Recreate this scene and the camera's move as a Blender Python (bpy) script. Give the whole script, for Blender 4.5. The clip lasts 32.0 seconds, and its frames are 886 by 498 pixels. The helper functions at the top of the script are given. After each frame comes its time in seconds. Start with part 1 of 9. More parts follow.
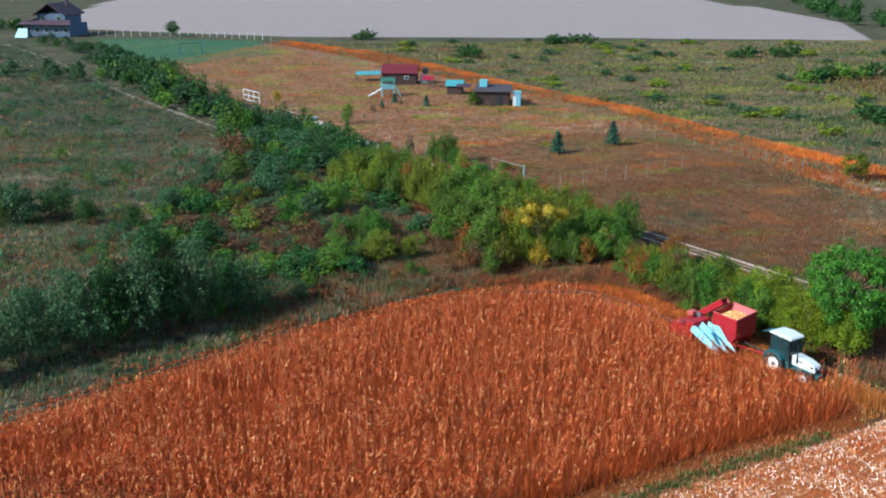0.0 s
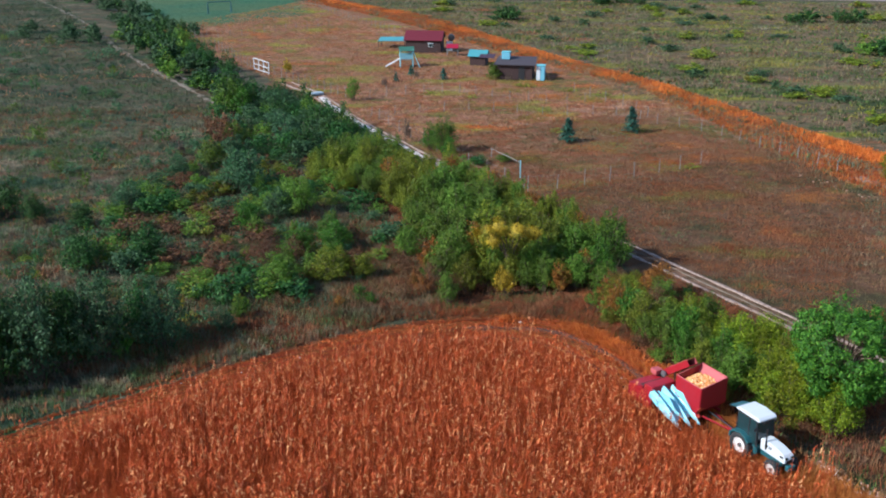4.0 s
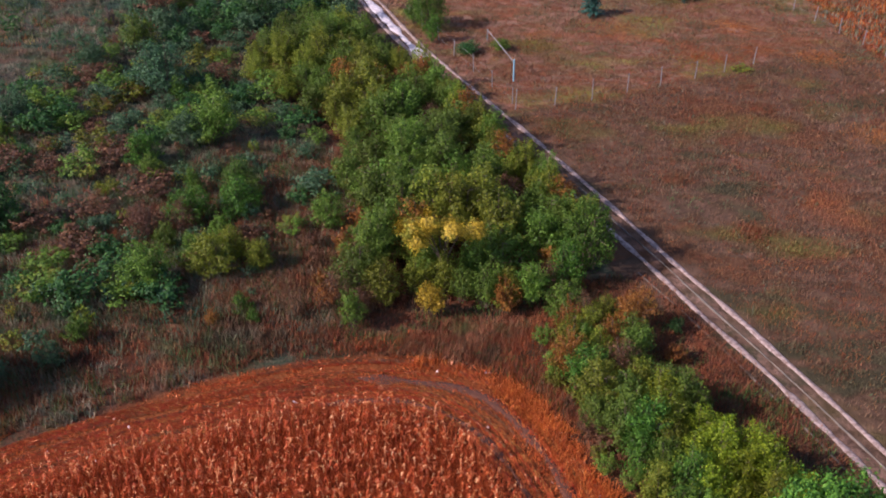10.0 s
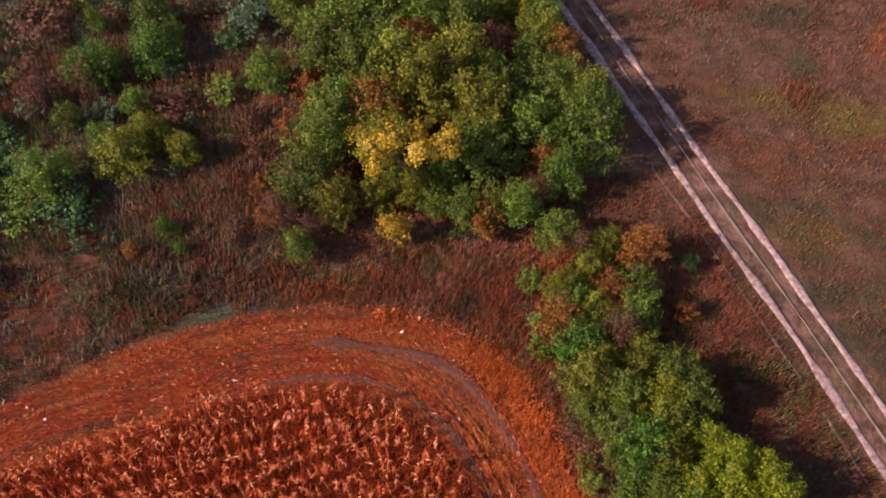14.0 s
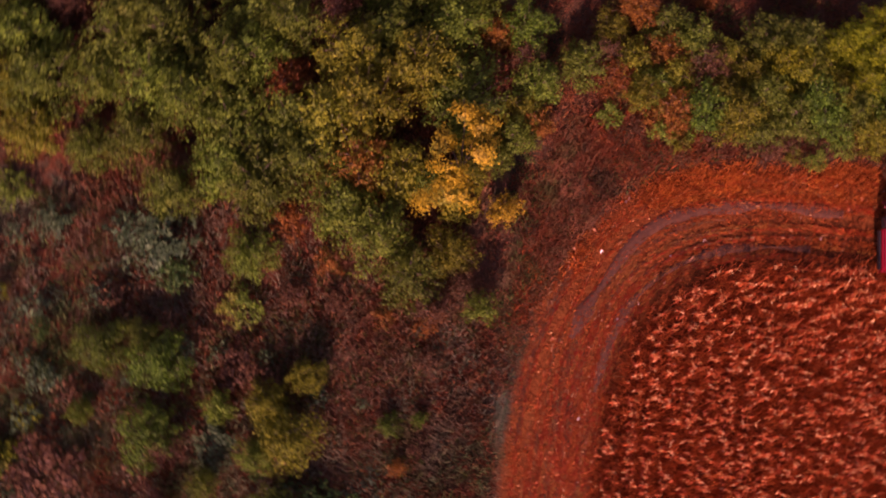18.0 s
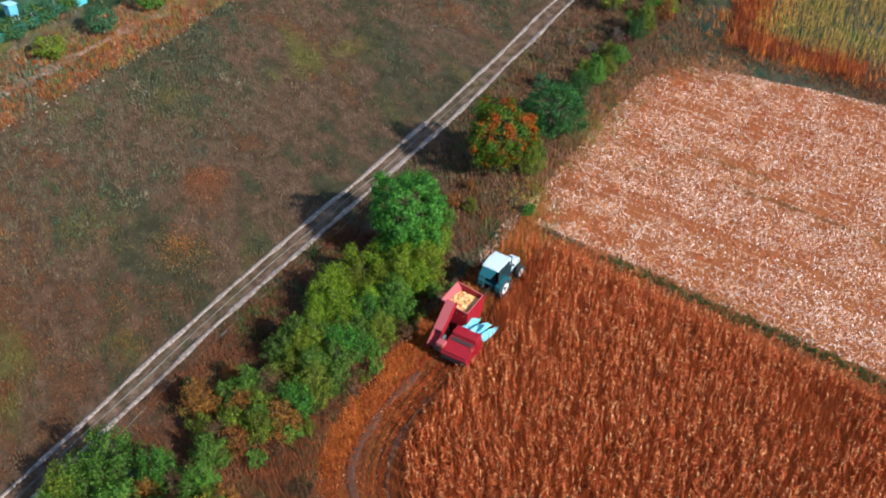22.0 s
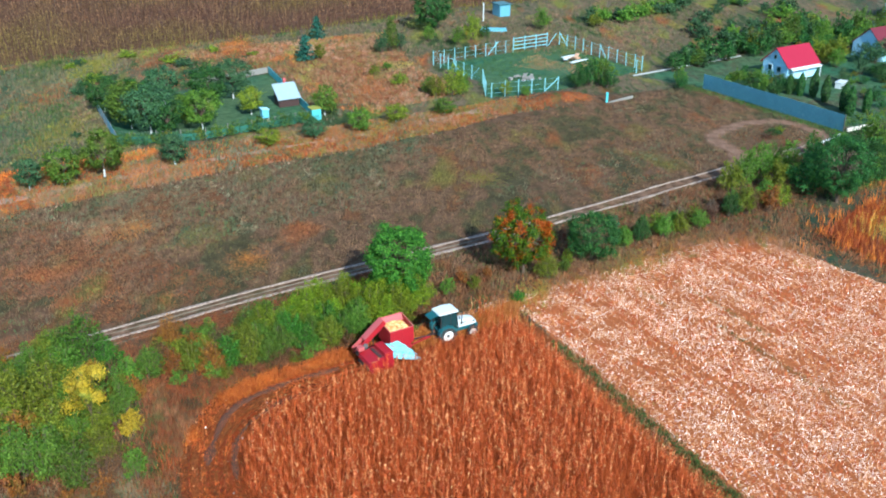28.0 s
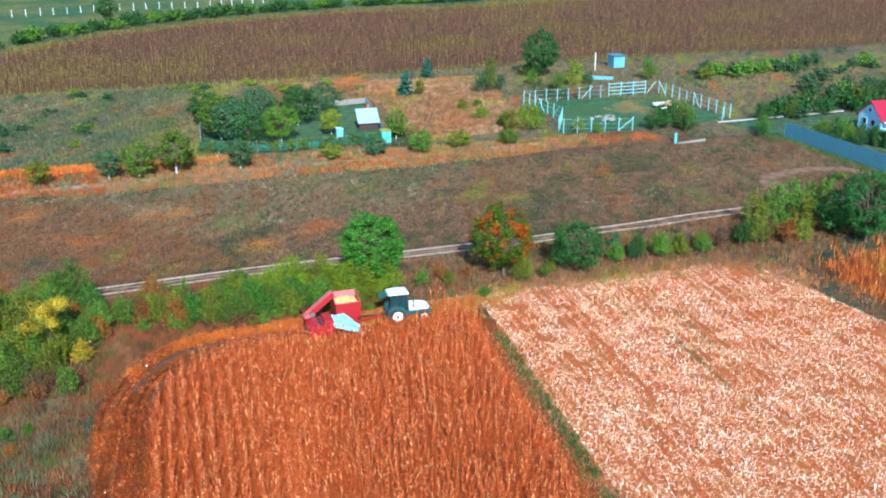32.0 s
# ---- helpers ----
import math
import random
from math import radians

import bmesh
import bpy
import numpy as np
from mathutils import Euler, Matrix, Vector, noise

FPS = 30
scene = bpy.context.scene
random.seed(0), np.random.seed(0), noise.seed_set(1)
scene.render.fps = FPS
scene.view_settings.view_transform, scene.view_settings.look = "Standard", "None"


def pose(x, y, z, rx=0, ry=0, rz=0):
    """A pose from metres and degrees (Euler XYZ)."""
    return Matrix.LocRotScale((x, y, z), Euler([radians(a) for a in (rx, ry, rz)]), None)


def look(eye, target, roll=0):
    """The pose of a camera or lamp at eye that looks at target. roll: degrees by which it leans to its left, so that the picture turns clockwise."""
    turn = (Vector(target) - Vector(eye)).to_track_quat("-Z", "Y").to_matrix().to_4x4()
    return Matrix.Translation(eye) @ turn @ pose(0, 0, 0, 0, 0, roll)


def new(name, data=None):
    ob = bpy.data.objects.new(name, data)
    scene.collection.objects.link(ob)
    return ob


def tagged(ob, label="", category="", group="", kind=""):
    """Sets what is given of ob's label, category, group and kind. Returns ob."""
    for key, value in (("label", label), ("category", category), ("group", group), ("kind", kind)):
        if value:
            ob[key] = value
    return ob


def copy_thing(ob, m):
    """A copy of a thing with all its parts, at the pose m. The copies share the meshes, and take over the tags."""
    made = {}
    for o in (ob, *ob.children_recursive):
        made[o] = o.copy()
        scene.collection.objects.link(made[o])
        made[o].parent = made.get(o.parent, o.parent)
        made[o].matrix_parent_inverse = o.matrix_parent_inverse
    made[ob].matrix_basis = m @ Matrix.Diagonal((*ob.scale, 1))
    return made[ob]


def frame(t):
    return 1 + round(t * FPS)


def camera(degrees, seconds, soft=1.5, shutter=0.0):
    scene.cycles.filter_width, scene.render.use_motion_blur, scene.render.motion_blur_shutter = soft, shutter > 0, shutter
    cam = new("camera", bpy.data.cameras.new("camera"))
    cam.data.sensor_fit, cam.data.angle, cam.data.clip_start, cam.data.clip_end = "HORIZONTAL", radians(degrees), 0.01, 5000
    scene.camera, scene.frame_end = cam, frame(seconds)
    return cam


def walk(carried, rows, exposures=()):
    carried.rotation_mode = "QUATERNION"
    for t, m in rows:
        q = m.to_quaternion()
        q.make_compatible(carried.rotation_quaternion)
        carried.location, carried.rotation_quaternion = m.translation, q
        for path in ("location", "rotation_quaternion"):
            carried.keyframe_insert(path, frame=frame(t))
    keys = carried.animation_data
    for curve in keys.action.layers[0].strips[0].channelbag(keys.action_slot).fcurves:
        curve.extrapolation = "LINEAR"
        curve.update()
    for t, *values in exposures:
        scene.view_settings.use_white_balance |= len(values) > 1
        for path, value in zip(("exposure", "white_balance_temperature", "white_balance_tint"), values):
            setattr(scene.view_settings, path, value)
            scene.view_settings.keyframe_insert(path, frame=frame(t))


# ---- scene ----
# ---------------------------------------------------------------- camera
cam = camera(48.4, 32.0, soft=1.95, shutter=0.3)
METRES, EYE, TILT, LEAN, TURN = 150.0, 23.3, -17.65, 0.0, 0.0
ROWS = [
    (0.0, 0.0, 0.0, 0.0, 0.0, 0.0, -0.0),
    (0.5, 0.0066, 0.0054, 0.0036, 0.47, -0.28, -0.15),
    (1.0, 0.0132, 0.0113, 0.0072, 1.02, -0.59, -0.31),
    (1.5, 0.0198, 0.0175, 0.011, 1.54, -0.9, -0.46),
    (2.0, 0.0262, 0.0242, 0.0151, 2.08, -1.25, -0.62),
    (2.5, 0.0325, 0.0312, 0.0195, 2.62, -1.64, -0.78),
    (3.0, 0.0386, 0.0387, 0.0241, 3.16, -2.09, -0.93),
    (3.5, 0.0446, 0.0466, 0.0289, 3.66, -2.6, -1.09),
    (5.5, 0.0665, 0.0823, 0.0501, 5.66, -5.36, -1.63),
    (6.0, 0.0713, 0.0923, 0.0559, 6.11, -6.25, -1.75),
    (6.5, 0.0758, 0.1027, 0.0621, 6.59, -7.21, -1.89),
    (7.0, 0.0799, 0.1134, 0.0684, 7.06, -8.29, -2.02),
    (7.5, 0.0837, 0.1245, 0.0747, 7.51, -9.47, -2.11),
    (8.0, 0.0868, 0.1358, 0.0815, 7.95, -10.79, -2.25),
    (8.5, 0.0898, 0.1474, 0.0885, 8.43, -12.26, -2.36),
    (9.0, 0.0923, 0.1594, 0.0955, 8.86, -13.91, -2.48),
    (9.5, 0.0943, 0.1714, 0.1028, 9.21, -15.76, -2.58),
    (10.0, 0.0958, 0.1838, 0.1103, 9.63, -17.82, -2.66),
    (10.5, 0.0968, 0.1964, 0.1178, 10.01, -20.09, -2.74),
    (11.0, 0.0974, 0.2091, 0.1257, 10.27, -22.65, -2.74),
    (11.5, 0.0973, 0.2221, 0.1336, 10.49, -25.53, -2.73),
    (12.0, 0.0966, 0.2354, 0.1418, 10.69, -28.71, -2.71),
    (12.5, 0.0952, 0.2489, 0.1502, 10.77, -32.16, -2.63),
    (13.0, 0.0929, 0.2621, 0.1579, 10.69, -35.62, -2.58),
    (13.5, 0.0902, 0.276, 0.1663, 10.42, -39.54, -2.35),
    (14.0, 0.0862, 0.2894, 0.1743, 9.7, -43.67, -2.04),
    (14.5, 0.0806, 0.3028, 0.1824, 8.35, -47.98, -1.68),
    (16.5, 0.0488, 0.356, 0.215, -8.84, -64.97, 3.62),
    (17.0, 0.0366, 0.3695, 0.2226, -19.33, -68.78, 6.53),
    (17.5, 0.0242, 0.387, 0.2307, -33.95, -72.67, 9.87),
    (18.0, 0.0083, 0.3998, 0.2351, -53.18, -74.19, 13.43),
    (18.5, -0.0007, 0.4087, 0.2411, -75.21, -75.3, 17.11),
    (19.0, -0.013, 0.414, 0.246, -96.18, -73.71, 18.21),
    (19.5, -0.03, 0.4191, 0.2499, -110.79, -68.81, 17.29),
    (20.0, -0.0486, 0.4249, 0.2529, -118.01, -63.36, 15.9),
    (20.5, -0.0673, 0.4279, 0.255, -120.03, -58.55, 15.41),
    (21.0, -0.0869, 0.4285, 0.2551, -119.77, -54.49, 15.49),
    (21.5, -0.106, 0.4265, 0.2542, -118.26, -51.15, 15.61),
    (22.0, -0.1247, 0.4223, 0.2519, -116.11, -48.15, 15.76),
    (22.5, -0.1429, 0.4161, 0.2481, -113.55, -45.28, 15.98),
    (23.0, -0.1598, 0.4084, 0.2431, -110.89, -42.67, 16.19),
    (23.5, -0.1753, 0.3994, 0.2374, -108.33, -40.34, 16.35),
    (24.0, -0.1898, 0.3891, 0.2314, -105.75, -38.12, 16.54),
    (24.5, -0.2031, 0.378, 0.2246, -103.22, -36.02, 16.71),
    (25.0, -0.2151, 0.366, 0.2175, -100.84, -34.1, 16.92),
    (25.5, -0.2261, 0.3532, 0.2103, -98.44, -32.25, 17.14),
    (27.5, -0.258, 0.301, 0.1768, -89.98, -25.86, 17.53),
    (28.0, -0.264, 0.2876, 0.1688, -87.98, -24.51, 17.56),
    (28.5, -0.2692, 0.2742, 0.1607, -85.98, -23.25, 17.56),
    (29.0, -0.2737, 0.2609, 0.1527, -84.07, -22.09, 17.54),
    (29.5, -0.2774, 0.2477, 0.1446, -82.24, -20.95, 17.47),
    (30.0, -0.2802, 0.2348, 0.1366, -80.54, -19.88, 17.4),
    (30.5, -0.2824, 0.2218, 0.1288, -78.96, -18.85, 17.33),
    (31.0, -0.2841, 0.209, 0.1211, -77.45, -17.88, 17.25),
    (31.5, -0.2852, 0.1965, 0.1134, -76.05, -16.98, 17.17),
    (32.0, -0.2857, 0.1842, 0.106, -74.8, -16.18, 17.06),
]
EXPOSURES = [(0.0, 0.61, 5800, 3), (6.0, 0.49, 5800, 22), (9.0, 0.50, 6080, 35), (13.0, 0.57, 6850, 54), (17.0, 0.29, 8700, 95), (18.0, 0.16, 9000, 112), (19.0, 0.15, 10200, 98), (20.0, 0.20, 11300, 78), (21.0, 0.48, 7000, 21), (22.0, 0.58, 5700, 5), (23.0, 0.62, 5450, -3), (28.0, 0.85, 5480, 0), (32.0, 0.98, 5430, 0)]
walk(cam, [(t, pose(0, 0, EYE, TILT, LEAN, TURN) @ pose(METRES * x, METRES * y, METRES * z, 90 + pitch, roll, yaw)) for t, x, y, z, yaw, pitch, roll in ROWS],
     exposures=EXPOSURES)

# ---------------------------------------------------------------- sky and sun
SUN_AZ, SUN_EL = 246.0, 35.0
world = bpy.data.worlds.new("sky")
scene.world = world
world.use_nodes = True
wn = world.node_tree.nodes
sky = wn.new("ShaderNodeTexSky")
sky.sky_type = "NISHITA"
sky.sun_disc = False
sky.sun_elevation, sky.sun_rotation = radians(SUN_EL), radians(SUN_AZ)
sky.air_density, sky.dust_density, sky.ozone_density = 1.0, 0.6, 1.5
wn["Background"].inputs["Strength"].default_value = 0.14
world.node_tree.links.new(sky.outputs["Color"], wn["Background"].inputs["Color"])
sun = new("sun", bpy.data.lights.new("sun", "SUN"))
sun.data.energy, sun.data.angle, sun.data.color = 5.0, radians(0.53), (1.0, 0.93, 0.84)
_d = Vector((math.sin(radians(SUN_AZ)) * math.cos(radians(SUN_EL)), math.cos(radians(SUN_AZ)) * math.cos(radians(SUN_EL)), math.sin(radians(SUN_EL))))
sun.matrix_world = look(_d * 200, (0, 0, 0))

# ---------------------------------------------------------------- materials
class Nodes:
    """A small wrapper to write node trees in few lines."""

    def __init__(self, name):
        self.mat = bpy.data.materials.new(name)
        self.mat.use_nodes = True
        self.t = self.mat.node_tree
        self.bsdf = self.t.nodes["Principled BSDF"]
        self.out = self.t.nodes["Material Output"]

    def node(self, kind, ins=()):
        n = self.t.nodes.new("ShaderNode" + kind)
        for k, v in dict(ins).items():
            self.put(n.inputs[k], v)
        return n

    def put(self, socket, v):
        if isinstance(v, bpy.types.NodeSocket):
            self.t.links.new(v, socket)
        elif isinstance(v, tuple) and len(v) == 3 and socket.type == "RGBA":
            socket.default_value = (*v, 1)
        else:
            socket.default_value = v

    def coords(self, kind="Object"):
        return self.node("TexCoord").outputs[kind]

    def noise(self, scale, detail=3.0, vec=None, rough=0.55):
        n = self.node("TexNoise", {"Scale": scale, "Detail": detail, "Roughness": rough})
        if vec is not None:
            self.put(n.inputs["Vector"], vec)
        return n.outputs["Fac"]

    def ramp(self, fac, stops):
        n = self.node("ValToRGB", {"Fac": fac})
        e = n.color_ramp.elements
        while len(e) < len(stops):
            e.new(0.5)
        for i, (p, c) in enumerate(stops):
            e[i].position, e[i].color = p, (*c, 1) if len(c) == 3 else c
        return n.outputs["Color"]

    def mix(self, fac, a, b, how="MIX"):
        n = self.node("Mix")
        n.data_type, n.blend_type = "RGBA", how
        self.put(n.inputs[0], fac), self.put(n.inputs[6], a), self.put(n.inputs[7], b)
        return n.outputs[2]

    def math(self, how, a, b=0.0, c=0.0, clamp=False):
        n = self.node("Math")
        n.operation, n.use_clamp = how, clamp
        self.put(n.inputs[0], a), self.put(n.inputs[1], b), self.put(n.inputs[2], c)
        return n.outputs[0]

    def patchwork(self, tones, scale, rare=(), turn=0.0, squeeze=1.0):
        """Tones that drift into one another over the land, in patches drawn out along a heading, with rare spots of other colours."""
        m = self.node("Mapping", {"Vector": self.coords(), "Scale": (scale, scale * squeeze, scale), "Rotation": (0, 0, radians(turn))}).outputs[0]
        wide, small = self.noise(1.0, 4.0, m, 0.62), self.noise(6.5, 3.0, m, 0.6)
        k = self.math("ADD", self.math("MULTIPLY", wide, 0.62), self.math("MULTIPLY", small, 0.38))
        n = len(tones)
        col = self.ramp(k, [(0.41 + 0.18 * i / (n - 1), c) for i, c in enumerate(tones)])
        for i, (c, cut) in enumerate(rare):
            shift = self.node("Mapping", {"Vector": m, "Location": (17.3 + 9.1 * i, 5.7 * i, 0.0), "Scale": (1.7, 1.7, 1.7)}).outputs[0]
            col = self.mix(self.ramp(self.noise(1.0, 3.0, shift, 0.55), [(cut - 0.04, (0, 0, 0)), (cut + 0.10, (1, 1, 1))]), col, c)
        return col

    def set(self, **kw):
        for k, v in kw.items():
            self.put(self.bsdf.inputs[k.replace("_", " ")], v)
        return self

    def bump(self, height, strength=0.5, distance=0.05):
        self.put(self.bsdf.inputs["Normal"], self.node("Bump", {"Height": height, "Strength": strength, "Distance": distance}).outputs["Normal"])
        return self


def leaf_material(name, dark, mid, light, patches=None, translucent=0.3, spread=0.35, grain=0.55, cut=(0.5, 0.62), hue=0.03, rich=1.0, knee=0.55):
    """Leaves: a tone for every leaf, a shift for every plant, and some light through the blade."""
    n = Nodes(name)
    rnd = n.node("NewGeometry").outputs["Random Per Island"]
    col = n.ramp(rnd, [(0.0, dark), (knee, mid), (1.0, light)])
    if patches:
        fac = n.ramp(n.noise(grain, 3.0, n.coords()), [(cut[0], (0, 0, 0)), (cut[1], (1, 1, 1))])
        col = n.mix(fac, col, n.ramp(rnd, [(0.0, patches[0]), (1.0, patches[1])]))
    value = n.math("MULTIPLY_ADD", n.node("ObjectInfo").outputs["Random"], spread, 1.0 - spread / 2)
    big = n.math("MULTIPLY_ADD", n.noise(0.8, 2.0, n.coords()), 0.7, 0.65)
    col = n.node("HueSaturation", {"Color": col, "Saturation": rich, "Value": n.math("MULTIPLY", value, big), "Hue": n.math("MULTIPLY_ADD", n.node("ObjectInfo").outputs["Random"], hue, 0.5 - hue / 2)}).outputs["Color"]
    n.set(Base_Color=col, Roughness=0.62)
    n.bsdf.inputs["Specular IOR Level"].default_value = 0.25
    tr = n.node("BsdfTranslucent", {"Color": col})
    mx = n.node("MixShader", {0: translucent, 1: n.bsdf.outputs[0], 2: tr.outputs[0]})
    n.t.links.new(mx.outputs[0], n.out.inputs[0])
    return n.mat


SWARDS = {
    "meadow": dict(tones=((0.088, 0.076, 0.036), (0.112, 0.092, 0.044), (0.150, 0.090, 0.046), (0.205, 0.118, 0.068), (0.138, 0.086, 0.046), (0.188, 0.090, 0.042)), scale=0.05, rare=(((0.175, 0.150, 0.038), 0.62), ((0.32, 0.110, 0.040), 0.67)), turn=-32, squeeze=1.9),
    "plot": dict(tones=((0.195, 0.160, 0.055), (0.300, 0.130, 0.064), (0.390, 0.205, 0.125), (0.250, 0.155, 0.070), (0.330, 0.115, 0.050), (0.410, 0.235, 0.145)), scale=0.060, rare=(((0.28, 0.27, 0.050), 0.58), ((0.48, 0.14, 0.035), 0.62)), turn=-10, squeeze=1.8),
    "north": dict(tones=((0.155, 0.070, 0.032), (0.240, 0.076, 0.030), (0.205, 0.088, 0.042), (0.280, 0.086, 0.033), (0.255, 0.108, 0.052)), scale=0.07, rare=(((0.40, 0.13, 0.040), 0.62),), turn=-20, squeeze=1.8),
    "scrub": dict(tones=((0.040, 0.076, 0.044), (0.096, 0.116, 0.062), (0.150, 0.112, 0.070), (0.064, 0.100, 0.056), (0.230, 0.190, 0.118)), scale=0.075, rare=(((0.170, 0.080, 0.042), 0.60), ((0.060, 0.125, 0.034), 0.60)), turn=8, squeeze=2.2),
    "fallow": dict(tones=((0.058, 0.090, 0.034), (0.135, 0.145, 0.056), (0.230, 0.165, 0.108), (0.110, 0.120, 0.050), (0.290, 0.175, 0.110), (0.200, 0.180, 0.080)), scale=0.040, rare=(((0.25, 0.25, 0.045), 0.57), ((0.36, 0.13, 0.050), 0.63)), turn=20, squeeze=3.2),
    "moor": dict(tones=((0.034, 0.076, 0.046), (0.068, 0.104, 0.056), (0.115, 0.110, 0.064), (0.048, 0.092, 0.052), (0.165, 0.150, 0.088)), scale=0.05, rare=(((0.070, 0.135, 0.036), 0.60),), turn=15, squeeze=2.6),
    "weeds": dict(tones=((0.190, 0.130, 0.042), (0.340, 0.086, 0.026), (0.500, 0.140, 0.030), (0.310, 0.135, 0.056), (0.400, 0.080, 0.022), (0.560, 0.190, 0.050)), scale=0.11, rare=(((0.150, 0.145, 0.040), 0.60),), turn=-58, squeeze=3.0),
    "umber": dict(tones=((0.080, 0.052, 0.027), (0.165, 0.068, 0.032), (0.235, 0.074, 0.030), (0.125, 0.082, 0.040), (0.290, 0.124, 0.058)), scale=0.30, rare=(((0.085, 0.110, 0.034), 0.63),)),
}


def sward_material(name, kind, translucent=0.25, jitter=0.5, lift=1.0):
    """Grass that takes its colour from the patch of land it grows on, each blade a little off."""
    n = Nodes(name)
    rnd = n.node("NewGeometry").outputs["Random Per Island"]
    col = n.node("HueSaturation", {"Color": n.patchwork(**SWARDS[kind]), "Value": n.math("MULTIPLY_ADD", rnd, jitter, lift - jitter / 2), "Hue": n.math("MULTIPLY_ADD", rnd, 0.03, 0.485)}).outputs["Color"]
    n.set(Base_Color=col, Roughness=0.7)
    n.bsdf.inputs["Specular IOR Level"].default_value = 0.15
    mx = n.node("MixShader", {0: translucent, 1: n.bsdf.outputs[0], 2: n.node("BsdfTranslucent", {"Color": col}).outputs[0]})
    n.t.links.new(mx.outputs[0], n.out.inputs[0])
    return n.mat


def plain_material(name, color, rough=0.6, metal=0.0, vary=0.25, scale=3.0, bump=0.15, worn=None):
    """Paint, metal, wood or stone with soiling at two scales and a fine relief."""
    n = Nodes(name)
    c = n.coords()
    big, fine = n.noise(scale, 4.0, c), n.noise(scale * 11, 3.0, c)
    col = n.mix(n.math("MULTIPLY", big, vary), color, tuple(v * 0.35 for v in color))
    col = n.mix(n.math("MULTIPLY", fine, vary * 0.6), col, tuple(min(1, v * 1.45 + 0.008) for v in color))
    if worn:
        col = n.mix(n.ramp(n.noise(scale * 2.3, 5.0, c, 0.7), [(0.58, (0, 0, 0)), (0.7, (1, 1, 1))]), col, worn)
    n.set(Base_Color=col, Metallic=metal, Roughness=n.math("MULTIPLY_ADD", fine, 0.3, rough - 0.15, clamp=True))
    n.bump(fine, bump, 0.01)
    return n.mat


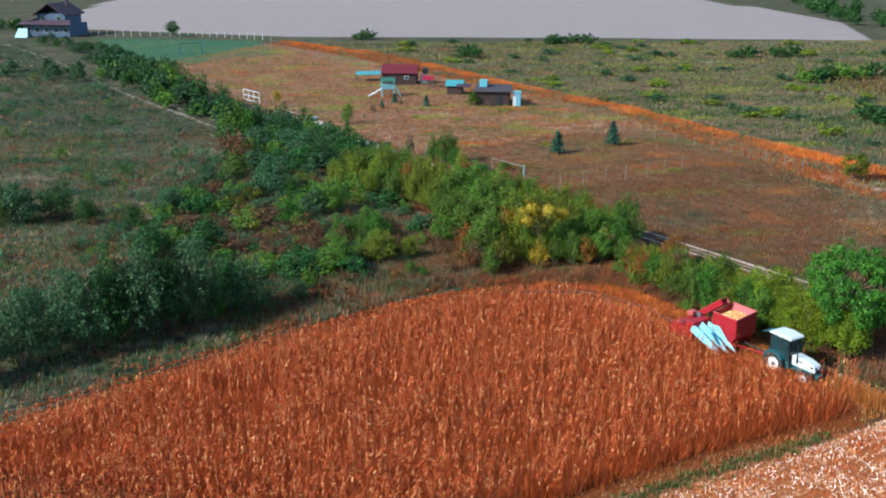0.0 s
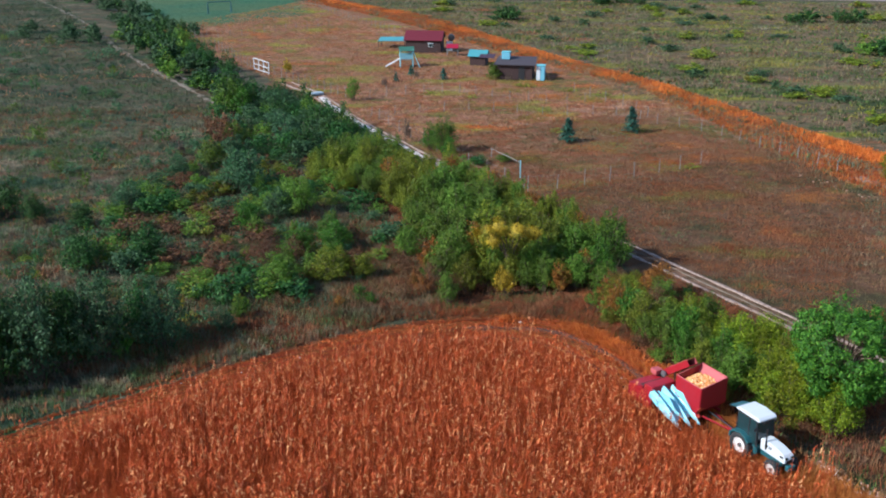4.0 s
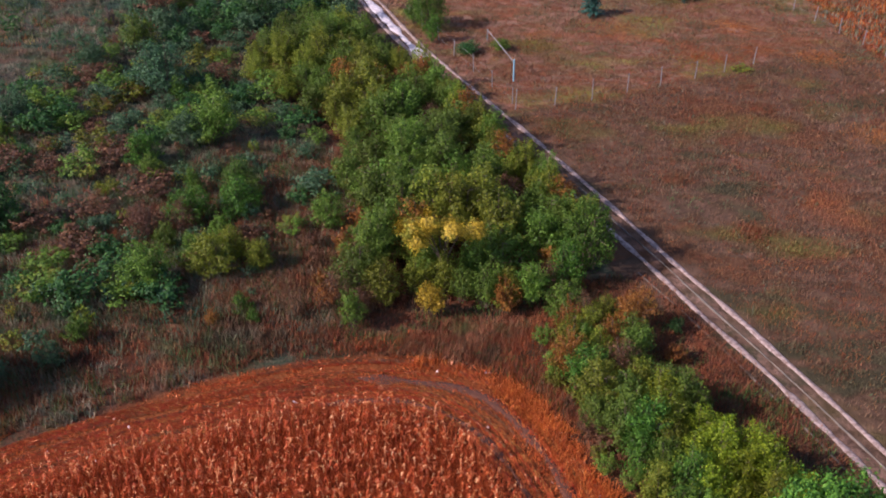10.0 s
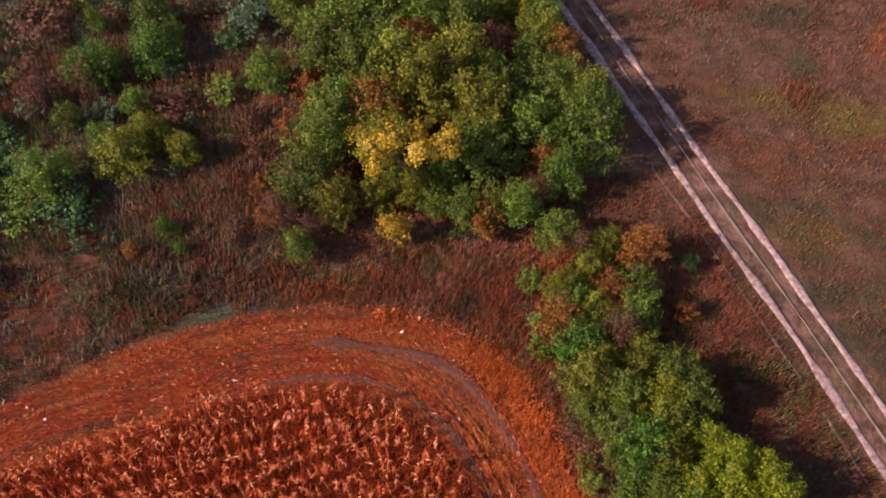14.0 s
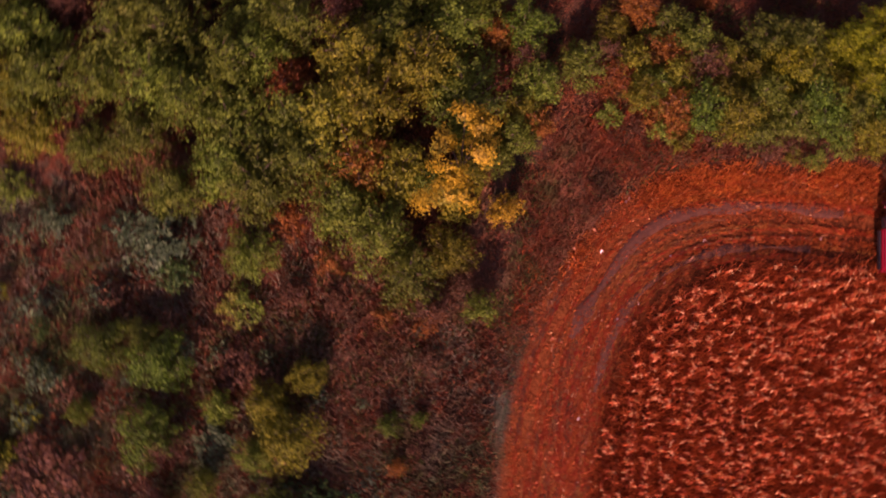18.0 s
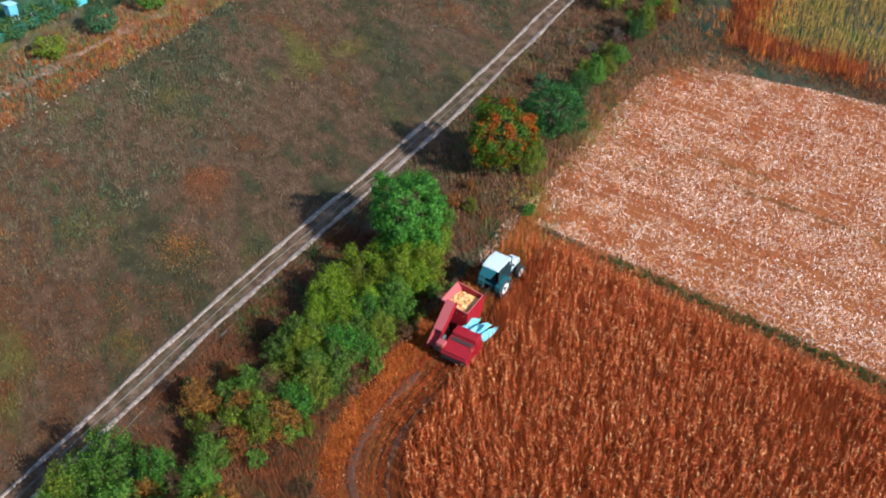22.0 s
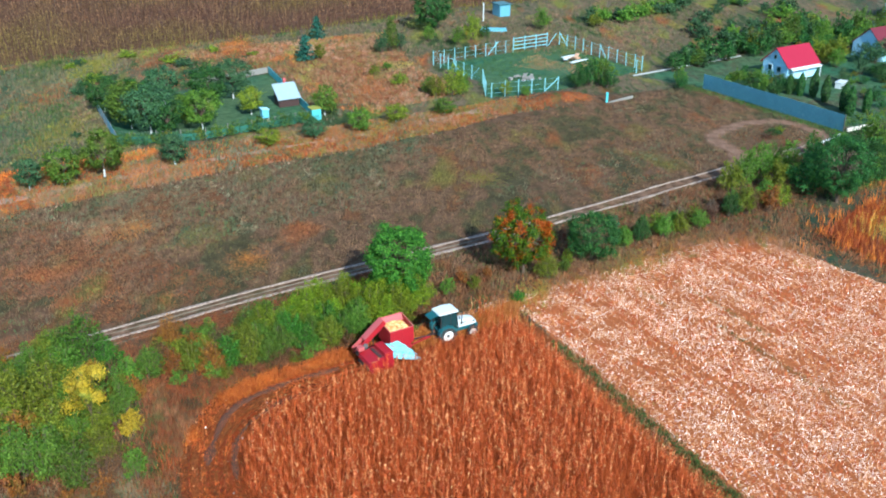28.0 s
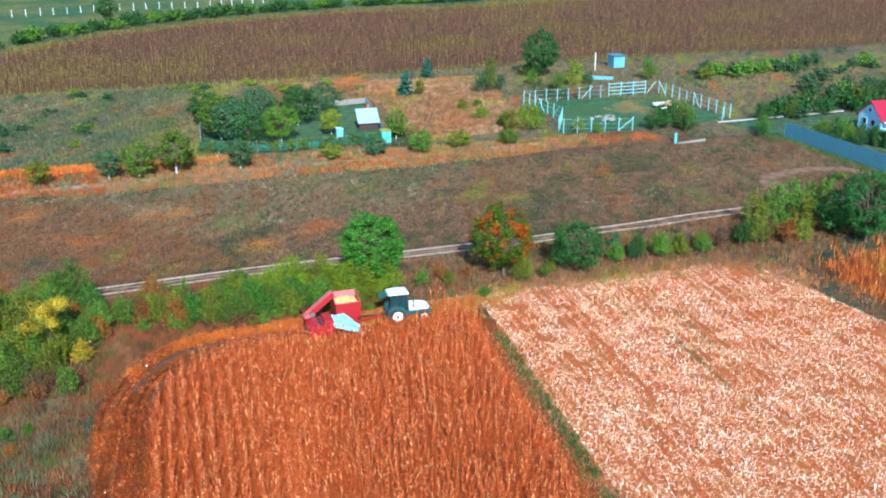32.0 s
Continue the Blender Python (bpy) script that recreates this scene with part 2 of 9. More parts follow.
M = {
    "leaf_green": leaf_material("leaf_green", (0.040, 0.080, 0.013), (0.090, 0.165, 0.024), (0.160, 0.255, 0.038), patches=((0.055, 0.080, 0.015), (0.22, 0.215, 0.034)), grain=0.5, cut=(0.54, 0.68), translucent=0.32, spread=0.6, rich=1.06),
    "leaf_bright": leaf_material("leaf_bright", (0.018, 0.056, 0.009), (0.055, 0.138, 0.017), (0.125, 0.245, 0.034), rich=1.06),
    "leaf_dark": leaf_material("leaf_dark", (0.012, 0.040, 0.012), (0.030, 0.088, 0.023), (0.080, 0.165, 0.040), rich=1.1),
    "leaf_teal": leaf_material("leaf_teal", (0.016, 0.049, 0.020), (0.044, 0.112, 0.043), (0.098, 0.19, 0.072)),
    "leaf_olive": leaf_material("leaf_olive", (0.058, 0.082, 0.012), (0.142, 0.176, 0.023), (0.255, 0.280, 0.040), patches=((0.080, 0.050, 0.015), (0.24, 0.15, 0.035)), grain=0.6, cut=(0.58, 0.70), translucent=0.32, spread=0.6, rich=1.08),
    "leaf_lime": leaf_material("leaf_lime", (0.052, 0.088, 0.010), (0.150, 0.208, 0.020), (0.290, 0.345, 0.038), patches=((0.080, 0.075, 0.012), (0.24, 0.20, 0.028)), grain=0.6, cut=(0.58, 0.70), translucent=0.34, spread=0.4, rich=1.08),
    "leaf_yellow": leaf_material("leaf_yellow", (0.15, 0.120, 0.008), (0.39, 0.295, 0.014), (0.60, 0.43, 0.026), patches=((0.09, 0.12, 0.012), (0.30, 0.29, 0.02)), grain=0.9, cut=(0.54, 0.62), translucent=0.25),
    "leaf_rust": leaf_material("leaf_rust", (0.11, 0.042, 0.008), (0.25, 0.095, 0.015), (0.38, 0.16, 0.024), patches=((0.055, 0.07, 0.012), (0.17, 0.17, 0.025)), grain=0.7, cut=(0.52, 0.64)),
    "leaf_brown": leaf_material("leaf_brown", (0.048, 0.025, 0.013), (0.122, 0.056, 0.025), (0.232, 0.112, 0.045)),
    "leaf_redtree": leaf_material("leaf_redtree", (0.016, 0.044, 0.006), (0.052, 0.105, 0.012), (0.12, 0.17, 0.02), patches=((0.16, 0.045, 0.009), (0.40, 0.088, 0.018)), grain=0.9, cut=(0.52, 0.60), rich=1.12),
    "leaf_fir": leaf_material("leaf_fir", (0.008, 0.042, 0.025), (0.020, 0.091, 0.059), (0.049, 0.168, 0.112), translucent=0.1),
    "corn": leaf_material("corn", (0.29, 0.044, 0.009), (0.56, 0.105, 0.019), (0.95, 0.50, 0.21), translucent=0.08, spread=0.06, hue=0.004, knee=0.86),
    "corn_pale": leaf_material("corn_pale", (0.50, 0.18, 0.045), (0.74, 0.32, 0.095), (0.94, 0.60, 0.28), translucent=0.15, spread=0.06, hue=0.004),
    "corn_green": leaf_material("corn_green", (0.14, 0.080, 0.010), (0.52, 0.265, 0.028), (0.80, 0.52, 0.12), patches=((0.12, 0.15, 0.018), (0.34, 0.31, 0.05)), cut=(0.55, 0.66)),
    "straw": leaf_material("straw", (0.40, 0.105, 0.032), (0.66, 0.285, 0.12), (0.98, 0.89, 0.79), translucent=0.1, knee=0.5),
    "grass_brown": sward_material("grass_brown", "meadow", lift=1.2),
    "grass_scrub": sward_material("grass_scrub", "scrub", jitter=0.5, lift=1.38),
    "grass_fallow": sward_material("grass_fallow", "fallow", jitter=0.3, lift=0.88),
    "grass_moor": sward_material("grass_moor", "moor", jitter=0.4),
    "grass_weeds": sward_material("grass_weeds", "weeds", jitter=0.6, lift=0.86),
    "grass_rust": sward_material("grass_rust", "north", jitter=0.45, lift=0.92),
    "grass_flame": leaf_material("grass_flame", (0.36, 0.060, 0.012), (0.55, 0.118, 0.020), (0.72, 0.22, 0.045), translucent=0.2),
    "grass_orange": leaf_material("grass_orange", (0.24, 0.062, 0.016), (0.42, 0.120, 0.028), (0.58, 0.22, 0.056), patches=((0.19, 0.055, 0.020), (0.46, 0.19, 0.07)), grain=0.25),
    "grass_tan": sward_material("grass_tan", "plot", jitter=0.45, lift=1.15),
    "grass_umber": sward_material("grass_umber", "umber", jitter=0.4, lift=1.15),
    "grass_ember": leaf_material("grass_ember", (0.22, 0.036, 0.009), (0.40, 0.072, 0.015), (0.58, 0.135, 0.030), translucent=0.18, spread=0.1),
    "grass_green": leaf_material("grass_green", (0.024, 0.056, 0.014), (0.060, 0.115, 0.026), (0.13, 0.19, 0.045)),
    "grass_lime": leaf_material("grass_lime", (0.11, 0.105, 0.020), (0.20, 0.18, 0.028), (0.30, 0.255, 0.042)),
    "sunflower": leaf_material("sunflower", (0.052, 0.024, 0.016), (0.125, 0.054, 0.034), (0.24, 0.120, 0.062), patches=((0.075, 0.045, 0.016), (0.22, 0.145, 0.042)), grain=0.035, cut=(0.46, 0.62)),
    "bark": plain_material("bark", (0.10, 0.068, 0.045), 0.9, 0, 0.6, 4, 0.5),
    "bark_white": plain_material("bark_white", (0.50, 0.52, 0.50), 0.85, 0, 0.25, 6, 0.3),
    "red_paint": plain_material("red_paint", (0.28, 0.004, 0.011), 0.52, 0, 0.35, 2.5, 0.05, worn=(0.24, 0.022, 0.024)),
    "red_dusty": plain_material("red_dusty", (0.38, 0.075, 0.075), 0.6, 0, 0.3, 3, 0.05),
    "blue_snout": plain_material("blue_snout", (0.24, 0.60, 0.68), 0.4, 0, 0.3, 3, 0.05, worn=(0.42, 0.60, 0.68)),
    "rim_white": plain_material("rim_white", (0.70, 0.68, 0.64), 0.5, 0, 0.3, 5, 0.05),
    "white_paint": plain_material("white_paint", (0.54, 0.59, 0.60), 0.35, 0, 0.18, 3, 0.04),
    "teal_paint": plain_material("teal_paint", (0.016, 0.088, 0.100), 0.4, 0, 0.3, 3, 0.05),
    "teal_light": plain_material("teal_light", (0.10, 0.42, 0.45), 0.5, 0, 0.3, 3, 0.08),
    "black_metal": plain_material("black_metal", (0.022, 0.024, 0.026), 0.5, 0.2, 0.3, 5, 0.1),
    "grey_metal": plain_material("grey_metal", (0.22, 0.22, 0.22), 0.45, 0.7, 0.3, 5, 0.1),
    "tyre": plain_material("tyre", (0.022, 0.026, 0.026), 0.85, 0, 0.4, 6, 0.3, worn=(0.10, 0.070, 0.048)),
    "cob": leaf_material("cob", (0.55, 0.20, 0.06), (0.80, 0.42, 0.13), (0.90, 0.68, 0.42), translucent=0.0),
    "wood_dark": plain_material("wood_dark", (0.042, 0.020, 0.017), 0.8, 0, 0.4, 3, 0.3),
    "wood_grey": plain_material("wood_grey", (0.21, 0.20, 0.18), 0.85, 0, 0.4, 3, 0.4),
    "concrete": plain_material("concrete", (0.30, 0.31, 0.31), 0.9, 0, 0.4, 1.5, 0.4),
    "post_white": plain_material("post_white", (0.50, 0.54, 0.54), 0.8, 0, 0.3, 4, 0.3),
    "post_teal": plain_material("post_teal", (0.20, 0.43, 0.47), 0.7, 0, 0.3, 4, 0.2),
    "roof_red": plain_material("roof_red", (0.27, 0.006, 0.026), 0.45, 0, 0.25, 1.2, 0.1),
    "roof_maroon": plain_material("roof_maroon", (0.115, 0.010, 0.017), 0.5, 0, 0.35, 1.2, 0.1),
    "roof_dark": plain_material("roof_dark", (0.045, 0.036, 0.040), 0.75, 0, 0.4, 1.5, 0.2),
    "roof_slate": plain_material("roof_slate", (0.040, 0.021, 0.036), 0.7, 0, 0.3, 1.5, 0.2),
    "roof_lime": plain_material("roof_lime", (0.24, 0.25, 0.04), 0.7, 0, 0.35, 2, 0.2),
    "roof_white": plain_material("roof_white", (0.27, 0.35, 0.39), 0.6, 0.0, 0.3, 1.5, 0.1, worn=(0.36, 0.37, 0.38)),
    "wall_blue": plain_material("wall_blue", (0.34, 0.58, 0.74), 0.85, 0, 0.2, 1.5, 0.2),
    "wall_slate": plain_material("wall_slate", (0.055, 0.090, 0.150), 0.8, 0, 0.3, 1.5, 0.2),
    "wall_pale": plain_material("wall_pale", (0.58, 0.60, 0.62), 0.85, 0, 0.25, 1.5, 0.2),
    "fence_blue": plain_material("fence_blue", (0.12, 0.32, 0.42), 0.55, 0.1, 0.55, 1.1, 0.1, worn=(0.22, 0.42, 0.48)),
    "cyan_sheet": plain_material("cyan_sheet", (0.055, 0.24, 0.26), 0.5, 0, 0.25, 1.5, 0.1),
    "cyan_box": plain_material("cyan_box", (0.14, 0.40, 0.50), 0.5, 0, 0.25, 2, 0.1),
    "lime_wash": plain_material("lime_wash", (0.62, 0.58, 0.50), 0.9, 0, 0.45, 2.5, 0.3, worn=(0.34, 0.31, 0.26)),
    "stone": plain_material("stone", (0.38, 0.24, 0.16), 0.9, 0, 0.4, 4, 0.5),
    "net_green": plain_material("net_green", (0.02, 0.11, 0.075), 0.8, 0, 0.4, 3, 0.3),
    "timber": plain_material("timber", (0.55, 0.33, 0.20), 0.8, 0, 0.35, 3, 0.3),
}
_n = Nodes("glass_tinted")
_n.set(Base_Color=(0.012, 0.035, 0.038), Roughness=0.06)
_n.bsdf.inputs["Specular IOR Level"].default_value = 0.7
M["glass"] = _n.mat

# dirt of the ruts: pale, dusty, with stones and damp stains
_n = Nodes("rut_dirt")
_c = _n.coords()
_a, _b = _n.noise(0.45, 4.0, _c), _n.noise(5.0, 5.0, _c, 0.7)
_n.set(Base_Color=_n.mix(_a, _n.ramp(_b, [(0.35, (0.10, 0.062, 0.042)), (0.65, (0.30, 0.22, 0.165))]), _n.ramp(_b, [(0.35, (0.15, 0.10, 0.072)), (0.62, (0.44, 0.35, 0.29))])), Roughness=0.95)
_n.bump(_b, 0.6, 0.05)
M["rut"] = _n.mat
_n = Nodes("rut_pale")
_b = _n.noise(4.0, 5.0, _n.coords(), 0.7)
_n.set(Base_Color=_n.ramp(_b, [(0.3, (0.30, 0.26, 0.23)), (0.7, (0.66, 0.63, 0.60))]), Roughness=0.95)
M["rut_pale"] = _n.mat
_n = Nodes("rut_soil")
_c = _n.coords()
_b = _n.noise(6.0, 5.0, _c, 0.7)
_n.set(Base_Color=_n.ramp(_b, [(0.3, (0.032, 0.012, 0.006)), (0.7, (0.13, 0.042, 0.015))]), Roughness=0.95)
_n.bump(_b, 0.7, 0.05)
M["rut_soil"] = _n.mat
_n = Nodes("path_dirt")
_c = _n.coords()
_b = _n.noise(2.0, 5.0, _c, 0.7)
_n.set(Base_Color=_n.ramp(_b, [(0.3, (0.07, 0.064, 0.046)), (0.7, (0.19, 0.155, 0.112))]), Roughness=0.95)
M["path"] = _n.mat
_n = Nodes("sandy_earth")
_c = _n.coords()
_b = _n.noise(3.0, 5.0, _c, 0.7)
_n.set(Base_Color=_n.ramp(_b, [(0.3, (0.17, 0.095, 0.062)), (0.7, (0.36, 0.235, 0.17))]), Roughness=0.95)
_n.bump(_b, 0.6, 0.05)
M["sand"] = _n.mat


def ground_material():
    """All the land: each zone's weight is stored on the sheet, its edge is frayed by noise."""
    n = Nodes("ground")
    c = n.coords()
    mid, fine, grit = n.noise(0.07, 5.0, c, 0.62), n.noise(0.9, 5.0, c, 0.65), n.noise(7.0, 4.0, c, 0.7)
    stretch = n.node("Mapping", {"Vector": c, "Scale": (0.35, 2.4, 1.0), "Rotation": (0, 0, radians(-29.5))})
    rows = n.noise(1.6, 4.0, stretch.outputs[0])

    def two(a, b, e, f):
        """Four tones: a to b by small clumps, e to f in wider patches."""
        return n.mix(n.ramp(mid, [(0.38, (0, 0, 0)), (0.62, (1, 1, 1))]), n.ramp(fine, [(0.35, a), (0.65, b)]), n.ramp(fine, [(0.35, e), (0.65, f)]))

    def turf(kind, k):
        return n.mix(n.ramp(fine, [(0.35, (0, 0, 0)), (0.65, (1, 1, 1))]), n.mix(1.0, n.patchwork(**SWARDS[kind]), (0.6 * k, 0.6 * k, 0.6 * k), "MULTIPLY"), n.mix(1.0, n.patchwork(**SWARDS[kind]), (k, k, k), "MULTIPLY"))

    col = turf("scrub", 0.95)
    zones = [
        ("zone_a", 0, turf("meadow", 0.95)),
        ("zone_e", 0, turf("plot", 1.0)),
        ("zone_a", 1, n.mix(rows, n.ramp(fine, [(0.3, (0.050, 0.013, 0.005)), (0.7, (0.13, 0.034, 0.010))]), n.ramp(grit, [(0.3, (0.08, 0.020, 0.007)), (0.7, (0.21, 0.062, 0.019))]))),
        ("zone_d", 0, n.mix(n.ramp(fine, [(0.4, (0, 0, 0)), (0.6, (1, 1, 1))]), n.ramp(grit, [(0.3, (0.12, 0.028, 0.008)), (0.7, (0.34, 0.088, 0.021))]), n.ramp(grit, [(0.3, (0.13, 0.036, 0.010)), (0.7, (0.36, 0.112, 0.028))]))),
        ("zone_a", 2, n.mix(rows, n.ramp(grit, [(0.3, (0.22, 0.050, 0.013)), (0.7, (0.54, 0.165, 0.052))]), n.ramp(grit, [(0.3, (0.34, 0.090, 0.026)), (0.7, (0.66, 0.25, 0.10))]))),
        ("zone_b", 0, turf("weeds", 0.95)),
        ("zone_b", 1, two((0.026, 0.095, 0.052), (0.062, 0.180, 0.095), (0.060, 0.115, 0.050), (0.120, 0.190, 0.090))),
        ("zone_b", 2, n.mix(mid, (0.37, 0.31, 0.30), n.ramp(fine, [(0.3, (0.30, 0.25, 0.24)), (0.7, (0.45, 0.39, 0.37))]))),
        ("zone_c", 0, n.mix(mid, n.ramp(fine, [(0.3, (0.075, 0.034, 0.024)), (0.7, (0.165, 0.078, 0.052))]), n.ramp(fine, [(0.3, (0.085, 0.050, 0.024)), (0.7, (0.18, 0.105, 0.045))]))),
        ("zone_c", 1, n.ramp(fine, [(0.3, (0.18, 0.100, 0.064)), (0.7, (0.33, 0.20, 0.135))])),
        ("zone_c", 2, turf("fallow", 0.95)),
        ("zone_d", 1, turf("umber", 0.9)),
        ("zone_d", 2, two((0.026, 0.085, 0.036), (0.060, 0.14, 0.055), (0.09, 0.12, 0.035), (0.22, 0.20, 0.07))),
    ]
    fray = n.math("ADD", n.math("MULTIPLY", fine, 0.7), n.math("MULTIPLY", grit, 0.3))
    for layer, channel, tone in zones:
        stored = n.node("VertexColor")
        stored.layer_name = layer
        w = n.node("SeparateColor", {0: stored.outputs["Color"]}).outputs[channel]
        k = n.math("MULTIPLY_ADD", n.math("ADD", w, n.math("MULTIPLY_ADD", fray, 0.9, -0.95)), 4.0, 0.5, clamp=True)
        col = n.mix(k, col, tone)
    col = n.mix(n.math("MULTIPLY_ADD", grit, 0.9, -0.2, clamp=True), n.mix(1.0, col, (0.55, 0.55, 0.55), "MULTIPLY"), col)
    n.set(Base_Color=col, Roughness=0.95)
    n.bsdf.inputs["Specular IOR Level"].default_value = 0.1
    n.bump(n.math("ADD", fine, n.math("MULTIPLY", grit, 0.4)), 0.8, 0.25)
    return n.mat


M["ground"] = ground_material()

# ---------------------------------------------------------------- helpers for shapes
rng = np.random.default_rng(7)


def vnoise(x, y, seed=0):
    """Smooth value noise between 0 and 1, for arrays."""
    x, y = np.asarray(x, float), np.asarray(y, float)
    xi, yi = np.floor(x), np.floor(y)
    fx, fy = x - xi, y - yi
    fx, fy = fx * fx * (3 - 2 * fx), fy * fy * (3 - 2 * fy)

    def h(a, b):
        v = np.sin(a * 127.1 + b * 311.7 + seed * 74.7) * 43758.5453
        return v - np.floor(v)

    return (h(xi, yi) * (1 - fx) + h(xi + 1, yi) * fx) * (1 - fy) + (h(xi, yi + 1) * (1 - fx) + h(xi + 1, yi + 1) * fx) * fy


def land(x, y):
    """Height of the ground."""
    return 0.16 * (vnoise(np.asarray(x) * 0.11, np.asarray(y) * 0.11, 3) - 0.5)


def inside(poly, x, y):
    """Signed distance to a polygon, positive inside."""
    x, y = np.asarray(x, float), np.asarray(y, float)
    d, odd = np.full(x.shape, 1e9), np.zeros(x.shape, bool)
    for (ax, ay), (bx, by) in zip(poly, poly[1:] + poly[:1]):
        ex, ey = bx - ax, by - ay
        t = np.clip(((x - ax) * ex + (y - ay) * ey) / (ex * ex + ey * ey), 0, 1)
        d = np.minimum(d, np.hypot(x - ax - t * ex, y - ay - t * ey))
        odd ^= ((ay > y) != (by > y)) & (x < (bx - ax) * (y - ay) / (by - ay + 1e-12) + ax)
    return np.where(odd, d, -d)


def near_line(line, x, y):
    """Distance to an open line."""
    x, y = np.asarray(x, float), np.asarray(y, float)
    d = np.full(x.shape, 1e9)
    for (ax, ay), (bx, by) in zip(line, line[1:]):
        ex, ey = bx - ax, by - ay
        t = np.clip(((x - ax) * ex + (y - ay) * ey) / (ex * ex + ey * ey), 0, 1)
        d = np.minimum(d, np.hypot(x - ax - t * ex, y - ay - t * ey))
    return d


def scatter(poly, n, margin=0.0):
    """n random places in a polygon."""
    p = np.array(poly)
    out = np.zeros((0, 2))
    while len(out) < n:
        q = rng.uniform(p.min(0), p.max(0), (n * 3, 2))
        out = np.vstack([out, q[inside(poly, q[:, 0], q[:, 1]) > margin]])
    return out[:n]


def along(line, step, jitter=0.0):
    """Places along a line, with the direction there."""
    out, carry = [], 0.0
    for (ax, ay), (bx, by) in zip(line, line[1:]):
        length = math.hypot(bx - ax, by - ay)
        s = carry
        while s < length:
            out.append((ax + (bx - ax) * s / length, ay + (by - ay) * s / length, math.atan2(by - ay, bx - ax)))
            s += step
        carry = s - length
    return out


def smooth(line, rounds=3):
    """Corner cutting, for curved lines."""
    for _ in range(rounds):
        out = [line[0]]
        for a, b in zip(line, line[1:]):
            out += [tuple(0.75 * p + 0.25 * q for p, q in zip(a, b)), tuple(0.25 * p + 0.75 * q for p, q in zip(a, b))]
        line = out + [line[-1]]
    return line


def from_arrays(name, verts, faces, material):
    """A mesh from vertex and face arrays (all faces with equally many corners)."""
    me = bpy.data.meshes.new(name)
    verts, faces = np.asarray(verts, np.float32), np.asarray(faces, np.int32)
    k = faces.shape[1]
    me.vertices.add(len(verts))
    me.vertices.foreach_set("co", verts.ravel())
    me.loops.add(faces.size)
    me.loops.foreach_set("vertex_index", faces.ravel())
    me.polygons.add(len(faces))
    me.polygons.foreach_set("loop_start", np.arange(0, faces.size, k, dtype=np.int32))
    me.update(calc_edges=True)
    me.materials.append(material)
    return me


def thing(name, label, category, m=None, group="", kind=""):
    ob = new(name)
    ob.empty_display_size = 0.3
    if m is not None:
        ob.matrix_basis = m
    return tagged(ob, label, category, group, kind)


def part(name, bm, material, parent, label=""):
    """One mesh object under a thing or a part; bm: a bmesh, or a ready mesh."""
    if isinstance(bm, bmesh.types.BMesh):
        me = bpy.data.meshes.new(name)
        bmesh.ops.recalc_face_normals(bm, faces=bm.faces)
        bm.to_mesh(me)
        bm.free()
        me.materials.append(material)
    else:
        me = bm
    ob = new(name, me)
    ob.parent = parent
    return tagged(ob, label)


def lone(name, me, label, category, kind="", group=""):
    """A top-level mesh."""
    return tagged(new(name, me), label, category, group, kind)


def box(size, at=(0, 0, 0), bevel=0.0, turn=None, bm=None, seg=1):
    bm = bm or bmesh.new()
    m = Matrix.Translation(at) @ (turn or Matrix()) @ Matrix.Diagonal((*size, 1))
    got = bmesh.ops.create_cube(bm, size=1, matrix=m)
    if bevel:
        edges = {e for v in got["verts"] for e in v.link_edges}
        bmesh.ops.bevel(bm, geom=list(edges), offset=bevel, segments=seg, affect="EDGES", profile=0.5)
    return bm


def tube(p, q, r0, r1=None, sides=8, bm=None, caps=True):
    bm = bm or bmesh.new()
    p, q = Vector(p), Vector(q)
    r1 = r0 if r1 is None else r1
    m = Matrix.Translation((p + q) / 2) @ (q - p).to_track_quat("Z", "Y").to_matrix().to_4x4()
    bmesh.ops.create_cone(bm, cap_ends=caps, segments=sides, radius1=r0, radius2=max(r1, 0.001), depth=(q - p).length, matrix=m)
    return bm


def prism(profile, width, axis="Y", at=(0, 0, 0), bevel=0.0, bm=None):
    """A profile in the XZ plane pushed along Y, centred on at."""
    bm = bm or bmesh.new()
    sides = []
    for s in (-0.5, 0.5):
        sides.append([bm.verts.new((x + at[0], at[1] + s * width, z + at[2])) for x, z in profile])
    a, b = sides
    faces = [bm.faces.new(a[::-1]), bm.faces.new(b)]
    for i in range(len(a)):
        j = (i + 1) % len(a)
        faces.append(bm.faces.new((a[i], a[j], b[j], b[i])))
    if bevel:
        bmesh.ops.bevel(bm, geom=list({e for f in faces for e in f.edges}), offset=bevel, segments=2, affect="EDGES", profile=0.5)
    return bm


def lathe(profile, steps=24, axis="Y", at=(0, 0, 0), bm=None):
    """A ring from (radius, offset) pairs turned round the Y axis."""
    bm = bm or bmesh.new()
    rings = []
    for i in range(steps):
        a = 2 * math.pi * i / steps
        rings.append([bm.verts.new((at[0] + r * math.cos(a), at[1] + o, at[2] + r * math.sin(a))) for r, o in profile])
    for i in range(steps):
        a, b = rings[i], rings[(i + 1) % steps]
        for k in range(len(profile) - 1):
            bm.faces.new((a[k], a[k + 1], b[k + 1], b[k]))
    return bm


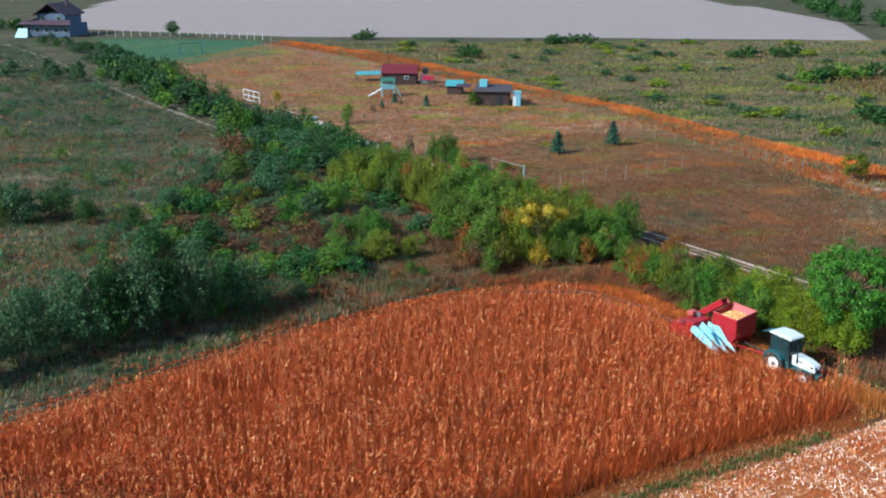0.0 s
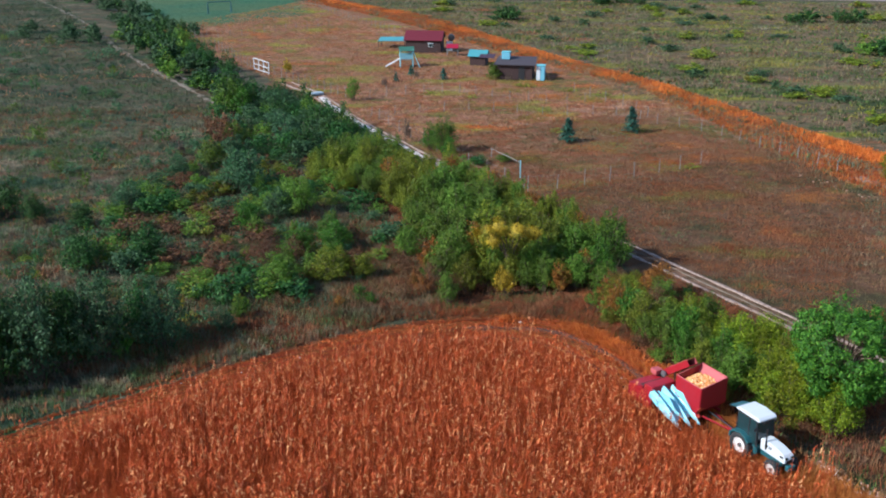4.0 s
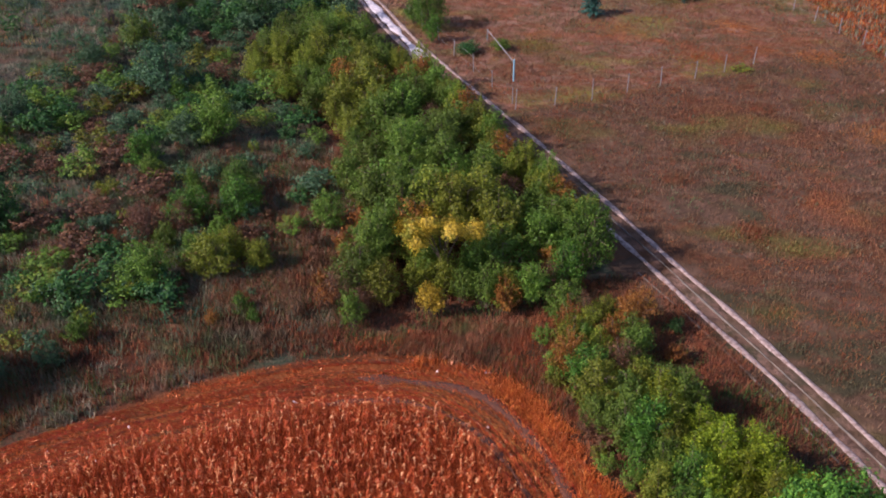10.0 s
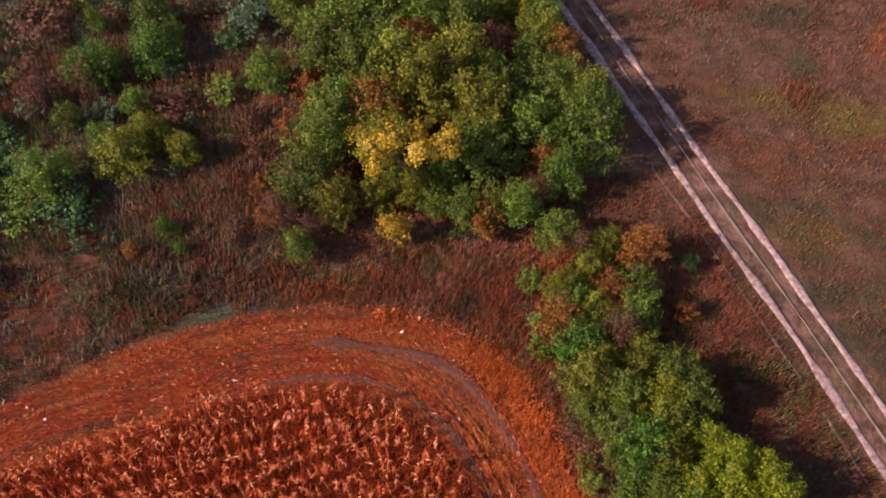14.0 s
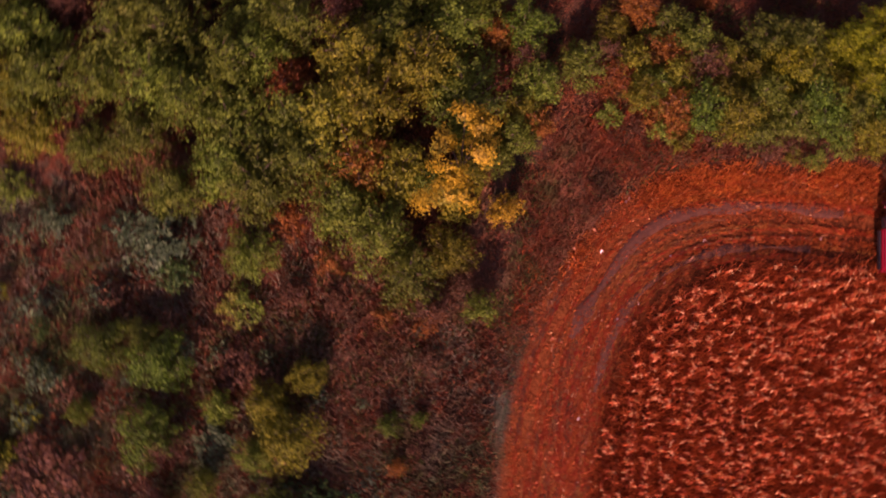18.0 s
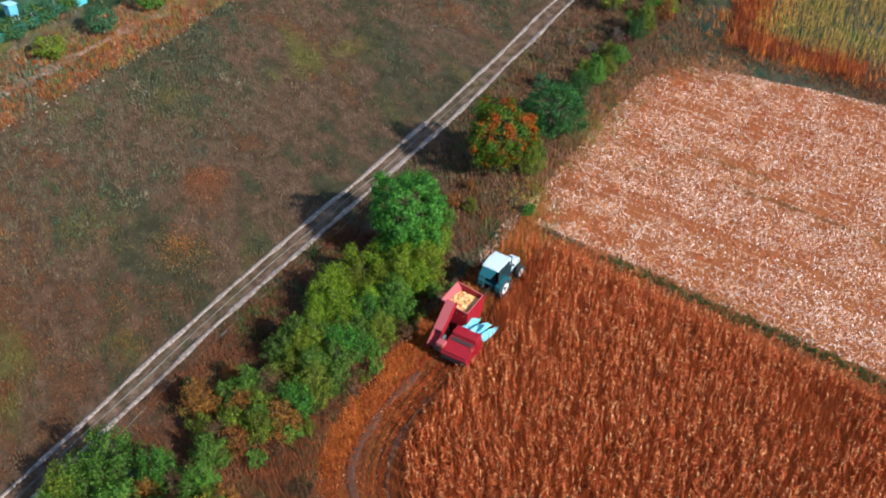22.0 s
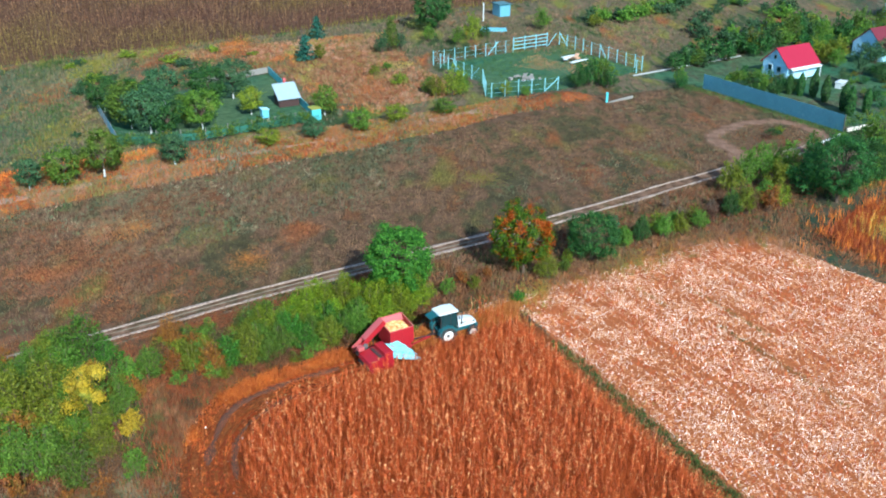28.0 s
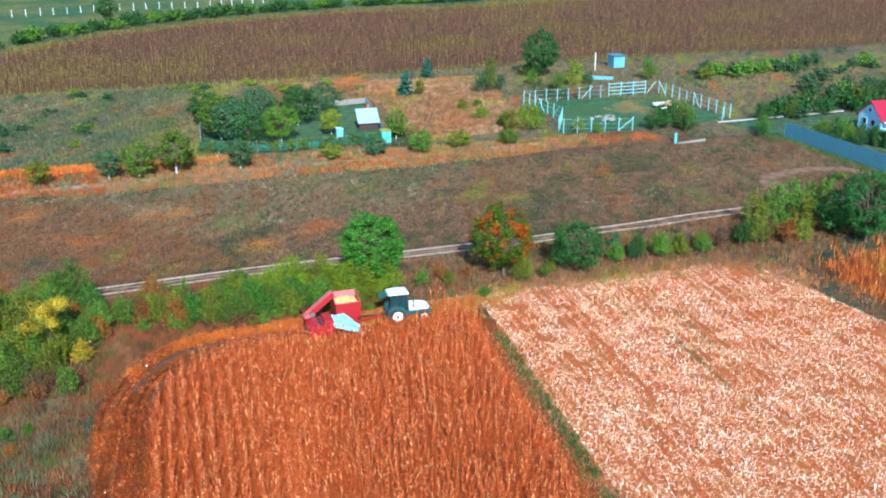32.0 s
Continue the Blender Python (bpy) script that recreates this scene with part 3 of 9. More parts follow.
def plate(corners, thick, bm=None):
    """A flat sheet through four corners with a thickness."""
    bm = bm or bmesh.new()
    c = [Vector(p) for p in corners]
    n = (c[1] - c[0]).cross(c[-1] - c[0]).normalized() * thick
    a, b = [bm.verts.new(p) for p in c], [bm.verts.new(p + n) for p in c]
    bm.faces.new(a[::-1]), bm.faces.new(b)
    for i in range(len(c)):
        j = (i + 1) % len(c)
        bm.faces.new((a[i], a[j], b[j], b[i]))
    return bm


# ---------------------------------------------------------------- plan of the land (metres)
TRACK = [(61.6, 11.2), (54.2, 22.0), (40.25, 41.45), (33.75, 51.2), (25.1, 64.9), (18.3, 74.6), (12.9, 82.4), (1.4, 97.6), (-3.6, 105.2), (-12.5, 119.6), (-16.6, 129.0), (-23.0, 137.0)]
MEADOW_PATH = [(-99.0, 226.0), (-74.0, 192.5), (-56.0, 162.4), (-44.0, 145.0), (-34.0, 131.5), (-28.0, 123.0), (-20.0, 113.0)]
OUTER = [(-2.5, 62.0), (1.8, 64.1), (5.0, 65.1), (8.0, 65.4), (10.4, 65.0), (12.3, 64.0), (13.9, 62.5), (15.2, 60.4), (16.6, 58.6), (18.6, 55.4), (21.2, 51.4), (24.6, 45.6)]
FIELD = [(-60, 10), (-22.6, 43.6), (-10.6, 55.4), (-7.0, 59.0)] + OUTER + [(21.2, 44.6), (11.6, 39.8), (2.7, 34.8), (-40, 11)]
STANDING = [(-60, 6), (-23.4, 40.4), (-11.0, 52.0), (-5.0, 56.3), (0.0, 59.2), (3.6, 60.9), (6.8, 61.5), (9.2, 60.7), (11.2, 58.9), (13.2, 56.2), (15.5, 52.4), (16.6, 52.3), (18.9, 48.8), (20.9, 45.7), (19.8, 45.2), (11.6, 41.2), (4.5, 37.2), (0.4, 35.4), (-40, 13)]
STUBBLE = [(-40, 9.5), (2.0, 34.0), (11.7, 39.1), (19.8, 43.4), (24.6, 45.0), (27.0, 42.6), (31.6, 35.8), (35.6, 29.0), (35.8, 24.6), (33.6, 22.0), (27.6, 16.6), (-8, -8)]
CORN_EAST = [(37.6, 17.2), (29.6, 12.2), (2, -5), (30, -40), (63, -20), (49.0, 3.6), (41.4, 13.4)]
MEADOW = [(66, 8), (55, 22), (41, 42), (25.5, 65.2), (18.5, 74.6), (2, 98), (-12, 120), (-30, 146), (-60, 180), (-40, 228), (-18, 204), (14, 158), (35, 118), (44, 92), (55, 74), (63, 60), (74, 46), (80, 30), (84, 21), (68, 9)]
ORANGE = [(-39, 226), (-16, 197.5), (10.4, 154), (23, 137), (30.5, 114), (36, 98), (41, 88), (50.5, 73.4), (56.5, 62.6), (64.5, 51.5), (71, 44.5), (74.5, 34.5), (79.5, 38), (77.5, 43.5), (72, 52), (65.0, 64.5), (56.0, 84.0), (50.0, 94.0), (44.5, 104), (36, 119), (25.8, 140), (11, 163), (-9.5, 203), (-36, 231)]
LAWN = [(-82, 238), (-43, 233), (-34, 206), (-50, 186), (-64, 196)]
PEN = [(92.7, 54.5), (84.5, 48.3), (77.3, 47.4), (80.4, 38.4), (90.9, 26.4), (104.9, 36.5), (100.2, 43.6)]
ORCHARD = [(58.2, 86.4), (71.5, 93.5), (88.0, 76.0), (67.6, 66.6), (60.0, 78.5)]
GARDEN = [(82.0, 20.0), (65.6, 8.4), (78, -9), (112, -20), (112, 4), (99, 11.5), (88, 28)]
PALE = [(-110, 268), (-38, 242), (29, 239.5), (100, 233.5), (112, 284), (106, 362), (60, 420), (-130, 420)]
SUNFLOWERS = [(60, 160), (79, 130), (94, 105.5), (110.5, 79), (130, 53.5), (145.6, 27), (153.2, 10), (170, -12), (215, -30), (258, -20), (222, 60), (192, 94), (180.4, 114), (155.3, 135), (135.6, 146.2), (109.5, 153), (90, 170)]
RUSTY = [(-14, 53.5), (-6, 59.5), (2, 65.6), (4, 68), (2, 72), (1.4, 78), (-3, 84), (-9, 84), (-16, 74), (-22, 62)]
FAR_GREEN = [(90, 172), (109, 155), (136, 148), (156, 137), (182, 116), (194, 96), (224, 62), (300, 80), (300, 260), (120, 240), (112, 236), (100, 180)]
CUT = [(-60, 8), (-22.6, 43.6), (-10.6, 55.4)] + OUTER + [(21.0, 45.6), (18.0, 50.6), (14.4, 55.2), (11.4, 59.0), (9.2, 60.7), (6.8, 61.4), (3.6, 60.8), (-11.0, 51.8), (-23.4, 40.2), (-60, 4)]
LOOP = [(54.0, 22.8), (56.8, 21.8), (59.0, 21.6), (61.1, 22.9), (63.5, 23.0), (65.8, 21.2), (68.3, 18.3), (69.2, 15.0), (68.1, 12.0), (64.2, 10.8), (60.2, 14.1), (58.5, 18.1), (57.0, 20.4)]
OUTER_RUT = [(4.6, 63.3), (5.8, 63.5), (7.2, 63.6), (9.1, 63.6), (10.3, 63.2), (11.3, 62.5), (12.7, 61.0), (13.7, 59.6), (15.0, 57.2)]
INNER_RUT = [(3.4, 61.4), (4.6, 61.8), (5.9, 62.1), (7.2, 62.2), (8.7, 61.9), (10.3, 61.0), (11.6, 59.8), (13.0, 57.6)]
THICKET = [(2.6, 67.2), (7, 69.0), (12, 69.8), (14.2, 72.0), (14.4, 75.5), (10.0, 81.0), (5.8, 87.6), (0.8, 93.6), (-4.6, 101.5), (-9, 103), (-11.3, 99), (-11.0, 93), (-5, 88), (-1.2, 83), (0.2, 77), (-0.8, 72.6)]


def zone(poly, x, y, soft=1.2):
    return np.clip(0.5 + inside(poly, x, y) / (2 * soft), 0, 1)


# ---------------------------------------------------------------- ground
def build_ground():
    gx = np.concatenate([[-4000, -1500, -600, -300, -200], np.arange(-150, -40, 3.0), np.arange(-40, 130, 1.0), np.arange(130, 262, 4.0), [300, 600, 1500, 4000]])
    gy = np.concatenate([[-4000, -1500, -600, -200, -90], np.arange(-50, 0, 3.0), np.arange(0, 130, 1.0), np.arange(130, 290, 3.0), [300, 330, 370, 420, 600, 1500, 4000]])
    X, Y = np.meshgrid(gx, gy)
    x, y = X.ravel(), Y.ravel()
    z = land(x, y) + 0.05 * (vnoise(x * 0.5, y * 0.5, 9) - 0.5)
    heap = np.exp(-(((x - 76.5) / 2.6) ** 2 + ((y - 37.6) / 3.4) ** 2))
    z += 0.9 * heap
    w, n = len(gx), np.arange(len(gx) * (len(gy) - 1))
    n = n[n % w < w - 1]
    me = from_arrays("ground", np.stack([x, y, z], 1), np.stack([n, n + 1, n + w + 1, n + w], 1), M["ground"])
    one = np.ones_like(x)
    brown = np.maximum(zone(MEADOW, x, y, 1.5), zone([(3, 64.6), (7.5, 65.4), (11.2, 64.8), (15, 60.4), (26, 45.8), (32, 36.6), (36.6, 29), (52, 10), (54, 21), (40, 41), (18, 73), (12, 69.6), (7, 68.6), (-4, 74), (-10, 64)], x, y, 1.0) * 0.8)
    brown = np.maximum(brown, np.clip(1.8 - near_line(TRACK, x, y) / 2.0, 0, 1))
    beyond = np.clip(0.9 + (0.86 * (x - 40) + 0.5 * (y - 100)) / 14, 0, 1) * zone([(-36, 228), (6, 160), (31, 116), (52, 82), (62, 58), (76, 40), (84, 21), (104, 6), (118, -12), (170, -26), (262, -30), (200, 110), (160, 160), (110, 235)], x, y, 3)
    yards = np.maximum.reduce([zone(LAWN, x, y, 5), zone(PEN, x, y), zone(ORCHARD, x, y), zone(GARDEN, x, y)])
    beyond = beyond * (1 - yards) * (1 - zone(SUNFLOWERS, x, y, 2)) * (1 - zone(ORANGE, x, y, 2.0))
    bare = np.clip(1.3 - near_line(LOOP, x, y) / 1.3, 0, 1) * 0.8
    bare = np.maximum(bare, np.clip(1.25 - near_line(TRACK, x, y) / 1.5, 0, 1) * 0.52)
    layers = {
        "zone_a": (brown, zone(FIELD, x, y), zone(STUBBLE, x, y, 0.7)),
        "zone_b": (np.maximum(zone(ORANGE, x, y, 2.0) * np.clip(0.80 + (y - 84) / 30 + 0.5 * (vnoise(x * 0.16, y * 0.16, 33) - 0.5), 0.62, 1), heap), np.maximum.reduce([zone(LAWN, x, y, 5), zone(PEN, x, y), zone(ORCHARD, x, y) * 0.8, zone(GARDEN, x, y) * (0.40 + 0.55 * vnoise(x * 0.3, y * 0.3, 41))]), zone(PALE, x, y, 2.0)),
        "zone_d": (np.maximum(zone(CUT, x, y, 0.6) * np.clip(1.0 - (x - 8.0) / 12, 0.62, 1.0), np.clip(1.7 - near_line([(-30, 15.8), (3.0, 35.4), (11.6, 40.1), (18.4, 43.8), (21, 45.4)], x, y) / 0.9, 0, 1)), np.maximum(zone(RUSTY, x, y, 3.0), zone(THICKET, x, y, 2.0)), zone(FAR_GREEN, x, y, 3.0)),
        "zone_e": (zone([(2, 99), (-12, 120), (-30, 146), (-60, 180), (-40, 228), (-18, 204), (14, 158), (30, 122), (32, 106), (20, 97), (8, 90)], x, y, 3.0), 0.0, 0.0),
        "zone_c": (zone(SUNFLOWERS, x, y, 2), bare, beyond),
    }
    for name, (r, g, b) in layers.items():
        a = me.color_attributes.new(name, "FLOAT_COLOR", "POINT")
        a.data.foreach_set("color", np.stack([r * one, g * one, b * one, one], 1).astype(np.float32).ravel())
    me.polygons.foreach_set("use_smooth", np.ones(len(me.polygons), bool))
    lone("ground", me, "dry autumn farmland with meadows, crop fields and stubble", "ground", "structure")


build_ground()


def strip(line, width, offset=0.0, step=0.35, lift=0.035, rag=0.35, seed=1):
    """A worn strip along a line: ragged edges that dive into the ground."""
    pts = along(line, step)
    verts, faces = [], []
    for i, (x, y, a) in enumerate(pts):
        wob = 0.14 * (float(vnoise(i * step * 0.25, seed, seed)) - 0.5)
        half = width / 2 * (1 + rag * 2 * (float(vnoise(i * step * 0.9, seed + 5, seed)) - 0.5))
        for s, dz in ((-1.0, -0.10), (-0.72, 0.6 * lift), (-0.2, lift), (0.25, lift * 0.9), (0.75, 0.6 * lift), (1.0, -0.10)):
            o = offset + wob + s * half + 0.05 * (float(vnoise(i * 1.3, s * 3 + seed, 8)) - 0.5)
            px, py = x - math.sin(a) * o, y + math.cos(a) * o
            verts.append((px, py, float(land(px, py)) + 0.02 + dz))
        if i:
            k = 6 * i
            faces += [(k - 6 + j, k - 5 + j, k + 1 + j, k + j) for j in range(5)]
    return verts, faces


OUTER_RUT, INNER_RUT = smooth(OUTER_RUT, 2), smooth(INNER_RUT, 2)


def build_tracks():
    road = thing("road", "dry unpaved farm track with two pale wheel ruts", "track", kind="structure")
    line = smooth(TRACK, 4)
    for off, wid, seed in ((0.68, 0.40, 2), (-0.68, 0.34, 5)):
        part("rut", from_arrays("rut", *strip(line, wid, off, rag=0.45, seed=seed), M["rut"]), None, road)
    part("rut", from_arrays("rut", *strip(smooth(TRACK[2:7], 2), 0.09, 0.0, rag=0.95, seed=6), M["path"]), None, road, "faint line of dust between the ruts")
    part("rut", from_arrays("rut", *strip(smooth(TRACK[3:6], 2), 0.08, 1.5, rag=0.95, seed=7), M["path"]), None, road, "faint line of dust beside the ruts")
    part("rut", from_arrays("rut", *strip(smooth(TRACK[7:11], 2), 0.9, 0.1, rag=0.5, seed=9), M["rut_pale"]), None, road, "broad pale bare stretch")
    path = thing("path", "narrow beaten earth path through the scrub meadow", "path", kind="structure")
    part("rut", from_arrays("rut", *strip(smooth(MEADOW_PATH, 2), 0.85, 0.0, rag=0.9, seed=11), M["path"]), None, path)
    part("rut", from_arrays("rut", *strip(smooth(MEADOW_PATH[3:], 2), 0.4, 1.8, rag=0.95, seed=12), M["path"]), None, path)
    sandy = thing("path", "sandy bare earth path in the weed strip", "path", kind="structure")
    part("rut", from_arrays("rut", *strip(smooth([(74.6, 45.6), (69.0, 51.8), (63.0, 60.2), (57.6, 69.6), (51.6, 79.4), (45.0, 88.0), (38.0, 98.0)], 2), 1.3, 0.0, rag=0.8, seed=15), M["sand"]), None, sandy)
    ruts = thing("wheel_tracks", "dark wheel tracks pressed into the harvested headland", "wheel tracks", kind="structure")
    part("rut", from_arrays("rut", *strip(OUTER_RUT, 0.58, rag=0.6, seed=21), M["rut_soil"]), None, ruts)
    part("rut", from_arrays("rut", *strip(INNER_RUT, 0.40, rag=0.8, seed=22), M["rut_soil"]), None, ruts)


build_tracks()

# ---------------------------------------------------------------- plants: makers
def leaf_quads(centre, normal, size, ratio=0.6, curl=0.25):
    """Leaves as bent quads: arrays of centres and normals to vertices and faces."""
    n = len(centre)
    normal = normal / (np.linalg.norm(normal, axis=1, keepdims=True) + 1e-9)
    t = np.cross(normal, rng.normal(size=(n, 3)))
    t /= np.linalg.norm(t, axis=1, keepdims=True) + 1e-9
    b = np.cross(normal, t)
    s = np.broadcast_to(np.asarray(size, float), (n,))[:, None]
    w = s * ratio
    tip = -normal * s * curl
    v = np.stack([centre - t * s * 0.5, centre + b * w * 0.5 + tip * 0.2, centre + t * s * 0.5 + tip, centre - b * w * 0.5 + tip * 0.2], 1).reshape(-1, 3)
    return v, np.arange(4 * n).reshape(n, 4)


def shoots(seed, width, height, n, per):
    """Arching shoots from a shrub's foot up to an uneven dome: leaf places, leaf headings, and a few bare stems."""
    r = np.random.default_rng(seed)
    a, q = r.uniform(0, 2 * math.pi, n), np.sqrt(r.uniform(0, 1, n))
    rim = 0.36 + 0.22 * vnoise(np.cos(a) * 1.6 + seed, np.sin(a) * 1.6, seed % 13)
    end = np.stack([width * rim * q * np.cos(a), width * rim * q * np.sin(a), height * (1 - 0.62 * q ** 2.2) * r.uniform(0.74, 1.06, n) * (0.82 + 0.32 * vnoise(3 + q * np.cos(a) * 2.2, q * np.sin(a) * 2.2 + seed, 5))], 1)
    foot = np.stack([end[:, 0] * 0.25, end[:, 1] * 0.25, np.zeros(n)], 1) + r.normal(0, 0.05, (n, 3)) * np.array([1, 1, 0])
    knee = np.stack([end[:, 0] * r.uniform(0.35, 0.7, n), end[:, 1] * r.uniform(0.35, 0.7, n), end[:, 2] * r.uniform(0.7, 1.0, n)], 1)
    k = np.repeat(np.arange(n), per)
    t = 1 - 0.72 * r.random(n * per) ** 1.25
    u = t[:, None]
    at = foot[k] * (1 - u) ** 2 + 2 * knee[k] * u * (1 - u) + end[k] * u * u
    along_shoot = end[k] - knee[k] + 1e-6
    spray = r.normal(0, 1, (n * per, 3)) * (0.026 + 0.050 * (1.05 - t))[:, None] * width * np.array([1, 1, 0.8])
    p = at + spray
    nrm = spray / (np.linalg.norm(spray, axis=1, keepdims=True) + 1e-6) + 0.5 * along_shoot / np.linalg.norm(along_shoot, axis=1, keepdims=True) + np.array([0, 0, 0.35])
    return p, nrm, [(foot[i], knee[i], end[i]) for i in range(0, n, 3)]


def bough(seed, width, height, low, n, per):
    """Sprays of leaves set unevenly over a tree's crown: leaf places, leaf headings, and the limbs that carry them."""
    r = np.random.default_rng(seed)
    d = r.normal(size=(n, 3))
    d /= np.linalg.norm(d, axis=1, keepdims=True)
    mid = np.array([0, 0, height * (low + 1) / 2])
    half = np.array([width / 2, width / 2, height * (1 - low) / 2])
    lump = 0.74 + 0.40 * vnoise(d[:, 0] * 1.9 + seed, d[:, 1] * 1.9 + d[:, 2] * 1.7, seed % 11)
    reach = lump * r.uniform(0.45, 1.0, n) ** 0.45
    c = mid + d * half * reach[:, None]
    k = np.repeat(np.arange(n), per)
    size = (0.5 + 0.5 * r.random(n))[k, None] * width * 1.2 / math.sqrt(n)
    off = r.normal(0, 1, (n * per, 3))
    off = off / np.linalg.norm(off, axis=1, keepdims=True) * r.uniform(0.15, 1.75, (n * per, 1)) * size * np.array([1, 1, 0.7])
    p = c[k] + off
    nrm = off / (np.linalg.norm(off, axis=1, keepdims=True) + 1e-6) * 1.1 + d[k] * 0.5 + np.array([0, 0, 0.3])
    return p, nrm, [(mid * 0.55, mid * 0.6 + c[i] * 0.35, mid * 0.3 + c[i] * 0.7) for i in range(0, n, 3)]


def limb_mesh(limbs, radius, trunk=None, material="bark"):
    """Tapered stems: a trunk up to the fork if wanted, then bent limbs."""
    bm = bmesh.new()
    if trunk:
        tube((0, 0, -0.15), (0.02, 0.01, trunk), radius * 1.25, radius * 0.85, 8, bm)
        tube((0.02, 0.01, trunk), tuple(limbs[0][0]), radius * 0.85, radius * 0.6, 7, bm, False)
    for foot, knee, end in limbs:
        tube(tuple(foot), tuple(knee), radius * 0.5, radius * 0.3, 4, bm, False)
        tube(tuple(knee), tuple(end), radius * 0.3, radius * 0.1, 3, bm, False)
    if trunk and material != "bark":
        for f in bm.faces:
            f.material_index = 1 if f.calc_center_median().z > trunk else 0
    me = bpy.data.meshes.new("stem")
    bm.to_mesh(me)
    bm.free()
    me.materials.append(M[material])
    me.materials.append(M["bark"])
    return me


def make_plant(name, label, category, seed, width, height, leaves, leaf, material, lobes=7, trunk=None, radius=0.05, low=0.25, bark="bark", group=""):
    """A shrub or tree of unit plan: stems or trunk, and a crown of single leaves."""
    root = thing(name, label, category, group=group)
    if trunk:
        p, d, limbs = bough(seed, width, height, low, lobes * 4, max(1, leaves // (lobes * 4)))
    else:
        p, d, limbs = shoots(seed, width, height, lobes * 4, max(1, leaves // (lobes * 4)))
    v, f = leaf_tris(p, d + rng.normal(size=d.shape) * (0.45 if trunk else 0.75), leaf * rng.uniform(0.5, 1.4, len(p)))
    v[:, 2] = np.maximum(v[:, 2], 0.03)
    part("trunk" if trunk else "stem", limb_mesh(limbs, radius, trunk, bark), None, root)
    part("crown", from_arrays("crown", v, f, M[material]), None, root)
    return root


def leaf_tris(centre, normal, size, ratio=0.6):
    """Small leaves as single bent-out triangles."""
    n = len(centre)
    normal = normal / (np.linalg.norm(normal, axis=1, keepdims=True) + 1e-9)
    t = np.cross(normal, rng.normal(size=(n, 3)))
    t /= np.linalg.norm(t, axis=1, keepdims=True) + 1e-9
    b = np.cross(normal, t)
    s = np.broadcast_to(np.asarray(size, float), (n,))[:, None]
    v = np.stack([centre - t * s * 0.45 - b * s * ratio * 0.5, centre - t * s * 0.35 + b * s * ratio * 0.5, centre + t * s * 0.6 - normal * s * 0.12], 1).reshape(-1, 3)
    return v, np.arange(3 * n).reshape(n, 3)


class Kinds:
    """Prototypes of one sort of plant; place() uses each once itself and then copies it."""

    def __init__(self, protos):
        self.protos, self.used, self.i = protos, set(), 0

    def place(self, x, y, s=1.0, sz=None, which=None, label="", group=""):
        p = self.protos[self.i % len(self.protos) if which is None else which]
        self.i += 1
        m = pose(x, y, float(land(x, y)) - 0.02, 0, 0, float(rng.uniform(0, 360))) @ Matrix.Diagonal((s, s, sz or s, 1))
        if p.name in self.used:
            keep = p.matrix_basis.copy()
            p.matrix_basis = Matrix()
            ob = copy_thing(p, m)
            p.matrix_basis = keep
        else:
            self.used.add(p.name)
            p.matrix_basis = m
            ob = p
        return tagged(ob, label, group=group)


class Sorts:
    """One sort of shrub in two grades: full crowns for the large ones, light crowns for the small."""

    def __init__(self, fine, light):
        self.fine, self.light, self.leaves = fine, light, fine.protos[0].children[-1].data.materials[0].name

    def place(self, x, y, s=1.0, sz=None, label="", group=""):
        if s < 0.46 and math.hypot(x - 12, y - 60) > 30:
            return scrub.place(self.leaves, x, y, s, sz or s)
        return (self.fine if s > 0.6 and math.hypot(x - 12, y - 60) < 48 else self.light).place(x, y, s, sz, label=label, group=group)


def shrubs(name, label, material, n, seed, width=3.0, height=2.5, leaves=5600, leaf=0.098, lobes=20, **kw):
    fine = Kinds([make_plant(name, label, "shrub", seed + i, width, height, leaves, leaf, material, lobes=lobes, **kw) for i in range(n)])
    light = Kinds([make_plant(name, label, "shrub", seed + 5 + i, width, height, int(leaves * 0.42), leaf * 1.4, material, lobes=11, **kw) for i in range(2)])
    return Sorts(fine, light)


green = shrubs("shrub", "dense green shrub of the roadside thicket", "leaf_green", 3, 10, group="thicket shrubs")
olive = shrubs("shrub", "olive green shrub turning yellow in autumn", "leaf_olive", 3, 20, group="thicket shrubs")
bright = shrubs("shrub", "fresh bright green leafy shrub", "leaf_bright", 2, 30, leaf=0.095)
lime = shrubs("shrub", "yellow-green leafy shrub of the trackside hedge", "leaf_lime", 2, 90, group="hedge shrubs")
teal = shrubs("shrub", "blue-green willow-like shrub in rough grass", "leaf_teal", 3, 40)
dark = shrubs("shrub", "dark green dense rounded shrub", "leaf_dark", 2, 50)
yellow = shrubs("shrub", "shrub with bright yellow autumn leaves", "leaf_yellow", 2, 60)
rust = shrubs("shrub", "shrub with rusty orange autumn leaves", "leaf_rust", 2, 70, leaves=4600)
brown = shrubs("shrub", "half-bare brown shrub with thin leaves", "leaf_brown", 2, 80, leaves=3000, leaf=0.08)

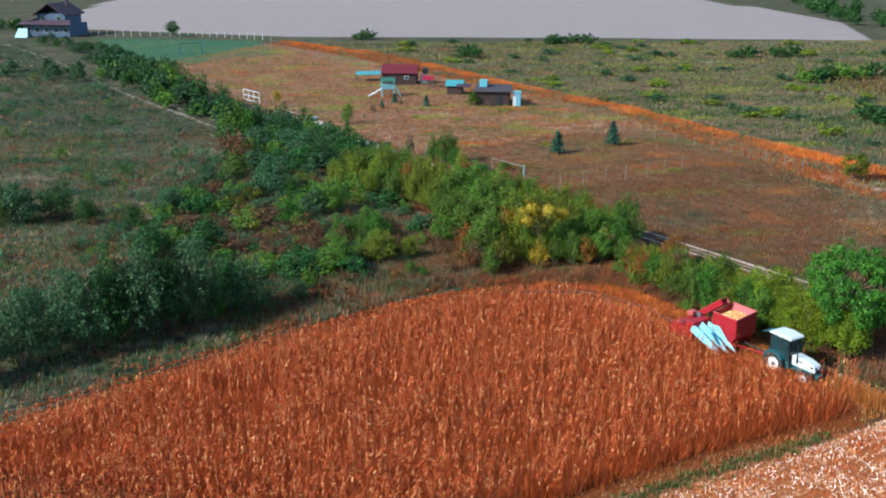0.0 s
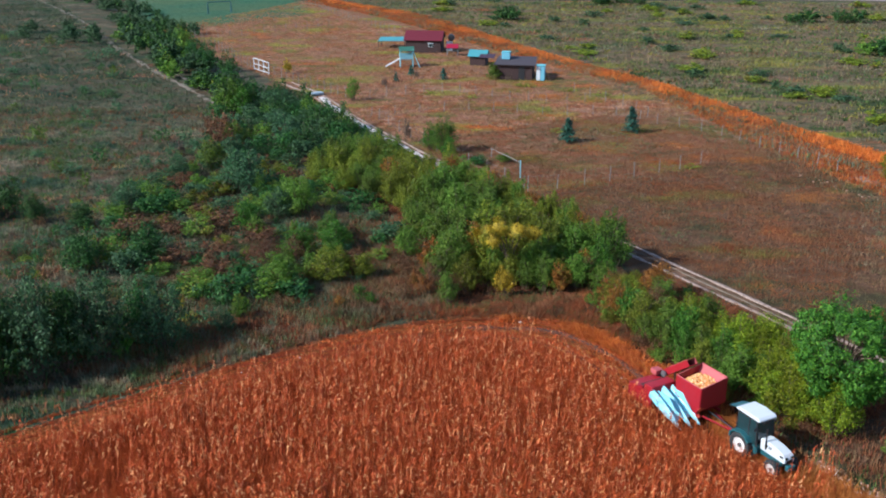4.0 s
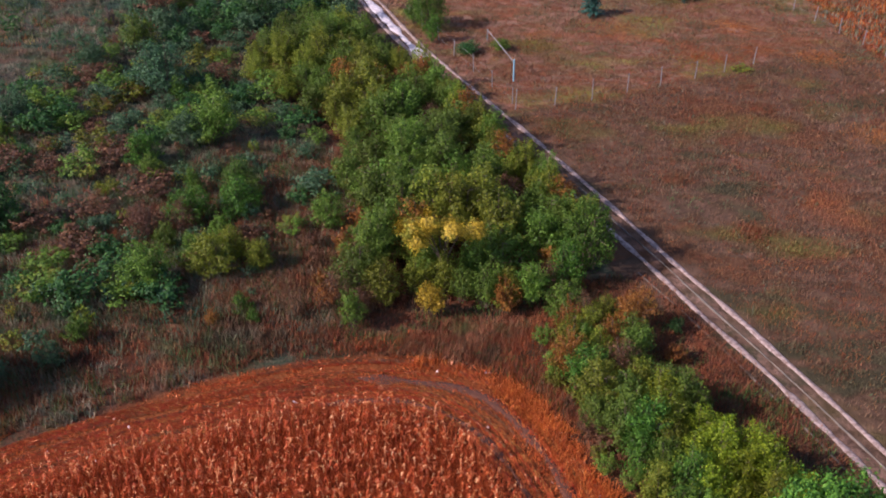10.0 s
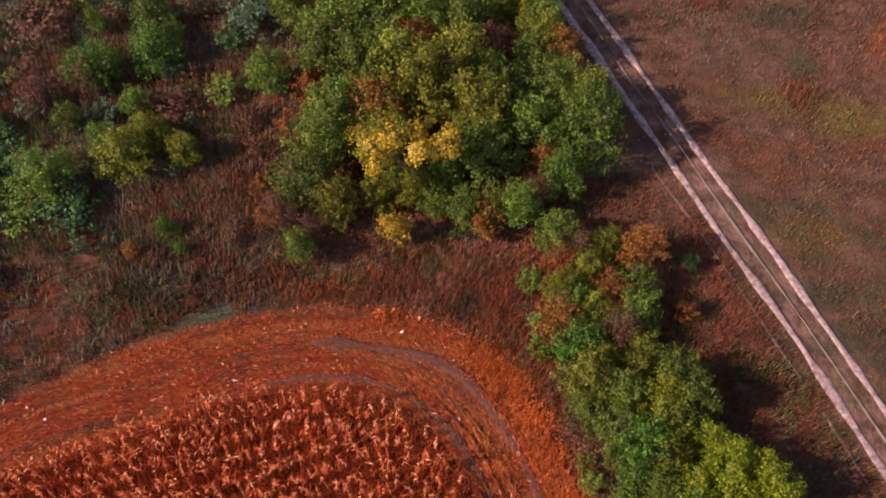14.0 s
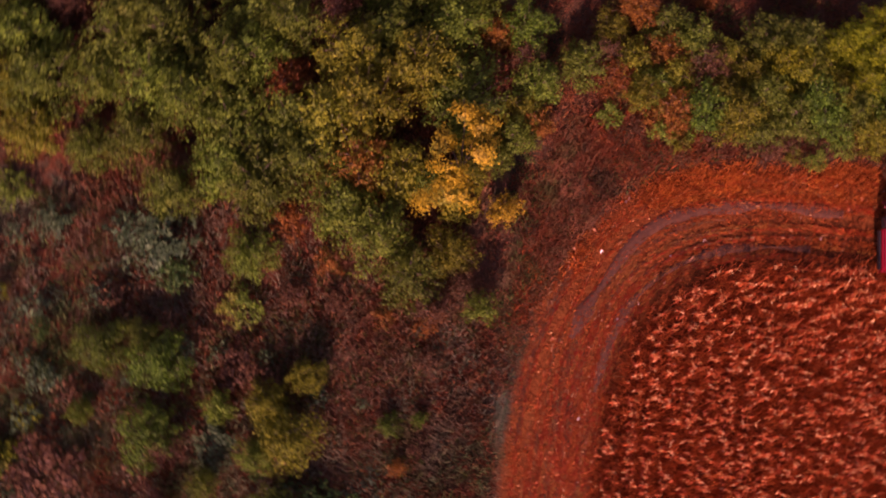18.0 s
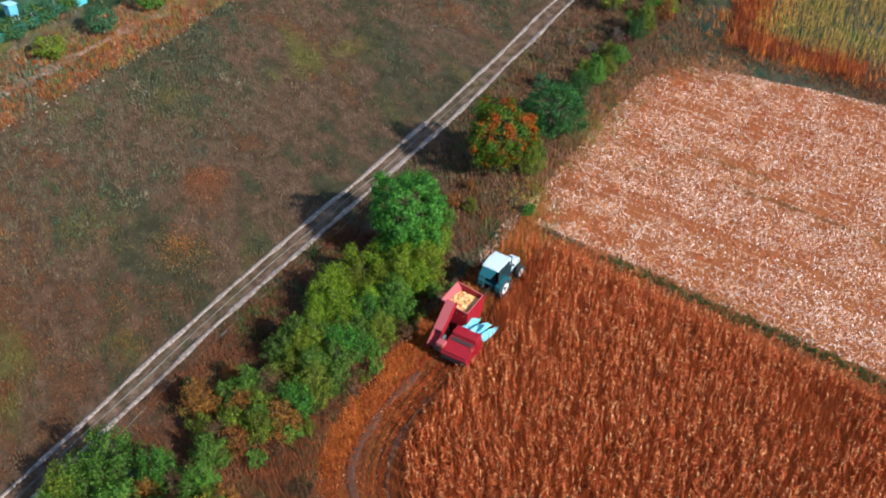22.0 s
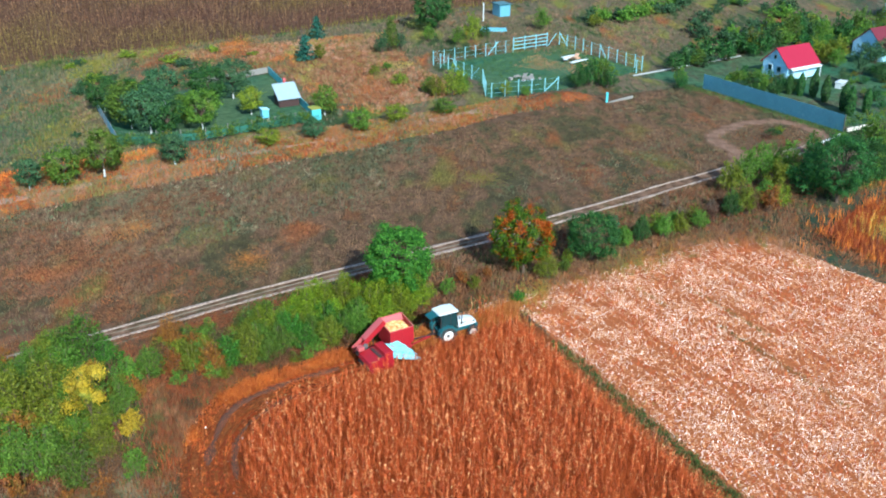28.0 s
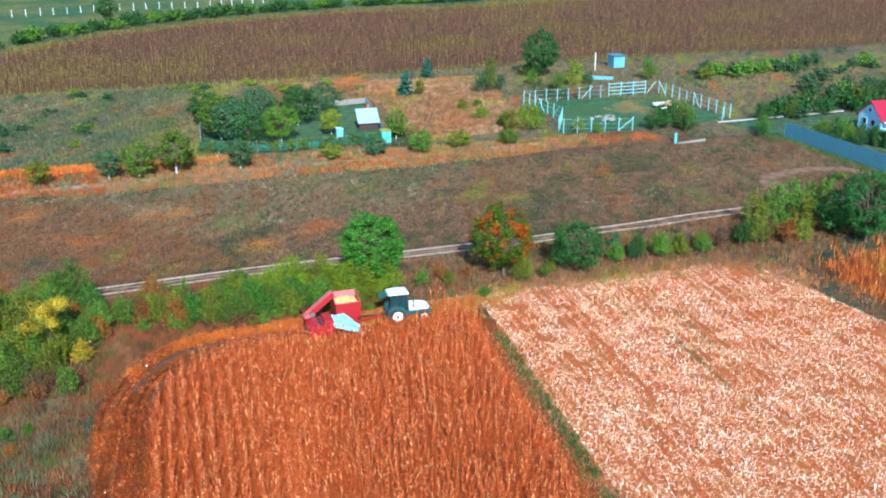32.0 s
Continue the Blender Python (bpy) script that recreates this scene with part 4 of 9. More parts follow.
class Mass:
    """Bushes past counting, joined into one object for each sort of leaf."""

    def __init__(self, name, label, leaves, leaf):
        self.name, self.label, self.leaves, self.leaf, self.sets = name, label, leaves, leaf, {}

    def place(self, material, x, y, s, sz):
        if material not in self.sets:
            p, d, _ = shoots(len(self.sets) + 900, 3.2, 2.6, 26, self.leaves // 26)
            p[:, 2] = np.maximum(p[:, 2], 0.02)
            v, f = leaf_tris(p, d + rng.normal(size=d.shape) * 0.6, self.leaf * rng.uniform(0.6, 1.4, len(p)), 0.8)
            self.sets[material] = (v, f, [], [])
        v, f, vs, fs = self.sets[material]
        a = rng.uniform(0, 6.28)
        c, q = math.cos(a), math.sin(a)
        w = np.stack([(v[:, 0] * c - v[:, 1] * q) * s + x, (v[:, 0] * q + v[:, 1] * c) * s * rng.uniform(0.8, 1.2) + y, v[:, 2] * sz + float(land(x, y)) - 0.03], 1)
        fs.append(f + len(v) * len(vs)), vs.append(w)

    def done(self):
        for material, (v, f, vs, fs) in self.sets.items():
            lone(self.name, from_arrays(self.name, np.vstack(vs), np.vstack(fs), M[material]), self.label + " (" + material[5:] + " leaves)", "shrubs", "stuff")


low_scrub = Mass("low_scrub", "small low bushes scattered over the rough meadow", 230, 0.24)
scrub = Mass("scrub_bushes", "small leafy bushes and brambles of the scrub", 1040, 0.145)
far_scrub = Mass("far_scrub", "far bushes and hedges beyond the fields", 650, 0.24)

# ---------------------------------------------------------------- thicket between field and track
def in_reach(x, y, placed, gap):
    return all((x - a) ** 2 + (y - b) ** 2 > gap * gap for a, b in placed)


placed = [(7.1, 71.0), (7.0, 68.3), (14.0, 73.6), (6.0, 70.0), (8.4, 70.6), (7.4, 72.2), (6.4, 69.0)]
for x, y in scatter(THICKET, 900):
    if not in_reach(x, y, placed, 1.45):
        continue
    placed.append((x, y))
    edge = float(inside(THICKET, np.array([x]), np.array([y]))[0])
    s = rng.uniform(0.9, 1.12) * (0.74 + 0.10 * min(edge, 4))
    tone = float(vnoise(x * 0.16, y * 0.16, 6)) + rng.uniform(-0.25, 0.25)
    sort = olive if tone < 0.27 else green if tone < 0.92 else olive
    if x < 2.0 and y < 79 and rng.random() < 0.6:
        s = s * rng.uniform(0.45, 0.7)
        scrub.place("leaf_brown" if rng.random() < 0.6 else "leaf_rust", x, y, s, s * 1.2)
        continue
    elif rng.random() < 0.10:
        sort, s = (rust if rng.random() < 0.55 else brown), s * 0.8
    sort.place(x, y, s * rng.uniform(0.95, 1.25), s * rng.uniform(1.05, 1.4))


def make_yellow_tree(x, y):
    """A slender tree whose yellow leaves sit in separate rosettes at the ends of long limbs."""
    root = thing("tree", "small tree with rosettes of bright yellow autumn leaves", "tree", pose(x, y, float(land(x, y)) - 0.02))
    V, D, limbs = [], [], []
    for dx, dy, z, r in ((1.6, 0.2, 3.9, 0.50), (1.6, 1.0, 3.7, 0.42), (0.7, -0.3, 4.3, 0.55), (0.2, 0.95, 3.8, 0.46), (-0.5, 0.2, 4.5, 0.60), (-0.9, -0.8, 3.9, 0.58), (-1.8, 0.0, 3.7, 0.66), (-1.2, -0.2, 4.1, 0.45)):
        c = np.array([dx, dy, z])
        limbs.append((np.array([0, 0, 1.6]), c * 0.45 + np.array([0, 0, 1.5]), c))
        sub = rng.normal(size=(9, 3))
        c = c * np.array([1, 1, 0.92])
        sub = c + sub / np.linalg.norm(sub, axis=1, keepdims=True) * r * np.array([0.85, 0.85, 0.5])
        k = np.repeat(np.arange(9), 110)
        off = rng.normal(0, 0.30 * r, (len(k), 3))
        V.append(sub[k] + off), D.append(sub[k] - c + 0.6 * off + np.array([0, 0, 0.25]))
    p, d = np.vstack(V), np.vstack(D)
    v, f = leaf_tris(p, d, 0.11 * rng.uniform(0.5, 1.4, len(p)))
    part("trunk", limb_mesh(limbs, 0.08, 1.4), None, root)
    part("crown", from_arrays("crown", v, f, M["leaf_yellow"]), None, root)


make_yellow_tree(7.25, 70.65)
olive.place(7.3, 70.4, 0.75, 1.0), green.place(6.2, 71.3, 0.7, 1.05), green.place(8.6, 71.5, 0.7, 1.1)
# tall shrubs that crowd the track along the thicket's eastern side
for i, (x, y, a) in enumerate(along([(14.4, 75.2), (13.4, 76.6), (11.6, 79.6), (9.4, 82.4), (7.2, 85.2), (4.6, 89.0), (1.6, 93.0)], 1.15)):
    (green, olive, green, rust, olive)[i % 5].place(x + rng.normal(0, 0.2), y + rng.normal(0, 0.2), rng.uniform(0.72, 0.95), rng.uniform(1.05, 1.4))
yellow.place(7.1, 68.4, 0.58, 0.95, label="yellow-green shrub in front of the thicket")
olive.place(6.0, 69.8, 0.6, 0.9), green.place(8.4, 69.8, 0.6, 0.9)
bright.place(14.3, 73.7, 1.15, 1.75, label="bright green shrub leaning over the track")
bright.place(13.3, 71.8, 0.8, 1.2)
brown.place(2.3, 68.2, 0.75, 1.0), brown.place(0.6, 67.4, 0.5, 0.7), rust.place(10.6, 69.3, 0.55, 0.9), green.place(3.4, 67.0, 0.6, 0.9)
green.place(9.6, 69.6, 0.7, 1.0), green.place(11.8, 70.2, 0.8, 1.1)

# bushes of the hedge beside the stubble
for sort, x, y, s, sz in ((green, 34.4, 36.4, 0.62, 0.8), (dark, 35.6, 34.8, 0.7, 0.9), (green, 36.6, 32.8, 0.7, 0.9), (olive, 37.4, 31.2, 0.62, 0.8), (green, 38.4, 29.4, 0.62, 0.8), (brown, 39.8, 28.0, 0.6, 0.8), (dark, 41.0, 26.2, 0.75, 1.0), (olive, 42.0, 24.6, 0.8, 1.1), (green, 40.6, 30.6, 0.4, 0.5), (rust, 42.6, 31.6, 0.3, 0.6), (green, 43.6, 22.6, 0.8, 1.1)):
    sort.place(x, y, s, sz)
# brambles at the hedge's foot towards the field
for x, y, a in along([(12.6, 66.6), (15.0, 62.4), (16.6, 59.2), (18.4, 56.6), (20.4, 54.0), (22.4, 52.0)], 0.75):
    k = rng.random()
    s = rng.uniform(0.3, 0.5)
    scrub.place("leaf_green" if k < 0.35 else "leaf_olive" if k < 0.8 else "leaf_brown", x + rng.normal(0, 0.35), y + rng.normal(0, 0.35), s, s * rng.uniform(0.7, 1.2))
# low bushes between hedge and track
for sort, x, y, s, sz in ((brown, 21.0, 63.8, 0.4, 0.4), (rust, 18.8, 66.8, 0.45, 0.5), (green, 25.6, 50.6, 0.5, 0.6), (brown, 24.4, 59.0, 0.35, 0.4)):
    sort.place(x, y, s, sz)
# hedge between the headland and the track: low and dense, olive towards the track, darker towards the field
HEDGE = [(24.6, 54.6), (23.4, 57.6), (21.4, 60.8), (19.6, 63.2), (17.8, 65.6), (15.6, 69.6), (13.4, 69.2), (13.2, 67.0), (14.4, 64.4), (15.6, 61.8), (17.4, 59.2), (19.6, 56.2), (21.8, 53.6), (23.4, 52.4)]
hedged = []
for x, y in scatter(HEDGE, 700):
    if not in_reach(x, y, hedged, 0.92):
        continue
    hedged.append((x, y))
    inward = (x - 14.8) * 0.84 + (y - 60.8) * 0.54
    k = rng.random()
    if y > 64.6:
        if k < 0.08:
            continue
        sort, s = (rust if k < 0.42 else olive if k < 0.80 else green if k < 0.92 else brown), rng.uniform(0.55, 0.78)
    elif inward < 2.6 and y > 56.5:
        sort, s = (green if k < 0.35 else bright if k < 0.66 else olive if k < 0.78 else dark if k < 0.94 else brown), rng.uniform(0.62, 0.85)
    else:
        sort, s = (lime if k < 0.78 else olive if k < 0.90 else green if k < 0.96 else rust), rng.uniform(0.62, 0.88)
    sort.place(x, y, s * 1.12, s * rng.uniform(1.15, 1.5))
for sort, x, y, s, sz in (
    (rust, 16.8, 68.9, 0.75, 1.0), (olive, 13.9, 66.6, 0.6, 0.95), (dark, 18.9, 69.0, 0.3, 0.4), (rust, 27.3, 49.6, 0.42, 0.55), (olive, 26.4, 48.6, 0.4, 0.5), (rust, 28.4, 47.6, 0.30, 0.4), (brown, 30.0, 46.6, 0.35, 0.4),
    (olive, 28.3, 43.0, 0.62, 0.9), (green, 29.6, 41.6, 0.35, 0.5), (olive, 31.0, 41.2, 0.35, 0.55), (bright, 24.4, 45.3, 0.42, 0.42),
    (green, 35.0, 36.4, 0.5, 0.6), (green, 36.4, 34.6, 0.5, 0.75), (olive, 37.6, 33.2, 0.52, 0.75), (green, 38.6, 31.6, 0.45, 0.6), (teal, 38.0, 36.8, 0.45, 0.6), (rust, 41.2, 34.4, 0.22, 0.55),
    (brown, 40.4, 28.6, 0.5, 0.6), (olive, 39.8, 29.6, 0.5, 0.6), (brown, 42.2, 26.8, 0.62, 0.9), (green, 41.4, 27.8, 0.4, 0.6), (rust, 42.4, 22.4, 0.72, 1.05), (brown, 42.0, 24.2, 0.62, 0.95), (green, 43.0, 25.6, 0.5, 0.75), (olive, 43.6, 21.0, 0.6, 0.9),
    (olive, 46.4, 25.0, 0.85, 1.3), (green, 48.0, 23.4, 0.95, 1.5), (green, 49.6, 21.6, 0.95, 1.55), (olive, 47.0, 20.6, 0.9, 1.4), (green, 50.6, 18.6, 0.95, 1.5), (green, 52.2, 19.6, 0.8, 1.2), (dark, 53.0, 15.4, 0.9, 1.4), (rust, 51.0, 14.6, 0.4, 1.3),
    (green, 54.6, 12.8, 0.9, 1.4), (dark, 56.4, 10.4, 0.9, 1.5), (green, 53.0, 8.6, 0.9, 1.4), (green, 57.6, 14.0, 0.7, 1.0), (olive, 55.6, 5.6, 0.9, 1.4), (green, 59.0, 7.6, 1.0, 1.6), (dark, 60.4, 3.6, 1.0, 1.6), (green, 57.6, 1.6, 1.0, 1.5), (dark, 63.5, 2.0, 1.0, 1.6), (green, 66.0, -1.5, 1.0, 1.5), (green, 62.0, -3.0, 1.0, 1.5), (dark, 68.5, -5.5, 1.0, 1.5),
):
    sort.place(x, y, s * 1.1, sz * 1.08)


def trees(name, label, material, seed, width, height, n=1, leaves=19000, leaf=0.125, trunk=1.2, **kw):
    return Kinds([make_plant(name, label, "tree", seed + i, width, height, leaves, leaf, material, lobes=60, trunk=trunk, radius=0.13, low=0.14, **kw) for i in range(n)])


trees("tree", "bright green leafy tree beside the farm track", "leaf_bright", 101, 5.1, 6.6, leaves=36000, leaf=0.13).place(23.9, 54.1)
trees("tree", "round tree with green leaves turning red", "leaf_redtree", 111, 5.0, 5.9, leaves=26000, leaf=0.13, trunk=0.9).place(29.2, 44.8)
trees("tree", "dark green bushy round tree at the field edge", "leaf_dark", 121, 4.8, 4.2, leaf=0.11, trunk=0.6).place(31.9, 39.3)
bigdark = trees("tree", "large dense dark green tree in the hedgerow", "leaf_dark", 131, 5.8, 6.2, n=2, leaf=0.125)
bigdark.place(45.0, 15.6, 1.08, 1.05), bigdark.place(47.8, 13.0, 0.9, 0.85)

# ---------------------------------------------------------------- scrub meadow
for sort, x, y, s, sz in (
    (teal, -23.6, 51.6, 1.2, 1.8), (teal, -21.0, 53.6, 1.3, 2.0), (teal, -18.2, 55.6, 1.45, 2.3), (dark, -19.8, 54.6, 1.2, 2.0), (teal, -15.4, 57.6, 1.3, 2.1), (dark, -17.0, 56.8, 1.2, 2.0), (teal, -12.4, 59.6, 1.1, 1.5), (dark, -13.8, 60.0, 0.9, 1.4), (teal, -26.0, 49.0, 1.1, 1.5), (dark, -16.8, 58.4, 1.0, 1.5), (dark, -20.6, 56.6, 1.1, 1.5), (teal, -24.6, 54.4, 1.1, 1.5), (dark, -28.0, 53.0, 1.2, 1.5),
    (teal, -9.6, 61.8, 0.5, 0.6), (bright, -14.4, 58.0, 0.5, 1.1), (bright, -9.0, 63.6, 0.45, 0.7),
    (teal, -36.0, 80.4, 1.3, 1.45), (dark, -33.0, 81.6, 1.2, 1.3), (dark, -30.0, 80.0, 0.8, 0.9), (teal, -38.6, 83.0, 1.1, 1.2), (bright, -37.0, 79.4, 0.5, 0.9), (dark, -26.0, 79.6, 0.7, 0.7),
    (teal, -15.6, 89.2, 1.3, 1.55), (bright, -14.0, 88.0, 0.45, 0.9), (dark, -16.8, 91.0, 0.9, 1.1), (green, -9.8, 83.4, 1.15, 1.3), (teal, -11.0, 82.4, 0.9, 1.0), (bright, -13.2, 80.0, 0.75, 0.9), (green, -12.0, 78.6, 0.5, 0.6), (bright, -6.2, 77.8, 0.75, 0.8), (green, -5.0, 76.8, 0.55, 0.6), (green, -8.6, 77.0, 0.35, 0.7),
    (green, -6.0, 70.6, 0.55, 0.75), (olive, -4.2, 71.4, 0.6, 0.8), (olive, -2.6, 70.8, 0.55, 0.75), (green, -8.0, 71.6, 0.45, 0.7), (brown, -9.6, 72.6, 0.7, 0.85), (brown, -7.8, 73.6, 0.6, 0.8), (green, -5.4, 72.8, 0.5, 0.7), (bright, -2.2, 67.2, 0.35, 0.45), (rust, -3.4, 66.0, 0.3, 0.35), (bright, -1.4, 66.4, 0.25, 0.4),
    (green, -20.6, 96.0, 1.0, 1.1), (teal, -19.0, 98.6, 1.0, 1.15), (teal, -22.6, 92.6, 0.8, 0.9), (dark, -13.0, 101.6, 1.1, 1.3), (teal, -15.4, 104.6, 1.1, 1.3), (dark, -11.0, 106.6, 1.1, 1.3), (teal, -17.6, 109.0, 1.0, 1.2), (dark, -13.6, 111.6, 1.1, 1.25), (dark, -18.6, 114.0, 1.1, 1.25), (green, -20.6, 104.0, 0.9, 1.0), (teal, -22.0, 109.0, 0.8, 0.9), (rust, -25.0, 100.4, 0.35, 0.6), (green, -10.0, 108.8, 0.8, 1.0),
    (dark, -8.4, 106.6, 0.75, 0.95), (yellow, -3.6, 107.0, 0.35, 0.95), (bright, 0.4, 103.6, 0.95, 1.35), (bright, -1.0, 104.6, 0.6, 1.0), (bright, 1.0, 101.2, 0.5, 0.9), (yellow, -4.8, 102.6, 0.3, 0.8), (rust, -0.6, 96.4, 0.5, 0.6),
    (bright, -25.0, 118.0, 1.4, 1.9), (bright, -23.6, 116.8, 0.9, 1.4), (dark, -22.6, 119.8, 1.2, 1.5), (dark, -20.4, 121.6, 1.1, 1.4), (teal, -19.4, 118.6, 1.1, 1.3), (dark, -17.0, 120.6, 1.0, 1.2), (rust, -27.6, 125.4, 0.5, 0.8), (dark, -26.0, 127.0, 0.8, 1.1), (dark, -28.4, 130.0, 1.0, 1.3), (dark, -31.4, 139.0, 1.0, 1.4), (dark, -35.0, 143.0, 1.1, 1.7), (dark, -38.0, 147.0, 1.1, 1.8), (green, -41.0, 152.0, 1.2, 1.6), (yellow, -48.0, 170.0, 1.0, 1.0), (dark, -46.4, 165.0, 1.3, 1.6), (green, -44.0, 158.0, 1.2, 1.5),
    (green, 6.4, 100.6, 0.55, 0.35), (dark, 4.0, 99.6, 0.75, 0.35), (bright, -7.8, 74.4, 0.85, 0.9), (bright, -5.4, 75.6, 0.8, 0.9), (green, -7.8, 68.4, 1.0, 1.0), (olive, -4.8, 70.0, 0.9, 0.9), (dark, -18.0, 72.2, 1.1, 1.1), (dark, -22.0, 70.4, 1.2, 1.2), (teal, -23.6, 83.0, 1.1, 1.0),
):
    sort.place(x, y, s * 1.15, sz * 1.08)
for x, y in ((-66, 168), (-63, 172), (-70, 176), (-60, 166), (-74, 170), (-57, 171), (-78, 178), (-52, 176)):
    far_scrub.place("leaf_teal", x + rng.uniform(-1, 1), y, rng.uniform(0.9, 1.4), rng.uniform(0.9, 1.5))
for x, y in scatter([(-24, 118), (-30, 132), (-37, 146), (-48, 164), (-56, 178), (-62, 176), (-50, 156), (-40, 140), (-30, 126)], 60):
    far_scrub.place("leaf_dark" if rng.random() < 0.35 else "leaf_teal" if rng.random() < 0.7 else "leaf_green", x, y, rng.uniform(0.8, 1.4), rng.uniform(0.7, 1.5))
for x, y in scatter([(-58, 178), (-46, 172), (-52, 190), (-66, 205), (-88, 232), (-98, 236), (-84, 214), (-70, 190)], 34):
    far_scrub.place("leaf_dark" if rng.random() < 0.3 else "leaf_teal", x, y, rng.uniform(0.7, 1.3), rng.uniform(0.5, 1.0))
for x, y in scatter([(-110, 215), (-60, 165), (-24, 110), (-26, 60), (-34, 50), (-60, 70), (-110, 130)], 150):
    low_scrub.place("leaf_teal" if rng.random() < 0.5 else "leaf_dark" if rng.random() < 0.5 else "leaf_green", x, y, rng.uniform(0.4, 1.0), rng.uniform(0.3, 0.8))
for x, y in scatter([(-24, 110), (-11, 90), (-2, 82), (-2, 68), (-12, 61), (-26, 60), (-30, 80)], 300):
    low_scrub.place("leaf_teal" if rng.random() < 0.55 else "leaf_olive" if rng.random() < 0.2 else "leaf_dark" if rng.random() < 0.4 else "leaf_brown", x, y, rng.uniform(0.2, 0.55), rng.uniform(0.22, 0.55))

dark.place(63.9, 16.3, 0.7, 0.35), brown.place(62.8, 17.0, 0.6, 0.4), olive.place(65.0, 15.4, 0.5, 0.35)

# bushes scattered between the willows and the thicket
held = [(ob.matrix_basis.translation.x, ob.matrix_basis.translation.y) for ob in bpy.data.objects if ob.name.startswith("shrub") and ob.parent is None]
for x, y in scatter([(-20, 66), (-6, 66), (-1.6, 72), (-1.0, 82), (-8, 90), (-12, 100), (-22, 100), (-26, 84)], 420):
    if in_reach(x, y, held, 1.35) and float(vnoise(x * 0.16, y * 0.16, 17)) > 0.32:
        held.append((x, y))
        k = rng.random()
        s = rng.uniform(0.45, 1.0)
        scrub.place("leaf_green" if k < 0.26 else "leaf_teal" if k < 0.50 else "leaf_olive" if k < 0.58 else "leaf_dark" if k < 0.78 else "leaf_brown", x, y, s * 1.3, s * rng.uniform(0.6, 0.9))

# dark willow scrub north of the thicket, up to the track
for x, y in scatter([(-28, 121), (-19, 123), (-12.5, 114), (-5.5, 103.5), (-9, 97), (-17, 95), (-23, 103)], 260):
    if in_reach(x, y, held, 1.5):
        held.append((x, y))
        k = rng.random()
        s = rng.uniform(0.65, 1.15)
        scrub.place("leaf_teal" if k < 0.5 else "leaf_dark" if k < 0.85 else "leaf_green" if k < 0.93 else "leaf_brown", x, y, s * 1.2, s * rng.uniform(0.8, 1.2))

# beyond the orange strip
for x, y in scatter([(-20, 230), (12, 170), (40, 122), (62, 100), (76, 130), (110, 232)], 80):
    far_scrub.place("leaf_teal" if rng.random() < 0.6 else "leaf_olive", x, y, rng.uniform(0.6, 1.9), rng.uniform(0.2, 0.55))
for x, y in ((-20, 236), (-17, 235.5), (4, 200), (6, 199), (26, 226), (29, 227), (32, 226), (24, 225), (58, 200), (62, 199), (66, 200), (70, 198), (56, 128), (58, 126)):
    far_scrub.place("leaf_dark", x + rng.uniform(-1, 1), y + rng.uniform(-1, 1), rng.uniform(1.3, 2.0), rng.uniform(0.6, 1.1))
for x, y, s, sz in ((-12.4, 127.0, 0.7, 1.15), (-24.2, 143.4, 0.55, 0.9), (-6.0, 141, 0.3, 0.5), (-9.6, 135, 0.35, 0.5), (-3.6, 131, 0.6, 0.25), (2.2, 129, 0.7, 0.2), (8.6, 137.0, 1.2, 0.22), (14.0, 134.6, 0.9, 0.2), (18.0, 131.6, 1.0, 0.2), (21.0, 113.5, 0.7, 0.2), (12.0, 112.6, 0.8, 0.2), (10.6, 123.0, 0.9, 0.2), (24.0, 99.6, 0.6, 0.2)):
    if sz < 0.3:
        low_scrub.place("leaf_olive", x, y, s, sz)
    else:
        (green if s > 0.6 else yellow).place(x, y, s, sz)


def make_fir(seed, label):
    """A small conifer: a trunk and drooping whorls of short needles."""
    root = thing("fir_tree", label, "tree", group="young firs")
    r = np.random.default_rng(seed)
    P, N = [], []
    for k in range(15):
        z = 0.12 + 0.88 * k / 15
        reach = 0.5 * (1 - z) ** 0.85 + 0.03
        for j in range(9 if k < 10 else 6):
            a = r.uniform(0, 2 * math.pi)
            for q in np.linspace(0.15, 1, 9):
                for _ in range(2):
                    P.append((reach * q * math.cos(a) + r.normal(0, .022), reach * q * math.sin(a) + r.normal(0, .022), z - 0.13 * q * reach + 0.05 * q * q + r.normal(0, .012)))
                    N.append((math.cos(a) * 0.4 + r.normal(0, .5), math.sin(a) * 0.4 + r.normal(0, .5), 1))
    v, f = leaf_quads(np.array(P), np.array(N), 0.085, 0.5)
    part("trunk", tube((0, 0, -0.02), (0, 0, 0.98), 0.03, 0.004, 7), M["bark"], root)
    part("crown", from_arrays("crown", v, f, M["leaf_fir"]), None, root)
    return root


firs = Kinds([make_fir(5, "small blue-green fir standing in dry grass"), make_fir(6, "small blue-green fir standing in dry grass")])
for x, y, w, h in ((12.8, 108.4, 2.3, 2.6), (19.7, 112.9, 2.2, 2.9), (-2.4, 140.6, 1.5, 1.6), (-8.6, 139.0, 0.9, 1.3), (107.3, 72.6, 3.0, 3.4), (94.4, 72.3, 3.4, 3.6), (-7.0, 143.5, 1.2, 1.5)):
    firs.place(x, y, w, h)

